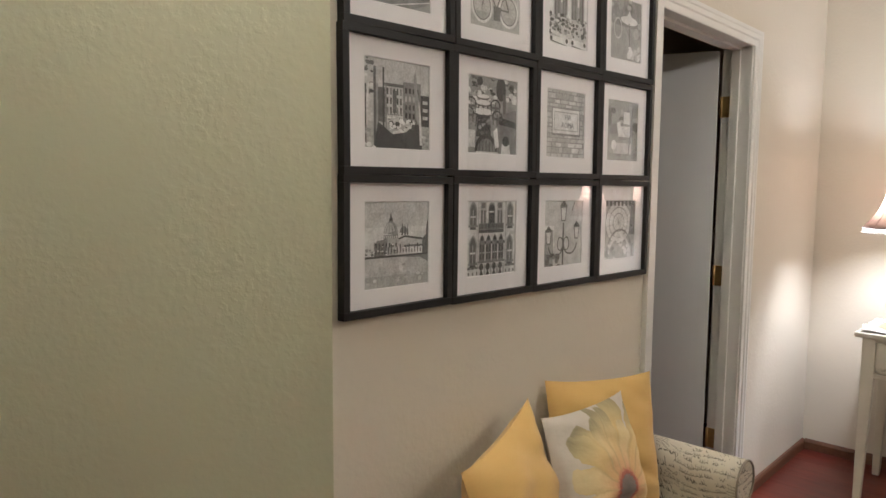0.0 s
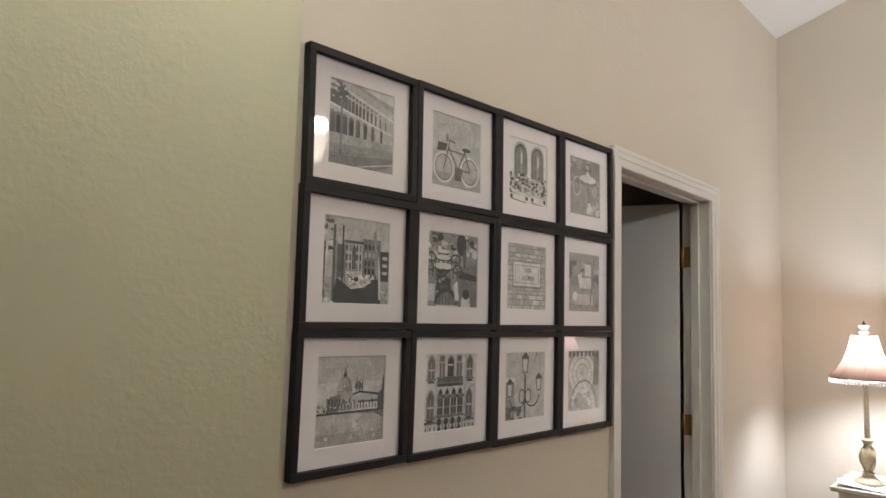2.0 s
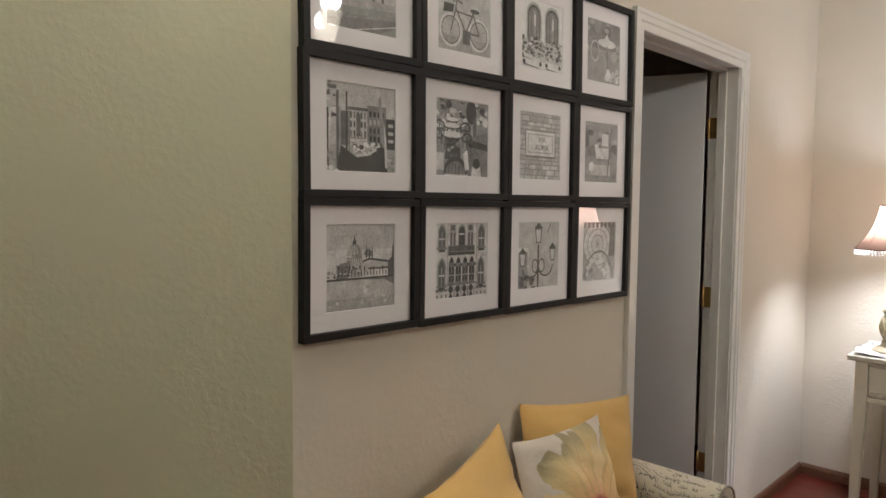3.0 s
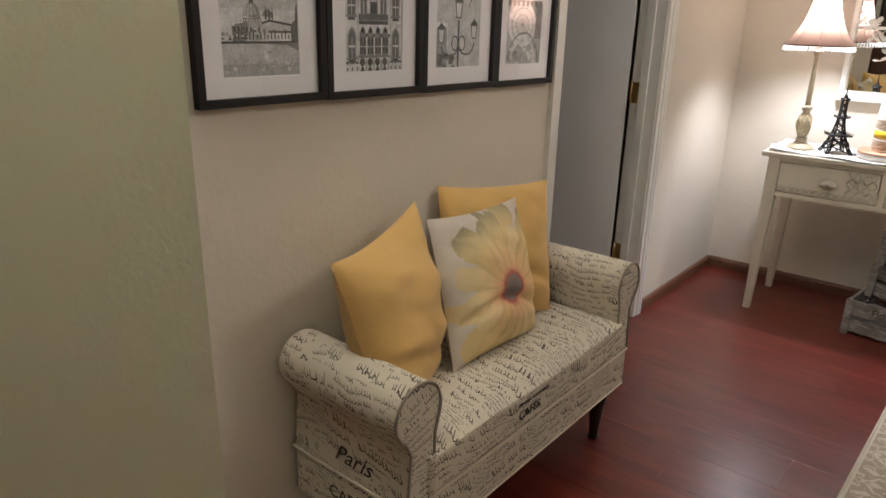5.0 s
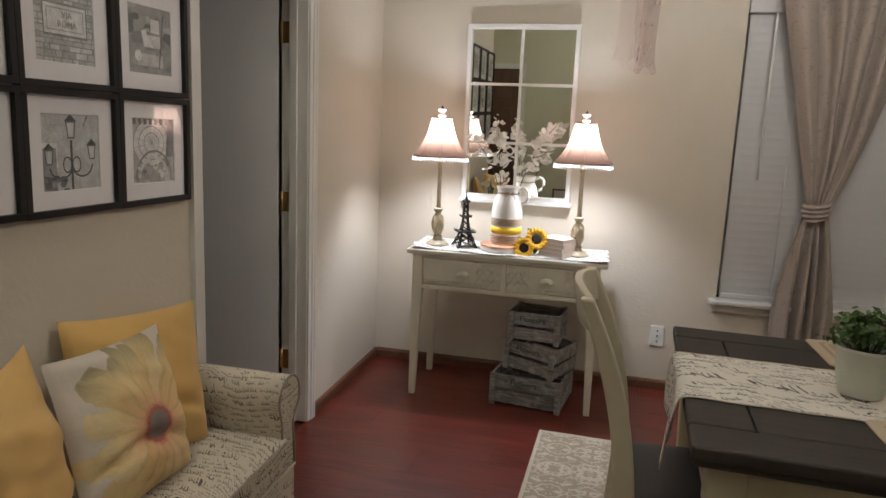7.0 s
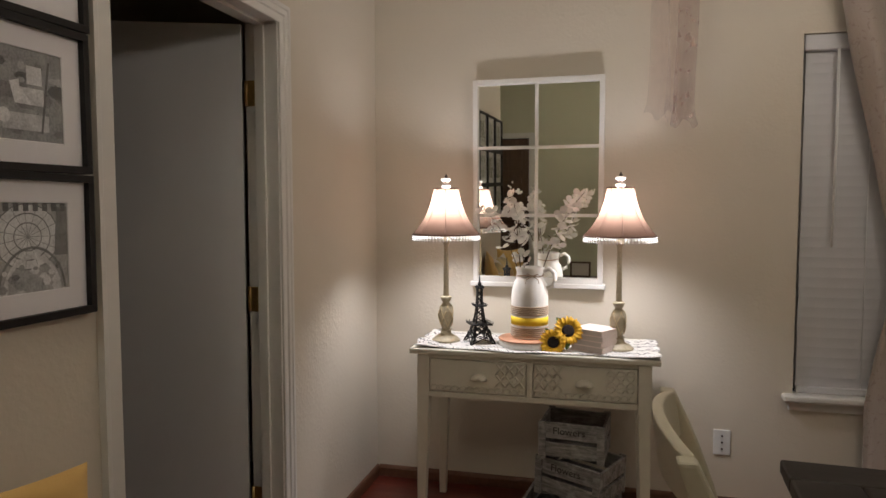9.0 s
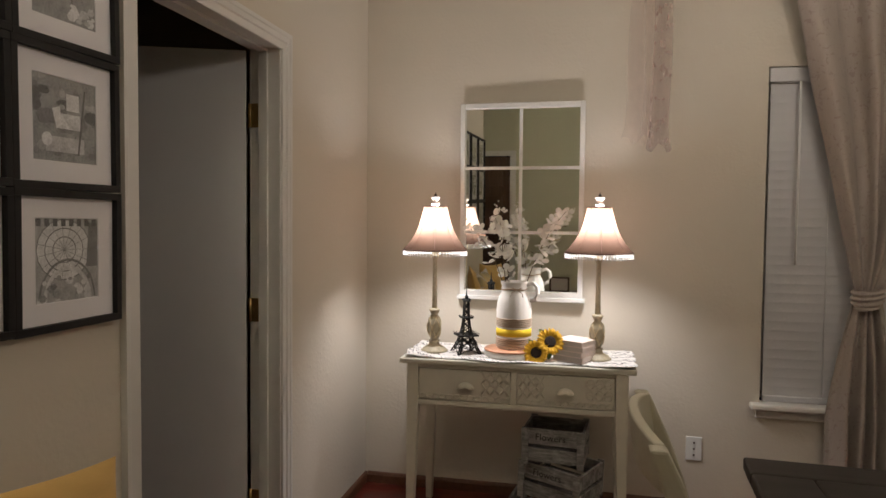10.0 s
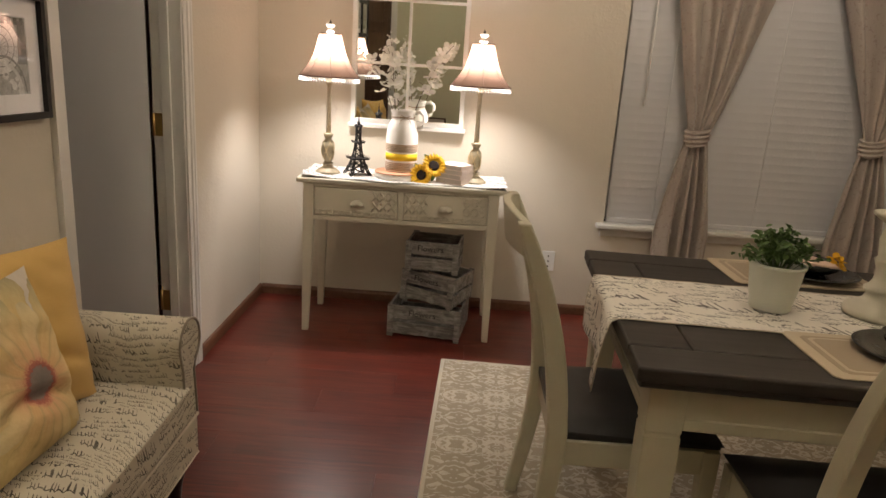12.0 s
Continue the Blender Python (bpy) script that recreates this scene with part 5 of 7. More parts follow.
def cafe_chairs(p):
    p.rect(0, 0, 1, 1, 4)
    p.speckle(0, 0.72, 1, 1, 60, 0.05, (1, 2, 4, 6, 7), 9)
    p.disc(0.66, 0.86, 0.1, 0.16, 1)
    p.rect(0.7, 0.52, 0.76, 0.8, 2)
    p.speckle(0, 0.6, 0.6, 0.78, 26, 0.04, (3, 5, 7, 8), 91)
    p.poly([(0.5, 0), (1, 0.0), (1, 0.62), (0.58, 0.5)], 3)
    p.poly([(0.62, 0.5), (1, 0.44), (1, 0.36), (0.62, 0.4)], 1)
    for x, y, s in ((0.3, 0.74, 0.12), (0.3, 0.66, 0.15), (0.3, 0.545, 0.2)):
        p.disc(x, y - 0.018, s, s * 0.24, 2)
        p.disc(x, y, s, s * 0.22, 8)
        for k in (-0.6, 0.0, 0.6):
            p.line([(x + k * s, y - 0.03), (x + k * s * 1.2, y - 0.2)], 0.016, 1)
    p.poly([(0.16, 0.22), (0.46, 0.22), (0.42, 0.5), (0.2, 0.5)], 1)
    p.speckle(0.2, 0.26, 0.42, 0.46, 14, 0.03, (2, 3, 4), 92)
    for x, y in ((0.02, 0.5), (0.58, 0.48), (0.06, 0.62), (0.54, 0.62)):
        p.ring(x, y, 0.1, 0.09, 0.022, 1, 0, 180, 10)
        for k in (-0.08, 0.0, 0.08):
            p.line([(x + k, y + 0.06), (x + k, y - 0.1)], 0.014, 1)
        p.rect(x - 0.1, y - 0.03, x + 0.1, y, 2)
    p.rect(0.0, 0.08, 0.14, 0.3, 7)
    p.disc(0.36, 0.06, 0.22, 0.2, 1)
    p.disc(0.36, 0.05, 0.18, 0.15, 3)
    for k in range(5):
        p.line([(0.22 + 0.07 * k, 0.0), (0.24 + 0.06 * k, 0.18)], 0.012, 1)
    p.rect(0.16, 0.0, 0.6, 0.03, 7)
    p.poly([(0.5, 0.3), (0.58, 0.36), (0.62, 0.1), (0.54, 0.08)], 8)
    p.poly([(0.66, 0.0), (0.86, 0.0), (0.84, 0.14), (0.68, 0.14)], 7)
    p.disc(0.76, 0.18, 0.07, 0.07, 1)


def street_sign(p):
    p.rect(0, 0, 1, 1, 4)
    r = random.Random(11)
    y = 0.0
    while y < 1:
        h = r.uniform(0.05, 0.09)
        x = -0.05
        while x < 1:
            w = r.uniform(0.1, 0.24)
            p.rect(x + 0.01, y + 0.008, x + w - 0.01, y + h - 0.008, r.choice((5, 6, 7, 6)))
            x += w
        y += h
    p.rect(0.14, 0.33, 0.88, 0.73, 3)
    p.rect(0.16, 0.36, 0.86, 0.72, 8)
    p.rect(0.2, 0.4, 0.82, 0.68, 5)
    p.rect(0.215, 0.415, 0.805, 0.665, 8)


def still_life(p):
    p.rect(0, 0, 1, 1, 4)
    p.speckle(0, 0.1, 1, 1, 40, 0.1, (2, 3, 4, 5), 12)
    p.rect(0.52, 0.62, 0.72, 0.82, 8)
    p.rect(0.38, 0.4, 0.74, 0.58, 7)
    p.poly([(0.3, 0.62), (0.42, 0.66), (0.44, 0.42), (0.36, 0.4)], 8)
    p.rect(0.2, 0.12, 0.8, 0.3, 6)
    p.disc(0.22, 0.26, 0.08, 0.08, 8)
    p.line([(0.7, 0.1), (0.82, 0.9)], 0.03, 2)


def domed_church(p):
    p.rect(0, 0, 1, 1, 7)
    p.rect(0, 0.7, 1, 1, 6)
    p.rect(0, 0, 1, 0.36, 6)
    p.rect(0, 0, 1, 0.14, 5)
    p.disc(0.4, 0.6, 0.11, 0.17, 4, 0, 180)
    p.disc(0.385, 0.6, 0.085, 0.15, 6, 20, 180)
    for k in (-0.06, -0.02, 0.02, 0.06):
        p.line([(0.4 + 1.6 * k, 0.6), (0.4 + 0.4 * k, 0.765)], 0.008, 3)
    p.rect(0.29, 0.56, 0.51, 0.61, 3)
    for k in range(7):
        p.rect(0.3 + 0.03 * k, 0.565, 0.315 + 0.03 * k, 0.6, 7)
    p.rect(0.375, 0.765, 0.425, 0.8, 1)
    p.poly([(0.38, 0.8), (0.42, 0.8), (0.4, 0.88)], 2)
    p.disc(0.6, 0.615, 0.07, 0.09, 3, 0, 180)
    for x, h in ((0.575, 0.78), (0.62, 0.74), (0.66, 0.76)):
        p.poly([(x - 0.012, 0.6), (x + 0.012, 0.6), (x, h)], 1)
    p.poly([(0.15, 0.37), (0.34, 0.37), (0.34, 0.58), (0.28, 0.56), (0.15, 0.54)], 3)
    p.rect(0.34, 0.38, 0.52, 0.57, 5)
    p.poly([(0.5, 0.56), (0.62, 0.6), (0.9, 0.55), (0.9, 0.38), (0.5, 0.38)], 6)
    p.poly([(0.52, 0.57), (0.62, 0.6), (0.9, 0.56), (0.9, 0.535), (0.62, 0.575), (0.52, 0.55)], 1)
    p.rect(0.58, 0.38, 0.9, 0.46, 8)
    p.rect(0.6, 0.46, 0.92, 0.485, 2)
    p.poly([(0.9, 0.34), (1, 0.32), (1, 0.78), (0.97, 0.74), (0.96, 0.6), (0.9, 0.55)], 2)
    for i in range(16):
        p.rect(0.17 + 0.046 * i, 0.395, 0.185 + 0.046 * i, 0.44 + 0.03 * (i % 3), 1)
    for i in range(7):
        p.arch(0.18 + 0.05 * i, 0.47, 0.022, 0.05, 1)
    p.speckle(0.15, 0.38, 0.5, 0.54, 22, 0.014, (1, 2, 7, 8), 141)
    p.rect(0, 0.38, 0.14, 0.43, 7)
    p.speckle(0, 0.37, 0.15, 0.48, 10, 0.018, (2, 4), 142)
    p.rect(0, 0.35, 1, 0.375, 1)
    p.poly([(0.5, 0.35), (1, 0.36), (1, 0.26), (0.86, 0.33)], 3)
    p.speckle(0.05, 0.05, 0.95, 0.33, 26, 0.03, (5, 6, 7), 14)
    p.disc(0.6, 0.26, 0.03, 0.012, 4)


def gothic_facade(p):
    p.rect(0, 0, 1, 1, 7)
    p.speckle(0, 0, 1, 1, 30, 0.05, (6, 7, 8), 33)

    def lancet(x, y, w, h, g):
        p.poly([(x - w / 2, y), (x + w / 2, y), (x + w / 2, y + h * 0.72), (x + w * 0.3, y + h * 0.88), (x, y + h), (x - w * 0.3, y + h * 0.88), (x - w / 2, y + h * 0.72)], g)
    for x in (0.12, 0.88):
        for y, h in ((0.68, 0.28), (0.18, 0.34)):
            lancet(x, y, 0.15, h + 0.03, 4)
            lancet(x, y, 0.11, h, 2)
            p.rect(x - 0.005, y, x + 0.005, y + h * 0.7, 6)
            p.rect(x - 0.05, y + h * 0.35, x + 0.05, y + h * 0.42, 7)
            p.rect(x - 0.09, y - 0.03, x + 0.09, y, 3)
            p.poly([(x - 0.07, y - 0.06), (x + 0.07, y - 0.06), (x + 0.05, y - 0.03), (x - 0.05, y - 0.03)], 1)
    for x in (0.32, 0.66):
        p.rect(x - 0.06, 0.7, x + 0.06, 0.98, 5)
        p.rect(x - 0.04, 0.9, x + 0.04, 0.97, 2)
        for k in (-0.03, 0.03):
            p.rect(x + k - 0.018, 0.7, x + k + 0.018, 0.87, 2)
    p.arch(0.49, 0.7, 0.14, 0.28, 4)
    p.arch(0.49, 0.7, 0.11, 0.25, 1)
    p.rect(0.44, 0.84, 0.54, 0.86, 7)
    p.poly([(0.43, 0.68), (0.55, 0.68), (0.53, 0.8), (0.45, 0.8)], 1)
    for x in (0.32, 0.49, 0.66):
        p.rect(x - 0.085, 0.61, x + 0.085, 0.7, 3)
        for k in range(6):
            p.rect(x - 0.075 + 0.027 * k, 0.625, x - 0.062 + 0.027 * k, 0.69, 0)
        p.poly([(x - 0.08, 0.57), (x + 0.08, 0.57), (x + 0.09, 0.61), (x - 0.09, 0.61)], 1)
    for x in (0.3, 0.43, 0.56, 0.69):
        lancet(x, 0.2, 0.11, 0.36, 3)
        p.disc(x, 0.5, 0.03, 0.035, 0, 0, 360, 8)
        p.disc(x + 0.065, 0.44, 0.02, 0.022, 1, 0, 360, 8)
        for k in (-0.028, 0.028):
            p.arch(x + k, 0.22, 0.042, 0.2, 1)
            p.rect(x + k - 0.015, 0.3, x + k + 0.015, 0.315, 6)
        p.rect(x - 0.065, 0.2, x - 0.055, 0.42, 8)
    p.rect(0.2, 0.17, 0.79, 0.2, 3)
    p.rect(0, 0.1, 1, 0.12, 5)
    for x in (0.29, 0.42, 0.55, 0.68):
        p.disc(x, 0.12, 0.045, 0.05, 1, 0, 360, 9)
        p.poly([(x - 0.045, 0.0), (x + 0.045, 0.0), (x, 0.09)], 1)
        p.rect(x + 0.055, 0.0, x + 0.075, 0.15, 4)
    for x in (0.04, 0.12, 0.2, 0.8, 0.88, 0.96):
        p.rect(x - 0.03, 0.1, x + 0.03, 0.13, 2)
        p.rect(x - 0.012, 0.02, x + 0.012, 0.06, 2)
    for x in (0.22, 0.78):
        p.rect(x - 0.008, 0.1, x + 0.008, 1, 5)


def street_lamps(p):
    p.rect(0, 0, 1, 1, 6)
    p.rect(0, 0.3, 0.26, 0.62, 8)
    p.rect(0.02, 0.0, 0.24, 0.56, 4)
    p.rect(0.48, 0.0, 0.52, 0.66, 1)
    p.line([(0.72, 0.84), (0.8, 0.98)], 0.02, 2)
    for x, y, s in ((0.5, 0.68, 1.15), (0.12, 0.34, 1.0), (0.86, 0.4, 1.0)):
        p.poly([(x - 0.05 * s, y), (x + 0.05 * s, y), (x + 0.08 * s, y + 0.2 * s), (x - 0.08 * s, y + 0.2 * s)], 2)
        p.poly([(x - 0.035 * s, y + 0.02), (x + 0.035 * s, y + 0.02), (x + 0.055 * s, y + 0.18 * s), (x - 0.055 * s, y + 0.18 * s)], 7)
        p.poly([(x - 0.09 * s, y + 0.2 * s), (x + 0.09 * s, y + 0.2 * s), (x, y + 0.28 * s)], 1)
    p.ring(0.68, 0.34, 0.18, 0.16, 0.025, 1, 180, 360)
    p.ring(0.31, 0.3, 0.18, 0.14, 0.025, 1, 180, 360)
    p.ring(0.42, 0.34, 0.07, 0.1, 0.02, 1)
    p.ring(0.58, 0.34, 0.07, 0.1, 0.02, 1)
    p.speckle(0.0, 0.0, 0.4, 0.18, 16, 0.06, (1, 2, 3), 15)


def glass_gallery(p):
    p.rect(0, 0, 1, 1, 5)
    p.disc(0.45, 0.62, 0.42, 0.36, 8)
    for r in (0.42, 0.3, 0.18):
        p.ring(0.45, 0.62, r, r * 0.86, 0.014, 3)
    for a in range(0, 360, 24):
        p.line([(0.45, 0.62), (0.45 + 0.42 * math.cos(radians(a)), 0.62 + 0.36 * math.sin(radians(a)))], 0.007, 4)
    p.ring(0.5, 0.0, 0.36, 0.4, 0.05, 7, 0, 180)
    p.ring(0.5, 0.0, 0.44, 0.5, 0.03, 3, 0, 180)
    p.poly([(0.8, 0.4), (1, 0.4), (1, 0.95), (0.84, 0.95)], 3)
    p.speckle(0, 0, 1, 0.3, 20, 0.05, (3, 4, 7), 17)
    for i in range(8):
        p.rect(0.02 + 0.125 * i, 0.9, 0.09 + 0.125 * i, 0.99, 2)


PICTURES = [[(arcade, "arcade of a palace"), (bicycle, "bicycle with a basket"), (arched_windows, "two arched windows with flowers"), (cafe_terrace, "cafe table")],
            [(gondola, "gondola and mooring poles"), (cafe_chairs, "cafe tables and chairs"), (street_sign, "stone wall with a street sign"), (still_life, "stacked boxes")],
            [(domed_church, "domed church by the water"), (gothic_facade, "gothic palace front"), (street_lamps, "three-armed street lamp"), (glass_gallery, "glass-roofed gallery")]]
frame_parts = {}
for r_ in range(3):
    for c_ in range(4):
        draw, what = PICTURES[r_][c_]
        cy = -3.2165 + FW * (c_ + 0.5) + 0.001 * math.sin(3 * r_ + c_)
        # the rows hang a little askew, fanning out towards the doorway
        along = (c_ + 0.5) / 4
        fh = 0.2935 + 0.0165 * along
        cz = 2.046 + 0.033 * along - fh * (r_ + 0.5)
        askew = math.degrees(math.atan((0.033 - 0.0165 * (r_ + 0.5)) / (4 * FW)))
        ob = thing("picture_frame", "black framed white-matted photograph of " + what, "picture", pose(0.0025 + 0.0006 * ((r_ + c_) % 2), cy, cz, askew + 0.1 * math.sin(7 * r_ + 3 * c_)), "framed photographs on the wall")
        w, h, t = FW - 0.0007, fh - 0.0007, 0.0165
        bm = bmesh.new()
        for b in ((-w / 2, w / 2, -h / 2, -h / 2 + t), (-w / 2, w / 2, h / 2 - t, h / 2), (-w / 2, -w / 2 + t, -h / 2 + t, h / 2 - t), (w / 2 - t, w / 2, -h / 2 + t, h / 2 - t)):
            box(bm, 0, 0.021, *b)
        part("frame", bm, BLACK_FRAME, ob, bevel=0.001)
        part("backing", boxes((0.0, 0.004, -w / 2 + t, w / 2 - t, -h / 2 + t, h / 2 - t)), MAT_BOARD, ob)
        pw, ph_ = 0.184, 0.182
        bm = bmesh.new()
        a, b, c, d = w / 2 - t, h / 2 - t, pw / 2, ph_ / 2
        o = [bm.verts.new((0.0072, sx * a, sz * b)) for sx, sz in ((-1, -1), (1, -1), (1, 1), (-1, 1))]
        i_ = [bm.verts.new((0.0072, sx * (c + 0.0016), sz * (d + 0.0016))) for sx, sz in ((-1, -1), (1, -1), (1, 1), (-1, 1))]
        k_ = [bm.verts.new((0.0055, sx * c, sz * d)) for sx, sz in ((-1, -1), (1, -1), (1, 1), (-1, 1))]
        for p, q in ((o, i_), (i_, k_)):
            for e in range(4):
                bm.faces.new((p[e], p[(e + 1) % 4], q[(e + 1) % 4], q[e]))
        part("mat", bm, MAT_BOARD, ob)
        pic = Print(pw + 0.004, ph_ + 0.004)
        draw(pic)
        po = part("print", pic.bm, GREYS, ob, "black and white photograph")
        po.location.x = 0.0042
        if draw is street_sign:
            sign = Matrix(((0, 0, 1, 0.0056), (1, 0, 0, 0), (0, 1, 0, 0), (0, 0, 0, 1)))
            words("VIA", 0.021, GREYS[4], Matrix.Translation((0, 0.002, 0.012)) @ sign, po)
            words("ROMA", 0.021, GREYS[4], Matrix.Translation((0, 0.002, -0.010)) @ sign, po)
        gb = bmesh.new()
        sheet(gb, 1, 1, lambda u, v: (0.0095, (u - 0.5) * (w - 2 * t), (v - 0.5) * (h - 2 * t)), False)
        gl = part("glass", gb, GLASS, ob, turn=False)
        gl.visible_shadow = False

# ---- mirror over the console ----
mir = thing("wall_mirror", "white window-pane wall mirror with six panes and a ledge", "mirror", Matrix.Translation((0.815, -0.0085, 1.024)) @ pose(0, 0, 0, 1.2, 0, -1.1) @ Matrix.Translation((-0.815, 0, -1.024)))
MX0, MX1, MZ0, MZ1 = 0.509, 1.12, 1.024, 1.982
for b in ((MX0, MX0 + 0.024, MZ0, MZ1), (MX1 - 0.024, MX1, MZ0, MZ1), (MX0 + 0.024, MX1 - 0.024, MZ1 - 0.026, MZ1), (MX0 + 0.024, MX1 - 0.024, MZ0, MZ0 + 0.026)):
    part("frame_rail", boxes((b[0], b[1], -0.036, 0, b[2], b[3])), TRIM, mir, bevel=0.003)
bm = bmesh.new()
soft_box(bm, MX0 - 0.012, MX1 + 0.012, -0.05, 0, MZ0 - 0.02, MZ0 + 0.001, 0.004)
part("ledge", bm, TRIM, mir)
part("mirror_glass", boxes((MX0 + 0.022, MX1 - 0.022, -0.014, -0.008, MZ0 + 0.024, MZ1 - 0.024)), MIRROR, mir, "silvered mirror glass")
mc = (MX0 + MX1) / 2 - 0.004
part("mullion", boxes((mc - 0.0075, mc + 0.0075, -0.026, -0.012, MZ0 + 0.026, MZ1 - 0.026)), TRIM, mir, bevel=0.002)
for k in (1, 2):
    z = MZ0 + (MZ1 - MZ0) * k / 3
    for a, b in ((MX0 + 0.024, mc - 0.0075), (mc + 0.0075, MX1 - 0.024)):
        part("mullion", boxes((a, b, -0.026, -0.012, z - 0.0075, z + 0.0075)), TRIM, mir, bevel=0.002)

# ---- on the console ----
CT = 0.7895


def table_lamp():
    ob = thing("table_lamp", "lit table lamp with a rose bell shade and beaded fringe", "lamp", None, "pair of table lamps")
    bm = bmesh.new()
    lathe(bm, [(0.062, 0.0), (0.063, 0.008), (0.056, 0.012), (0.05, 0.02), (0.036, 0.027), (0.026, 0.033), (0.022, 0.046), (0.028, 0.052)], seg=28)
    part("foot", bm, LAMP_BODY, ob)
    bm = bmesh.new()
    prof = [(0.016, 0.05), (0.02, 0.066), (0.029, 0.095), (0.033, 0.125), (0.029, 0.15), (0.018, 0.166), (0.014, 0.172), (0.02, 0.18), (0.026, 0.196), (0.015, 0.2)]
    lathe(bm, prof, seg=24)
    body = part("carved_body", bm, LAMP_BODY, ob, "carved antique lamp body")
    bm = bmesh.new()
    for s in (-1, 1):
        for k in range(5):
            pts = []
            for i in range(9):
                z = 0.066 + 0.094 * i / 8
                r = 0.0195 + 0.0145 * math.sin(math.pi * min(1, (z - 0.06) / 0.11))
                a = 2 * math.pi * k / 5 + s * 1.3 * i / 8
                pts.append((r * math.cos(a), r * math.sin(a), z))
            tube(bm, pts, 0.0024, 5)
    part("lattice_carving", bm, LAMP_CARVE, body)
    bm = bmesh.new()
    lathe(bm, [(0.0125, 0.2), (0.0115, 0.25), (0.0105, 0.42), (0.0125, 0.43), (0.017, 0.436), (0.018, 0.445), (0.013, 0.46), (0.016, 0.468), (0.011, 0.48), (0.009, 0.5), (0.009, 0.563)], seg=16)
    part("stem", bm, LAMP_BODY, ob)
    zb, zt, rb, rt = 0.471, 0.668, 0.147, 0.053

    def rad(t):
        return rt + (rb - rt) * (0.45 * t + 0.55 * t ** 3.0)
    bm = bmesh.new()
    ribs = 8
    lathe_pts = [(rad(1 - i / 16), zb + (zt - zb) * i / 16) for i in range(17)]
    rings = []
    seg = 48
    for r, z in lathe_pts:
        rings.append([bm.verts.new((r * k * math.cos(a), r * k * math.sin(a), z)) for a, k in ((2 * math.pi * i / seg, 1 - 0.022 * (1 - abs(math.cos(ribs / 2 * 2 * math.pi * i / seg)))) for i in range(seg))])
    for a, b in zip(rings, rings[1:]):
        for i in range(seg):
            bm.faces.new((a[i], a[(i + 1) % seg], b[(i + 1) % seg], b[i])).smooth = True
    sh = part("shade", bm, SHADE, ob, "rose taupe bell-shaped cloth shade")
    for r, z in ((rt * 1.005, zt), (rb * 0.995, zb)):
        bm = bmesh.new()
        tube(bm, [(r * math.cos(a), r * math.sin(a), z) for a in [2 * math.pi * i / 40 for i in range(40)]], 0.0035, 6, None, True)
        part("trim_band", bm, SHADE_TRIM, sh)
    for k in range(ribs):
        a = 2 * math.pi * (k + 0.0) / ribs
        bm = bmesh.new()
        tube(bm, [(1.004 * r * math.cos(a), 1.004 * r * math.sin(a), z) for r, z in lathe_pts], 0.0012, 4)
        part("rib", bm, SHADE_TRIM, sh)
    bm = bmesh.new()
    nb = 62
    for i in range(nb):
        a = 2 * math.pi * i / nb
        n = 3
        for j in range(n):
            b2 = bmesh.new()
            bmesh.ops.create_icosphere(b2, subdivisions=1, radius=0.0036 if j < n - 1 else 0.0046)
            merge(bm, b2, Matrix.Translation((rb * math.cos(a), rb * math.sin(a), zb - 0.007 - 0.0085 * j)))
    fr = part("bead_fringe", bm, BEAD, sh, "clear glass bead fringe", smooth=True)
    bm = bmesh.new()
    for k in range(3):
        a = 2 * math.pi * k / 3
        tube(bm, [(0, 0, zt - 0.004), (rt * math.cos(a), rt * math.sin(a), zt)], 0.0015, 4)
    tube(bm, [(0.0, 0.0, 0.49), (0.03, 0.0, 0.52), (0.036, 0.0, 0.6), (0.03, 0, 0.656), (0, 0, 0.668), (-0.03, 0, 0.656), (-0.036, 0.0, 0.6), (-0.03, 0.0, 0.52), (0, 0, 0.49)], 0.0014, 5)
    part("harp", bm, BRASS, ob)
    bm = bmesh.new()
    lathe(bm, [(0.006, 0.564), (0.009, 0.575), (0.014, 0.586), (0.017, 0.598), (0.013, 0.612), (0.002, 0.618)], seg=16)
    part("bulb", bm, BULB, ob, "lit frosted bulb")
    bm = bmesh.new()
    lathe(bm, [(0.008, 0.668), (0.018, 0.676), (0.019, 0.683), (0.009, 0.688), (0.011, 0.693), (0.02, 0.706), (0.021, 0.712), (0.012, 0.715)], seg=10)
    fin = part("finial", bm, CRYSTAL, ob, "pale crystal finial", smooth=False)
    bm = bmesh.new()
    lathe(bm, [(0.006, 0.715), (0.008, 0.720), (0.003, 0.728), (0.001, 0.734)], seg=10)
    part("finial_tip", bm, NICKEL, fin)
    return ob


lamp = table_lamp()
lamp.matrix_basis = pose(*LAMPS[0], CT + 0.0045, 0, 0, 12)
copy_thing(lamp, pose(*LAMPS[1], CT + 0.0045, 0, 0, 4))

cr = thing("console_runner", "white cloth runner with dark script print on the console", "table runner")
bm = bmesh.new()
sheet(bm, 90, 20, lambda u, v: (0.350 + 1.0 * u + 0.006 * math.sin(19 * v), -0.525 + 0.36 * v + 0.008 * math.sin(11 * u), CT + 0.0035 + 0.002 * (1 + math.sin(27 * u + 3 * v) * math.sin(9 * v + 4 * u)) + 0.011 * (1 + noise.noise(Vector((34 * u, 5 * v, 2.0)))) * max(0.0, abs(2 * u - 1) - 0.74) / 0.26))
cl = part("cloth", bm, CONSOLE_CLOTH, cr, uv=True)
cl.modifiers.new("thick", "SOLIDIFY").thickness = 0.002


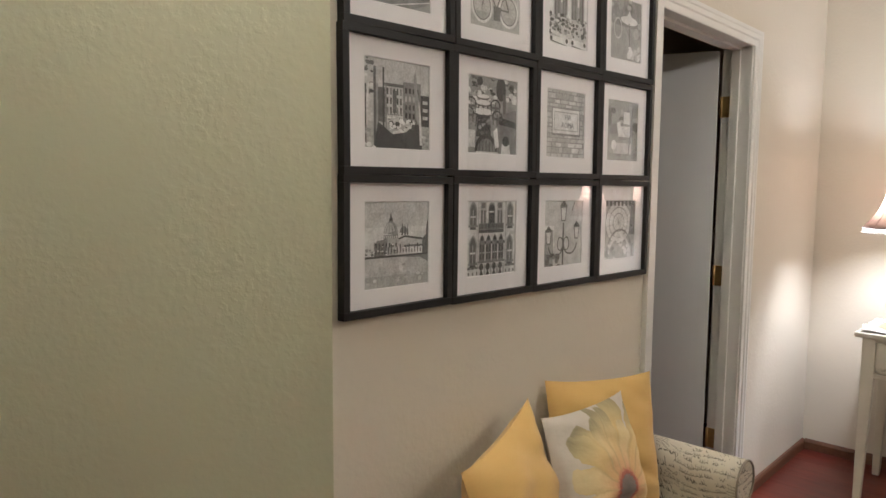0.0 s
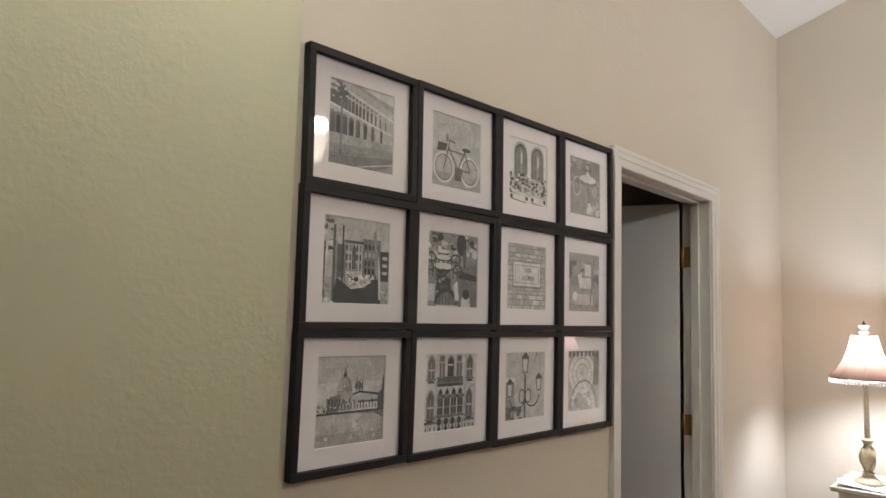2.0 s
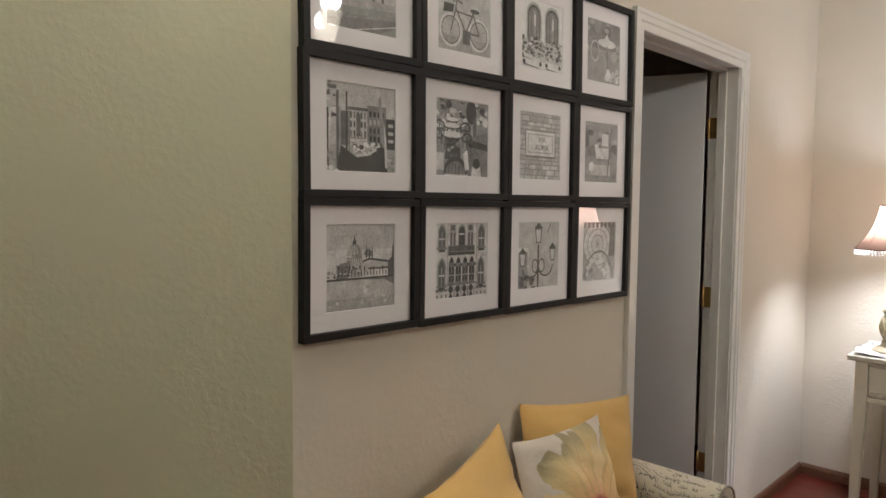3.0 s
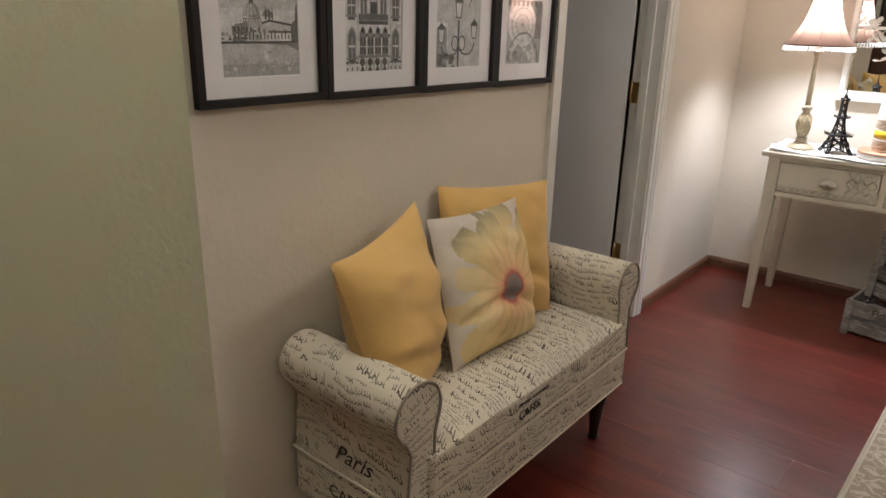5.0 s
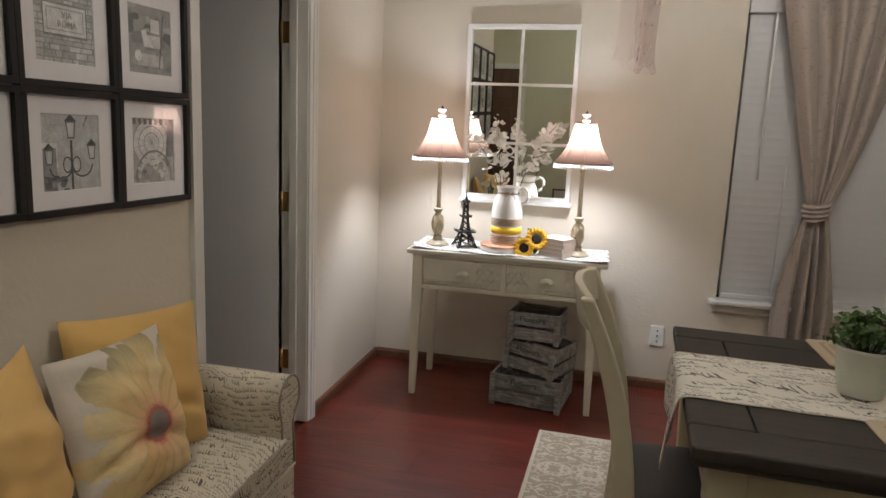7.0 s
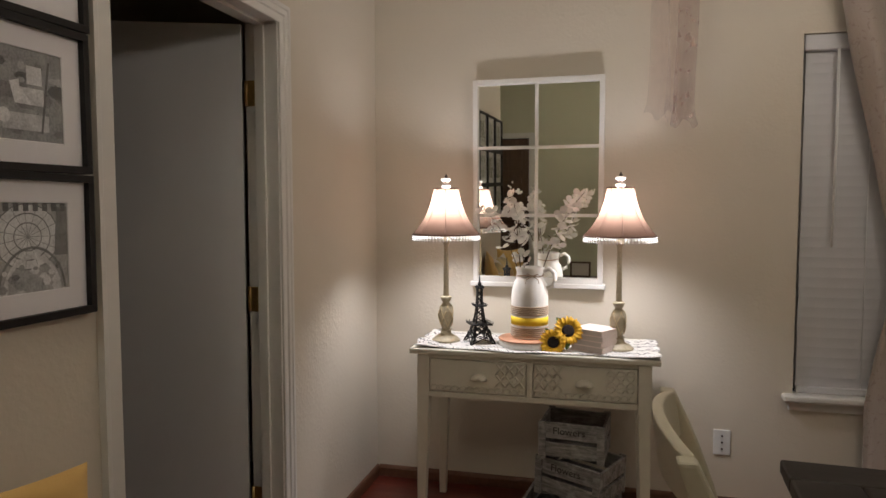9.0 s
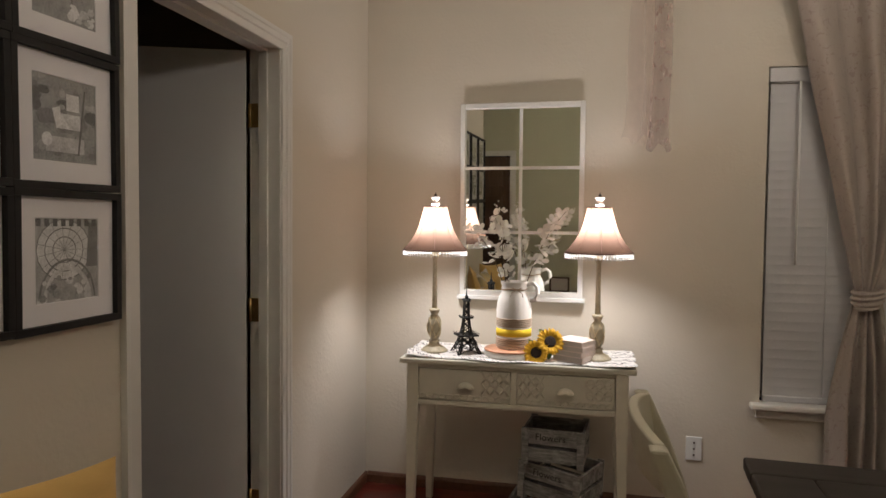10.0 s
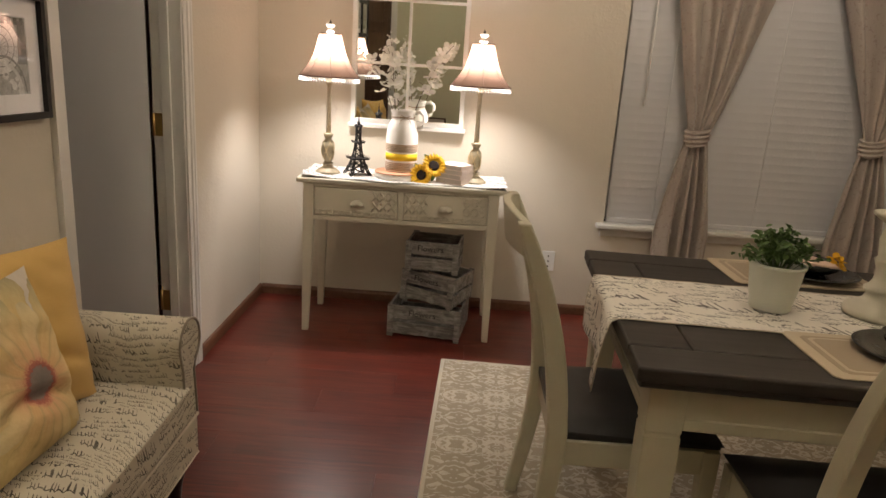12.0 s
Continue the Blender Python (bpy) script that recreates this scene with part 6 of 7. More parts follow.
def wire_tower(place):
    ob = thing("tower_figurine", "black wire tower figurine standing on the console", "figurine", place)

    def half(z):
        return 0.0095 + 0.046 * max(0.0, 1 - z / 0.24) ** 2.8
    zs = [0.0, 0.035, 0.062, 0.085, 0.11, 0.14, 0.17, 0.2, 0.225]
    for sx, sy in ((1, 1), (1, -1), (-1, -1), (-1, 1)):
        bm = bmesh.new()
        for o in (0.0, 0.011):
            pts = [((half(z) - o * max(0, 1 - z / 0.13)) * sx, (half(z) - o * 0.3) * sy, z) for z in [0.25 * i / 14 for i in range(15)]]
            tube(bm, pts, 0.0036, 5)
        part("leg", bm, IRON, ob)
    for side in range(4):
        m = Matrix.Rotation(math.pi / 2 * side, 4, "Z")
        bm = bmesh.new()
        for z0, z1 in zip(zs, zs[1:]):
            a, b = half(z0), half(z1)
            tube(bm, [m @ Vector((a, -a, z0)), m @ Vector((b, b, z1))], 0.0021, 4)
            tube(bm, [m @ Vector((a, a, z0)), m @ Vector((b, -b, z1))], 0.0021, 4)
        a = half(0.02)
        tube(bm, [m @ Vector((a * 0.98, a * 0.75 * math.cos(t), 0.012 + 0.04 * math.sin(t))) for t in [math.pi * i / 10 for i in range(11)]], 0.003, 4)
        for k in range(3):
            y = (k - 1) * 0.02
            tube(bm, [m @ Vector((half(0.05) + 0.002, y + 0.008 * math.cos(t), 0.05 + 0.008 * math.sin(t))) for t in [2 * math.pi * i / 8 for i in range(8)]], 0.0018, 4, None, True)
        part("lattice", bm, IRON, ob)
    for z, r, h in ((0.078, 0.047, 0.016), (0.158, 0.027, 0.012), (0.235, 0.016, 0.011)):
        bm = bmesh.new()
        soft_box(bm, -r, r, -r, r, z, z + h * 0.5, 0.002, 1)
        for sx in (-1, 1):
            for q in range(7):
                t = -r + 2 * r * q / 6
                box(bm, sx * r - 0.001, sx * r + 0.001, t - 0.001, t + 0.001, z + h * 0.5, z + h)
                box(bm, t - 0.001, t + 0.001, sx * r - 0.001, sx * r + 0.001, z + h * 0.5, z + h)
        part("platform", bm, IRON, ob)
    bm = bmesh.new()
    lathe(bm, [(0.008, 0.245), (0.009, 0.258), (0.004, 0.264), (0.003, 0.28), (0.0012, 0.305)], seg=8)
    part("spire", bm, IRON, ob)
    return ob


wire_tower(pose(0.604, -0.37, CT + 0.006, 0, 0, 28))

riser = thing("wooden_riser", "round riser with a terracotta top and white sides", "riser")
bm = bmesh.new()
lathe(bm, [(0.114, 0.0), (0.118, 0.004), (0.118, 0.024), (0.116, 0.027)], seg=40)
part("side_band", bm, CERAMIC, riser)
bm = bmesh.new()
lathe(bm, [(0.119, 0.027), (0.121, 0.03), (0.118, 0.034), (0.02, 0.034)], seg=40)
part("top_disc", bm, TERRACOTTA, riser, "terracotta coloured top")
riser.matrix_basis = pose(0.813, -0.385, CT + 0.006)

VX, VY, VZ = 0.822, -0.37, CT + 0.0402
jug = thing("jug_vase", "white ceramic jug with tan and yellow bands", "vase", pose(VX, VY, VZ))
bm = bmesh.new()
outer = [(0.074, 0.0), (0.078, 0.006), (0.0785, 0.12), (0.0785, 0.17), (0.075, 0.205), (0.066, 0.235), (0.057, 0.25), (0.0545, 0.262), (0.056, 0.28), (0.061, 0.294), (0.0615, 0.3)]
inner = [(0.056, 0.3), (0.05, 0.28), (0.05, 0.255), (0.066, 0.2), (0.066, 0.02)]
lathe(bm, outer + inner, seg=36, ribs=lambda a, z: 1 + 0.004 * math.sin(3 * a + 40 * z))
part("body", bm, CERAMIC, jug)
for z0, z1, m_, lab in ((0.008, 0.05, TAN_BAND, "tan jute band"), (0.058, 0.092, YELLOW_BAND, "yellow painted band"), (0.1, 0.138, TAN_BAND, "tan jute band")):
    bm = bmesh.new()
    nr = 5 if m_ is TAN_BAND else 1
    for k in range(nr):
        za, zb_ = z0 + (z1 - z0) * k / nr, z0 + (z1 - z0) * (k + 1) / nr
        bul = 0.0018 if nr > 2 else 0.0004
        lathe(bm, [(0.0788, za), (0.0793 + bul, (za + zb_) / 2), (0.0788, zb_)], seg=36)
    part("band", bm, m_, jug, lab, uv=True)
bm = bmesh.new()
tube(bm, [(0.058, -0.004, 0.285), (0.085, -0.012, 0.294), (0.104, -0.016, 0.278), (0.107, -0.016, 0.25), (0.095, -0.012, 0.222), (0.072, -0.006, 0.212)], 0.0095, 10)
part("handle", bm, CERAMIC, jug)
bm = bmesh.new()
tube(bm, [(0.0575 * math.cos(a), 0.0575 * math.sin(a), 0.266 + 0.002 * math.sin(3 * a)) for a in [2 * math.pi * i / 28 for i in range(28)]], 0.0028, 5, None, True)
for s in (-1, 1):
    tube(bm, [(0.018, -0.058, 0.266), (0.018 + s * 0.024, -0.066, 0.252), (0.018 + s * 0.028, -0.07, 0.236)], 0.002, 5)
    tube(bm, [(0.018, -0.058, 0.266), (0.018 + s * 0.022, -0.064, 0.276), (0.018 + s * 0.03, -0.062, 0.264), (0.018, -0.059, 0.265)], 0.002, 5)
part("twine_bow", bm, TAN_BAND, jug, "jute twine bow", uv=True)

sprays = thing("blossom_branches", "white artificial blossom branches in the jug", "flowers", pose(VX, VY, VZ))
rnd = random.Random(21)


def blossom(bm, place, size, r):
    """Five cupped petals."""
    turn = Euler((r.uniform(-1.0, 1.0), r.uniform(-1.0, 1.0), r.uniform(0, 6.3))).to_matrix()
    for k in range(4):
        a = 2 * math.pi * (k + r.uniform(-0.15, 0.15)) / 4
        pts = []
        for u, w in ((0.05, 0.0), (0.35, 0.36), (0.7, 0.5), (1.0, 0.34), (1.1, 0.0), (1.0, -0.34), (0.7, -0.5), (0.35, -0.36)):
            x, y, z = u * size, w * size, 0.28 * size * u * u
            v = Vector((x * math.cos(a) - y * math.sin(a), x * math.sin(a) + y * math.cos(a), z))
            pts.append(bm.verts.new(Vector(place) + turn @ v))
        bm.faces.new(pts).smooth = True


for bi, (tip, bend, count) in enumerate((((-0.075, -0.02, 0.63), (-0.05, 0.45), 14), ((-0.215, -0.01, 0.56), (-0.03, 0.4), 13), ((0.225, -0.03, 0.615), (0.05, 0.42), 17), ((-0.05, 0.0, 0.47), (-0.03, 0.36), 6))):
    p0, p1, p2 = Vector((0.01 * (bi - 2), 0, 0.02)), Vector((bend[0], 0.0, bend[1])), Vector(tip)
    pts = [(1 - t) ** 2 * p0 + 2 * t * (1 - t) * p1 + t * t * p2 for t in [i / 14 for i in range(15)]]
    bm = bmesh.new()
    tube(bm, pts, 0.0028, 5, 0.001)
    for i in range(8, 14, 3):
        q = pts[i] + Vector((rnd.uniform(-0.04, 0.04), rnd.uniform(-0.02, 0.02), rnd.uniform(0.0, 0.03)))
        tube(bm, [pts[i], (pts[i] + q) / 2 + Vector((0, 0, 0.006)), q], 0.0013, 4)
    stem = part("branch", bm, TWIG, sprays)
    for i in range(count):
        t = 0.56 + 0.44 * (i + rnd.random()) / count
        c = pts[min(14, int(t * 14))] + Vector((rnd.uniform(-0.028, 0.028), rnd.uniform(-0.028, 0.028), rnd.uniform(-0.024, 0.024)))
        bm = bmesh.new()
        blossom(bm, c, rnd.uniform(0.025, 0.036) * (0.6 if t > 0.95 else 1), rnd)
        part("blossom", bm, PETAL_W, stem)
    for i in range(4):
        c = pts[14] + Vector((rnd.uniform(-0.02, 0.02), rnd.uniform(-0.01, 0.01), rnd.uniform(-0.005, 0.03)))
        bm = bmesh.new()
        b2 = bmesh.new()
        bmesh.ops.create_icosphere(b2, subdivisions=1, radius=0.0045)
        merge(bm, b2, Matrix.Translation(c))
        part("bud", bm, PETAL_W, stem, smooth=True)


def sunflower(place, size, label):
    ob = thing("sunflower", label, "flower", place, "sunflowers on the console")
    bm = bmesh.new()
    lathe(bm, [(0.44 * size, -0.012), (0.46 * size, 0.0), (0.4 * size, 0.008), (0.2 * size, 0.004), (0.001, 0.006)], seg=20)
    part("heart", bm, SEEDS, ob, "dark brown seed heart")
    r = random.Random(int(size * 1e4))
    for layer, n in ((0, 17), (1, 17)):
        for k in range(n):
            a = 2 * math.pi * (k + 0.5 * layer + r.uniform(-0.2, 0.2)) / n
            bm = bmesh.new()
            l = size * r.uniform(0.95, 1.15)
            lift = 0.006 + 0.006 * layer + r.uniform(-0.004, 0.006)
            m = Matrix.Rotation(a, 4, "Z")
            rows_ = [(0.36 * size, 0.06 * size, 0.0), (0.7 * size, 0.13 * size, lift), (0.92 * size, 0.09 * size, lift * 0.8), (l, 0.005 * size, lift * 0.3)]
            prev = None
            for x, w, z in rows_:
                cur = [bm.verts.new(m @ Vector((x, s * w, z - 0.003 * (s == 0)))) for s in (-1, 0, 1)]
                if prev:
                    bm.faces.new((prev[0], prev[1], cur[1], cur[0])).smooth = True
                    bm.faces.new((prev[1], prev[2], cur[2], cur[1])).smooth = True
                prev = cur
            part("petal", bm, PETAL_Y, ob)
    for k in range(3):
        bm = bmesh.new()
        a = 2.2 + k * 1.2
        m = Matrix.Rotation(a, 4, "Z")
        sheet(bm, 6, 2, lambda u, v: m @ Vector((0.5 * size + 0.8 * size * u, (v - 0.5) * 0.5 * size * math.sin(math.pi * (0.08 + 0.9 * u)), -0.012 - 0.01 * u + 0.008 * abs(v - 0.5))))
        part("leaf", bm, LEAF, ob)
    return ob


sunflower(pose(0.932, -0.475, CT + 0.042, 72, 0, -8), 0.055, "yellow sunflower head with a dark heart lying on the console")
sunflower(pose(0.99, -0.455, CT + 0.088, 66, 0, 12), 0.058, "yellow sunflower head propped against the books")

bz = CT + 0.006
for k, (w, d, h, turn) in enumerate(((0.146, 0.140, 0.024, 1), (0.142, 0.138, 0.022, -1), (0.145, 0.140, 0.022, 2), (0.143, 0.139, 0.023, 0))):
    ob = thing("book", "pale bound book in a stack on the console", "book", pose(1.098, -0.402, bz, 0, 0, -30 + turn), "stacked books")
    part("page_block", boxes((-w / 2 + 0.002, w / 2 - 0.003, -d / 2 + 0.002, d / 2 - 0.003, 0.0025, h - 0.0025)), PAPER, ob)
    part("cover", boxes((-w / 2, w / 2, -d / 2, d / 2, 0, 0.0024), (-w / 2, w / 2, -d / 2, d / 2, h - 0.0024, h - 0.0001), (w / 2 - 0.003, w / 2, -d / 2, d / 2, 0.0024, h - 0.0024)), BOOK_COVER, ob, "pale cover", bevel=0.0008)
    bz += h

# ---- crates under the console ----


def crate(w, d, h, place, label):
    ob = thing("wooden_crate", label, "crate", place, "stacked crates")
    t = 0.011

    def board(x0, x1, z0, z1, front, y, wavy):
        bm = bmesh.new()
        n = 20
        pts = [(x0, z1), (x0, z0)] if not wavy else [(x0, z1)]
        if wavy:
            for i in range(n + 1):
                u = i / n
                pts.append((x0 + (x1 - x0) * u, z0 + 0.005 * abs(math.sin(u * 5 * math.pi)) - 0.002))
        else:
            pts.append((x1, z0))
        pts.append((x1, z1))
        if front:
            extrude(bm, pts, 1, y, y + t)
        else:
            extrude(bm, pts, 0, y, y + t)
        return bm
    for sy, y in ((-1, -d / 2), (1, d / 2 - t)):
        part("slat", board(-w / 2, w / 2, 0.012, h * 0.45, True, y, True), CRATE, ob)
        part("slat", board(-w / 2, w / 2, h * 0.56, h - 0.004, True, y, False), CRATE, ob)
    for x in (-w / 2 - t, w / 2):
        part("slat", board(-d / 2 + 0.001, d / 2 - 0.001, 0.012, h * 0.45, False, x, True), CRATE, ob)
        part("slat", board(-d / 2 + 0.001, d / 2 - 0.001, h * 0.56, h - 0.008, False, x, False), CRATE, ob)
    for sx in (-1, 1):
        for sy in (-1, 1):
            x = sx * (w / 2 + t + 0.001)
            y = sy * (d / 2 + 0.001)
            part("corner_post", boxes((min(x, x - sx * 0.03), max(x, x - sx * 0.03), min(y, y + sy * 0.011), max(y, y + sy * 0.011), 0, h)), CRATE, ob, bevel=0.0015)
    part("bottom", boxes((-w / 2 + 0.002, w / 2 - 0.002, -d / 2 + t, d / 2 - t, 0.012, 0.022)), CRATE, ob)
    up = Matrix(((1, 0, 0, 0), (0, 0, -1, -d / 2 - 0.0012), (0, 1, 0, 0), (0, 0, 0, 1)))
    words("Flowers", h * 0.26, INK, Matrix.Translation((-0.01, 0, h * 0.68)) @ up, ob)
    return ob


crate(0.35, 0.32, 0.168, pose(1.010, -0.372, 0, 0, 0, -8), "weathered grey slatted wooden crate on the floor")
crate(0.27, 0.24, 0.165, pose(1.040, -0.370, 0.169, 0, 2.5, -24), "weathered grey slatted crate turned askew on another")
crate(0.245, 0.21, 0.16, pose(1.020, -0.378, 0.34, 0, 0, -6), "small weathered grey slatted crate on top")

# ---- wall things ----
outlet = thing("wall_plate", "white plastic wall plate with sockets", "wall plate")
bm = bmesh.new()
soft_box(bm, 1.622, 1.696, -0.0065, 0.001, 0.254, 0.37, 0.003)
part("plate", bm, PLATE, outlet)
for z in (0.342, 0.312, 0.282):
    bm = bmesh.new()
    lathe(bm, [(0.0045, -0.001), (0.0045, 0.003), (0.003, 0.0035)], seg=12, m=Matrix.Translation((1.659, -0.0065, z)) @ Matrix.Rotation(math.pi / 2, 4, "X"))
    part("socket", bm, NICKEL, outlet)

tulle = thing("tulle_swag", "sheer pink tulle hanging in folds on the wall", "wall hanging")
rnd = random.Random(31)
for k, (xt, wt, xb_, wb, zl, ph) in enumerate(((1.362, 0.050, 1.350, 0.105, 1.790, 0.3), (1.405, 0.040, 1.408, 0.050, 1.778, 1.9), (1.474, 0.080, 1.460, 0.092, 1.750, 3.1))):
    bm = bmesh.new()

    def drape(u, v):
        flare = 1 + 0.25 * max(0.0, v - 0.93) / 0.07
        w = (wt + (wb - wt) * v) * flare
        ruffle = max(0.0, (v - 0.9) / 0.1)
        z = 2.78 + (zl - 2.78) * v + 0.02 * ruffle * math.sin(9 * u + ph)
        x = xt + (xb_ - xt) * v + (u - 0.5) * w + 0.004 * math.sin(9 * v + ph)
        y = -0.032 - 0.012 * k - (0.010 + 0.012 * ruffle) * math.sin(u * (15 + 8 * ruffle) + ph + v) - 0.01 * ruffle
        return x, y, z
    sheet(bm, 30, 46, drape)
    part("tulle_fold", bm, PINK if k < 2 else MAUVE, tulle)
bm = bmesh.new()
tube(bm, [(1.42, 0.0, 2.79), (1.42, -0.06, 2.79), (1.42, -0.07, 2.80)], 0.005, 8)
part("hook", bm, NICKEL, tulle)

# ---- on the dining table ----
run = thing("table_runner", "cream table runner printed with dark script, hanging over the table end", "table runner", TABLE_TURN)
ry0, ry1 = -2.15, -1.775


def runner(u, v):
    y = ry0 + (ry1 - ry0) * v
    s = u * 1.66 - 0.20
    if s >= 0:
        return TXL + s, y, TZ + 0.003 + 0.0008 * math.sin(40 * s + 9 * v)
    d = -s
    arc = min(d, 0.012)
    slant = 0.95 + 0.1 * (1 - v) ** 3 - 0.1 * v
    wav = 0.012 * math.sin(7 * v + 1) * min(1, d / 0.1)
    return TXL - 0.006 - 0.6 * arc - wav * 1.0 - 0.02 * min(1, d / 0.2) * (1 - v), y, TZ + 0.003 - max(0, d - 0.004) * slant


TXL = 1.531
bm = bmesh.new()
sheet(bm, 90, 16, runner)
rc = part("cloth", bm, RUNNER_CLOTH, run, uv=True)
rc.modifiers.new("thick", "SOLIDIFY").thickness = 0.002
bm = bmesh.new()
tube(bm, [runner(i / 60, 0.0) for i in range(61)], 0.0018, 4)
tube(bm, [runner(i / 60, 1.0) for i in range(61)], 0.0018, 4)
part("hem", bm, PIPING_PALE, run)

plant = thing("potted_plant", "small leafy green plant in a pale ribbed pot", "plant", pose(1.975, -1.985, TZ + 0.005))
bm = bmesh.new()
lathe(bm, [(0.05, 0.0), (0.053, 0.004), (0.056, 0.03), (0.0575, 0.033), (0.058, 0.038), (0.0595, 0.041), (0.069, 0.118), (0.0725, 0.12), (0.073, 0.128), (0.068, 0.129), (0.064, 0.1), (0.05, 0.02)], seg=36)
part("pot", bm, POT, plant, "pale sage ribbed metal pot")
rnd = random.Random(41)
soil = bmesh.new()
lathe(soil, [(0.066, 0.104), (0.02, 0.11), (0.001, 0.11)], seg=20)
part("soil", soil, TWIG, plant)
for i in range(46):
    a, lean = rnd.uniform(0, 6.28), rnd.uniform(0.05, 1.0)
    tip = Vector((math.cos(a) * 0.118 * lean, math.sin(a) * 0.118 * lean, 0.135 + 0.075 * (1 - lean ** 2) + rnd.uniform(-0.015, 0.02)))
    root = Vector((math.cos(a) * 0.03 * lean, math.sin(a) * 0.03 * lean, 0.105))
    bm = bmesh.new()
    tube(bm, [root, (root + tip) / 2 + Vector((0, 0, 0.015)), tip], 0.001, 4)
    sp = part("sprig", bm, LEAF, plant)
    for j in range(11):
        t = 0.35 + 0.65 * j / 10
        c = root.lerp(tip, t) + Vector((rnd.uniform(-0.012, 0.012), rnd.uniform(-0.012, 0.012), 0.012 * math.sin(math.pi * t)))
        m = Matrix.Translation(c) @ Euler((rnd.uniform(-0.9, 0.9), rnd.uniform(-0.9, 0.9), rnd.uniform(0, 6.3))).to_matrix().to_4x4()
        s = rnd.uniform(0.009, 0.0155)
        if j == 0:
            lb = bmesh.new()
        vs = [lb.verts.new(m @ Vector(p)) for p in ((0, 0, 0), (s * 0.4, s * 0.5, 0.002), (s * 1.05, s * 0.45, 0.001), (s * 1.4, 0, -0.002), (s * 1.05, -s * 0.45, 0.001), (s * 0.4, -s * 0.5, 0.002), (s * 0.7, 0, -0.002))]
        for q in range(6):
            lb.faces.new((vs[6], vs[q], vs[(q + 1) % 6]))
    part("leaves", lb, LEAF, sp)
for k in range(2):
    bm = bmesh.new()
    for q in range(3):
        blossom(bm, (0.135 + 0.022 * k + rnd.uniform(-0.01, 0.01), -0.03 + 0.02 * k, 0.15 - 0.012 * k + rnd.uniform(-0.008, 0.008)), 0.018, rnd)
    part("yellow_flower", bm, PETAL_Y, plant, "small yellow flower")

cand = thing("candle_holder", "turned cream wooden candle holder on the table", "candle holder", pose(2.26, -1.99, TZ + 0.005))
bm = bmesh.new()
lathe(bm, [(0.082, 0.0), (0.084, 0.012), (0.078, 0.024), (0.06, 0.032), (0.042, 0.045), (0.034, 0.062), (0.042, 0.07), (0.044, 0.078), (0.034, 0.086), (0.026, 0.1), (0.024, 0.13), (0.032, 0.15), (0.034, 0.156), (0.026, 0.164), (0.03, 0.19), (0.032, 0.21), (0.026, 0.235), (0.024, 0.25), (0.05, 0.268), (0.058, 0.274), (0.058, 0.282), (0.05, 0.284)], seg=32)
part("stand", bm, CREAM, cand)


def place_setting(y0, y1, dish, shift):
    mat_ = thing("placemat", "tan woven placemat with a pale border", "placemat", None, "placemats")
    x0, x1 = 1.925 + shift, 2.385 + shift
    z = TZ + 0.0045
    c = 0.014
    oct_ = [(x0 + c, y0), (x1 - c, y0), (x1, y0 + c), (x1, y1 - c), (x1 - c, y1), (x0 + c, y1), (x0, y1 - c), (x0, y0 + c)]
    cx, cy = (x0 + x1) / 2, (y0 + y1) / 2
    bm = bmesh.new()
    extrude(bm, oct_, 2, z - 0.003, z)
    part("weave", bm, MAT_EDGE, mat_, uv=True)
    for sc, m_, dz in ((0.86, MAT_WOVEN, 0.0008), (0.80, MAT_EDGE, 0.0012), (0.76, MAT_WOVEN, 0.0016)):
        bm = bmesh.new()
        extrude(bm, [(cx + (x - cx) * sc, cy + (y - cy) * (1 - (1 - sc) * 1.35)) for x, y in oct_], 2, z, z + dz)
        part("band", bm, m_, mat_, uv=True)
    pl = thing("dinner_plate", "black stoneware plate on a placemat", "plate", pose(*dish, z + 0.002), "plates")
    bm = bmesh.new()
    lathe(bm, [(0.07, 0.0), (0.075, 0.003), (0.1, 0.008), (0.131, 0.016), (0.133, 0.018), (0.128, 0.019), (0.095, 0.011), (0.07, 0.007), (0.002, 0.007)], seg=40)
    part("plate_body", bm, DISH, pl)
    bm = bmesh.new()
    lathe(bm, [(0.03, 0.008), (0.04, 0.012), (0.068, 0.03), (0.078, 0.05), (0.075, 0.05), (0.06, 0.03), (0.03, 0.014), (0.002, 0.013)], seg=32)
    part("bowl", bm, DISH, pl)


place_setting(-2.425, -2.16, (2.18, -2.285), 0.0)
place_setting(-1.76, -1.48, (2.27, -1.63), 0.05)
nap = thing("folded_napkin", "folded printed napkin lying on the far plate", "napkin")
bm = bmesh.new()
sheet(bm, 12, 8, lambda u, v: (2.19 + 0.12 * u, -1.71 + 0.09 * v + 0.012 * math.sin(4 * u), TZ + 0.062 + 0.006 * math.sin(8 * u) * math.sin(5 * v)))
part("cloth", bm, NAPKIN, nap, uv=True).modifiers.new("thick", "SOLIDIFY").thickness = 0.008

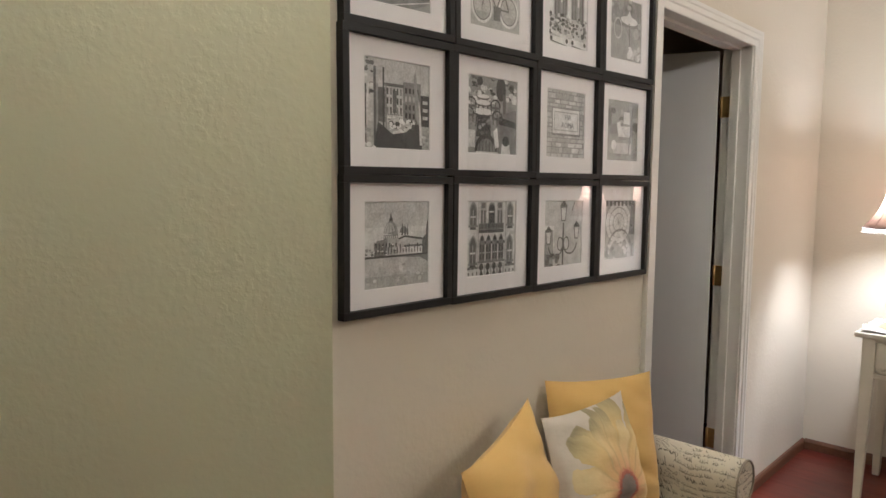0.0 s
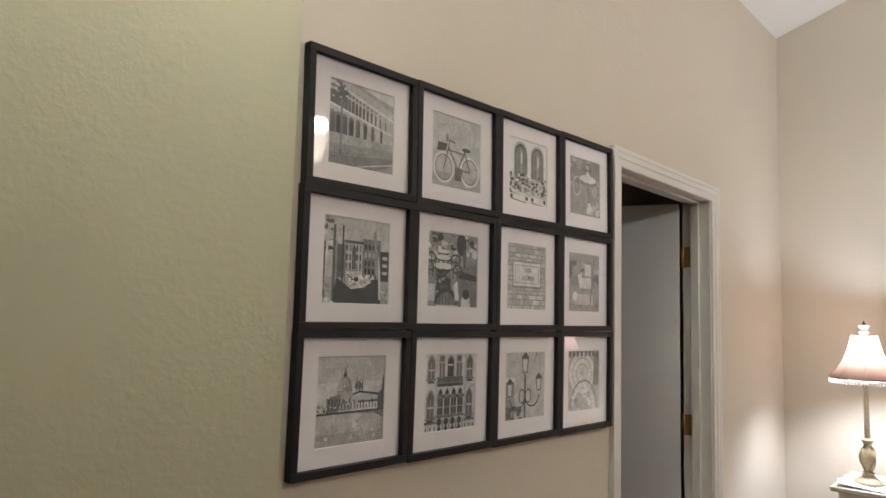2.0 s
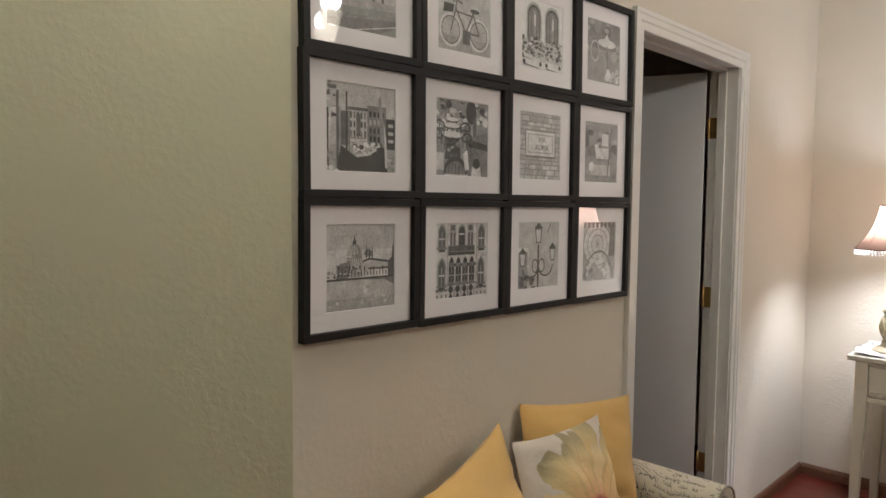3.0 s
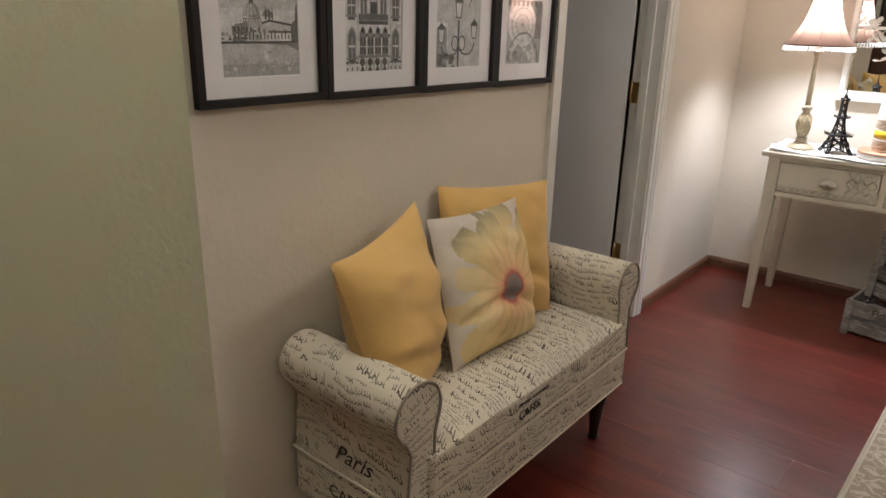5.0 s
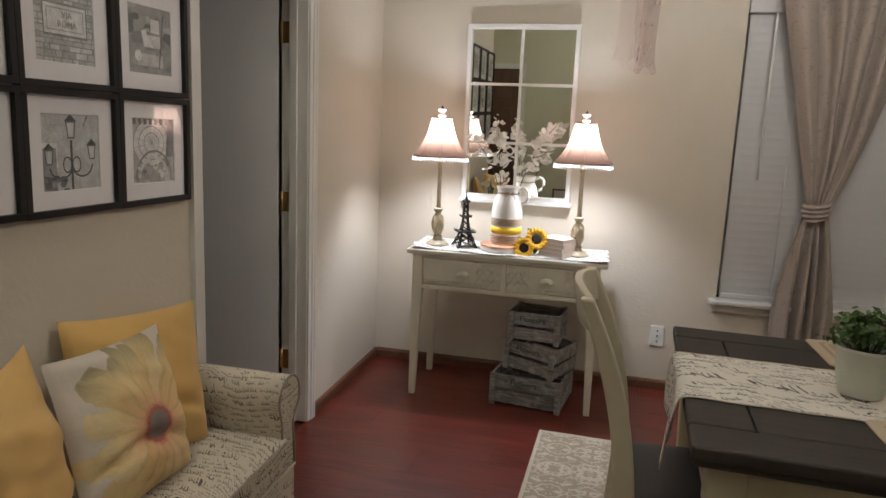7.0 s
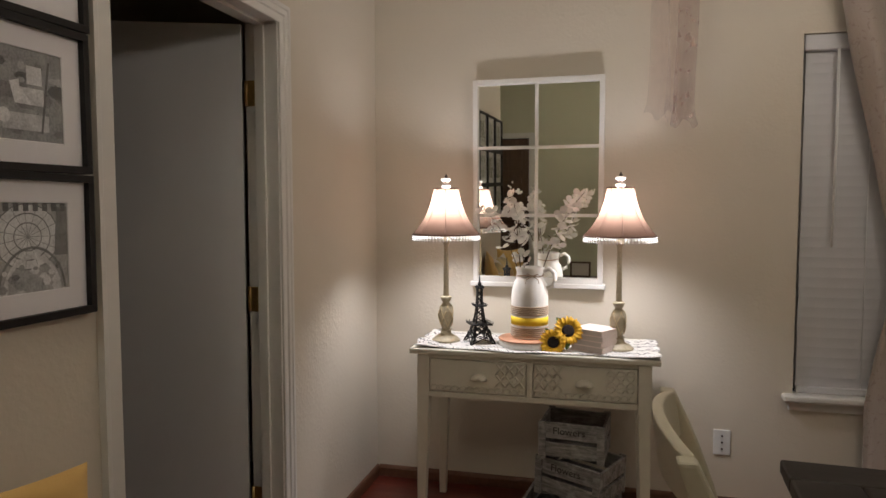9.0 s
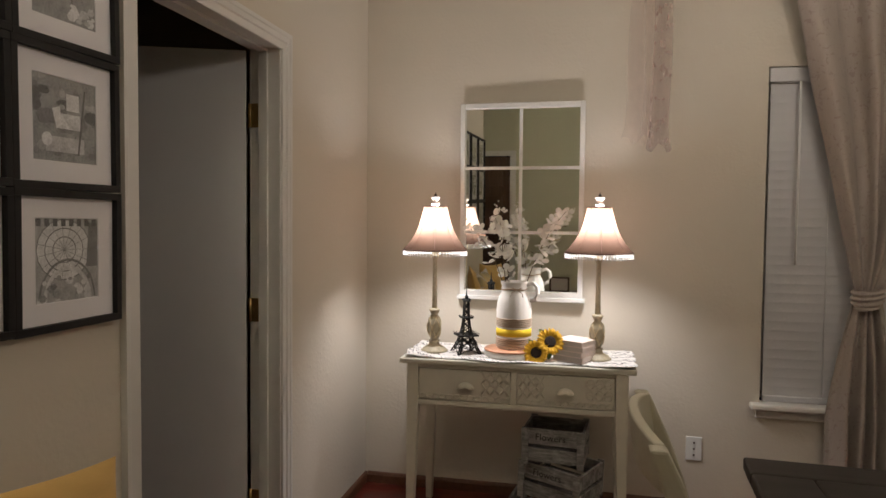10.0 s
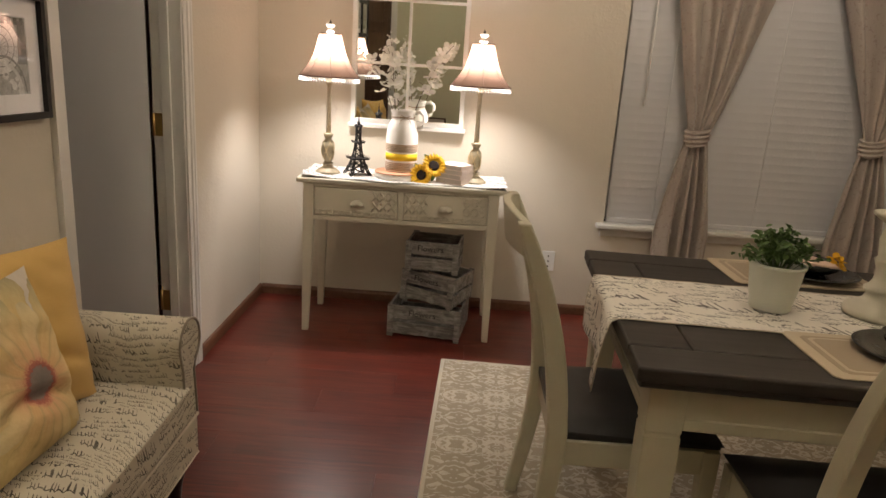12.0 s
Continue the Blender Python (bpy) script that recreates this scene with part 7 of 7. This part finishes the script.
# ---- lamps overhead ----
ch = thing("chandelier", "bronze chandelier with frosted bell shades over the table", "chandelier")
top = H0 + SLOPE * CHAND[0]
bm = bmesh.new()
tube(bm, [(CHAND[0], CHAND[1], top), (CHAND[0], CHAND[1], CHAND[2] - 0.12)], 0.007, 8)
part("rod", bm, NICKEL, ch)
bm = bmesh.new()
lathe(bm, [(0.06, top - 0.03), (0.065, top - 0.012), (0.02, top + 0.03)], CHAND[0], CHAND[1], 20)
part("canopy", bm, NICKEL, ch)
bm = bmesh.new()
lathe(bm, [(0.004, CHAND[2] - 0.15), (0.02, CHAND[2] - 0.13), (0.03, CHAND[2] - 0.1), (0.012, CHAND[2] - 0.05), (0.018, CHAND[2]), (0.01, CHAND[2] + 0.05)], CHAND[0], CHAND[1], 16)
part("hub", bm, NICKEL, ch)
for ax, ay in CHAND_ARMS:
    dx, dy = ax - CHAND[0], ay - CHAND[1]
    bm = bmesh.new()
    tube(bm, [(CHAND[0] + dx * t, CHAND[1] + dy * t, CHAND[2] - 0.1 - 0.06 * math.sin(math.pi * t) + 0.075 * t ** 4) for t in [i / 12 for i in range(13)]], 0.006, 6)
    arm = part("arm", bm, NICKEL, ch)
    bm = bmesh.new()
    lathe(bm, [(0.02, CHAND[2] - 0.03), (0.03, CHAND[2] - 0.015), (0.036, CHAND[2] + 0.02), (0.05, CHAND[2] + 0.08), (0.066, CHAND[2] + 0.12)], ax, ay, 24)
    bmesh.ops.delete(bm, geom=[f for f in bm.faces if len(f.verts) > 4], context="FACES_ONLY")
    part("shade", bm, FROST, arm, "frosted white glass bell shade")
    bm = bmesh.new()
    lathe(bm, [(0.012, CHAND[2] - 0.03), (0.014, CHAND[2] + 0.08), (0.024, CHAND[2] + 0.15), (0.026, CHAND[2] + 0.17), (0.018, CHAND[2] + 0.19), (0.001, CHAND[2] + 0.2)], ax, ay, 14)
    part("bulb", bm, BULB, arm, "lit bulb")

# Made-up bowl fixture round the fill light; it dims what falls below.
hl = thing("ceiling_bowl_light", "unseen frosted glass bowl light added under the sloping ceiling", "ceiling light")
hx, hy, hz = BOWL_FILL
hc = H0 + SLOPE * hx
bm = bmesh.new()
lathe(bm, [(0.07, hc - 0.035), (0.072, hc - 0.02), (0.06, hc + 0.03)], hx, hy, 28)
part("canopy", bm, NICKEL, hl)
for k in range(3):
    a = 2 * math.pi * k / 3 + 0.4
    bm = bmesh.new()
    tube(bm, [(hx + 0.055 * math.cos(a), hy + 0.055 * math.sin(a), hc - 0.03), (hx + 0.187 * math.cos(a), hy + 0.187 * math.sin(a), hz + 0.05)], 0.004, 6)
    part("hanger", bm, NICKEL, hl)
bm = bmesh.new()
lathe(bm, [(0.19, hz + 0.05), (0.185, hz + 0.02), (0.165, hz - 0.03), (0.125, hz - 0.075), (0.06, hz - 0.10), (0.002, hz - 0.108)], hx, hy, 36)
bmesh.ops.delete(bm, geom=[f for f in bm.faces if len(f.verts) > 4], context="FACES_ONLY")
part("bowl", bm, ALABASTER, hl, "alabaster glass bowl of the added light")
bm = bmesh.new()
lathe(bm, [(0.002, hz - 0.13), (0.012, hz - 0.122), (0.016, hz - 0.112), (0.008, hz - 0.104)], hx, hy, 14)
part("knob", bm, NICKEL, hl)

# ---- behind the camera, seen in the mirror ----
cab = thing("low_cabinet", "low dark wooden cabinet against the sage wall", "cabinet")
part("body", boxes((0.1, 1.0, YB + 0.02, YB + 0.36, 0.06, 0.2)), BROWN_DOOR, cab, bevel=0.004)
part("top_board", boxes((0.08, 1.02, YB + 0.015, YB + 0.375, 0.2, 0.225)), BROWN_DOOR, cab, bevel=0.004)
for cx in (0.12, 0.41, 0.70):
    part("cabinet_door", boxes((cx, cx + 0.27, YB + 0.36, YB + 0.372, 0.08, 0.185)), BROWN_DOOR, cab, bevel=0.003)
for cx in (0.13, 0.92):
    for cy_ in (YB + 0.05, YB + 0.28):
        part("foot", boxes((cx, cx + 0.05, cy_, cy_ + 0.05, 0, 0.06)), BROWN_DOOR, cab)
sf_ = thing("standing_picture", "dark framed picture standing on the low cabinet", "picture", pose(0.56, YB + 0.14, 0.226, 6))
for b in ((-0.13, 0.13, 0, 0.022), (-0.13, 0.13, 0.178, 0.2), (-0.13, -0.108, 0.022, 0.178), (0.108, 0.13, 0.022, 0.178)):
    part("frame_rail", boxes((b[0], b[1], 0, 0.018, b[2], b[3])), BROWN_DOOR, sf_)
part("picture_sheet", boxes((-0.108, 0.108, 0.002, 0.008, 0.022, 0.178)), PAPER, sf_, "pale picture")

# ---- floor planks, last ----
PW, PL = 0.192, 1.285
rnd = random.Random(4)
plank_mesh = {}


def plank(x0, x1, y0):
    key = round(x1 - x0, 2)
    if key not in plank_mesh:
        bm = bmesh.new()
        w, l, c = PW - 0.0004, key - 0.0004, 0.0005
        lo = [bm.verts.new(p) for p in ((0, 0, -0.009), (l, 0, -0.009), (l, w, -0.009), (0, w, -0.009))]
        md = [bm.verts.new(p) for p in ((0, 0, -c), (l, 0, -c), (l, w, -c), (0, w, -c))]
        hi = [bm.verts.new(p) for p in ((c, c, 0), (l - c, c, 0), (l - c, w - c, 0), (c, w - c, 0))]
        for a, b in ((lo, md), (md, hi)):
            for i in range(4):
                bm.faces.new((a[i], a[(i + 1) % 4], b[(i + 1) % 4], b[i]))
        bm.faces.new(hi)
        me = bpy.data.meshes.new("plank")
        bm.to_mesh(me)
        bm.free()
        me.materials.append(FLOOR)
        plank_mesh[key] = me
    ob = new("plank", plank_mesh[key])
    ob.parent = floor
    ob.location = (x0, y0, 0)


row = 0
y = -PW
while y > YB - PW:
    start = 0.0 if y > YC - 0.1 else XH
    x = start
    first = (0.3, 0.9, 0.6, 1.2)[row % 4]
    while x < XR:
        ln = first if x == start else PL
        x1 = min(x + ln, XR)
        if x1 - x > 0.05:
            plank(x, x1, y)
        x = x1
    y -= PW
    row += 1
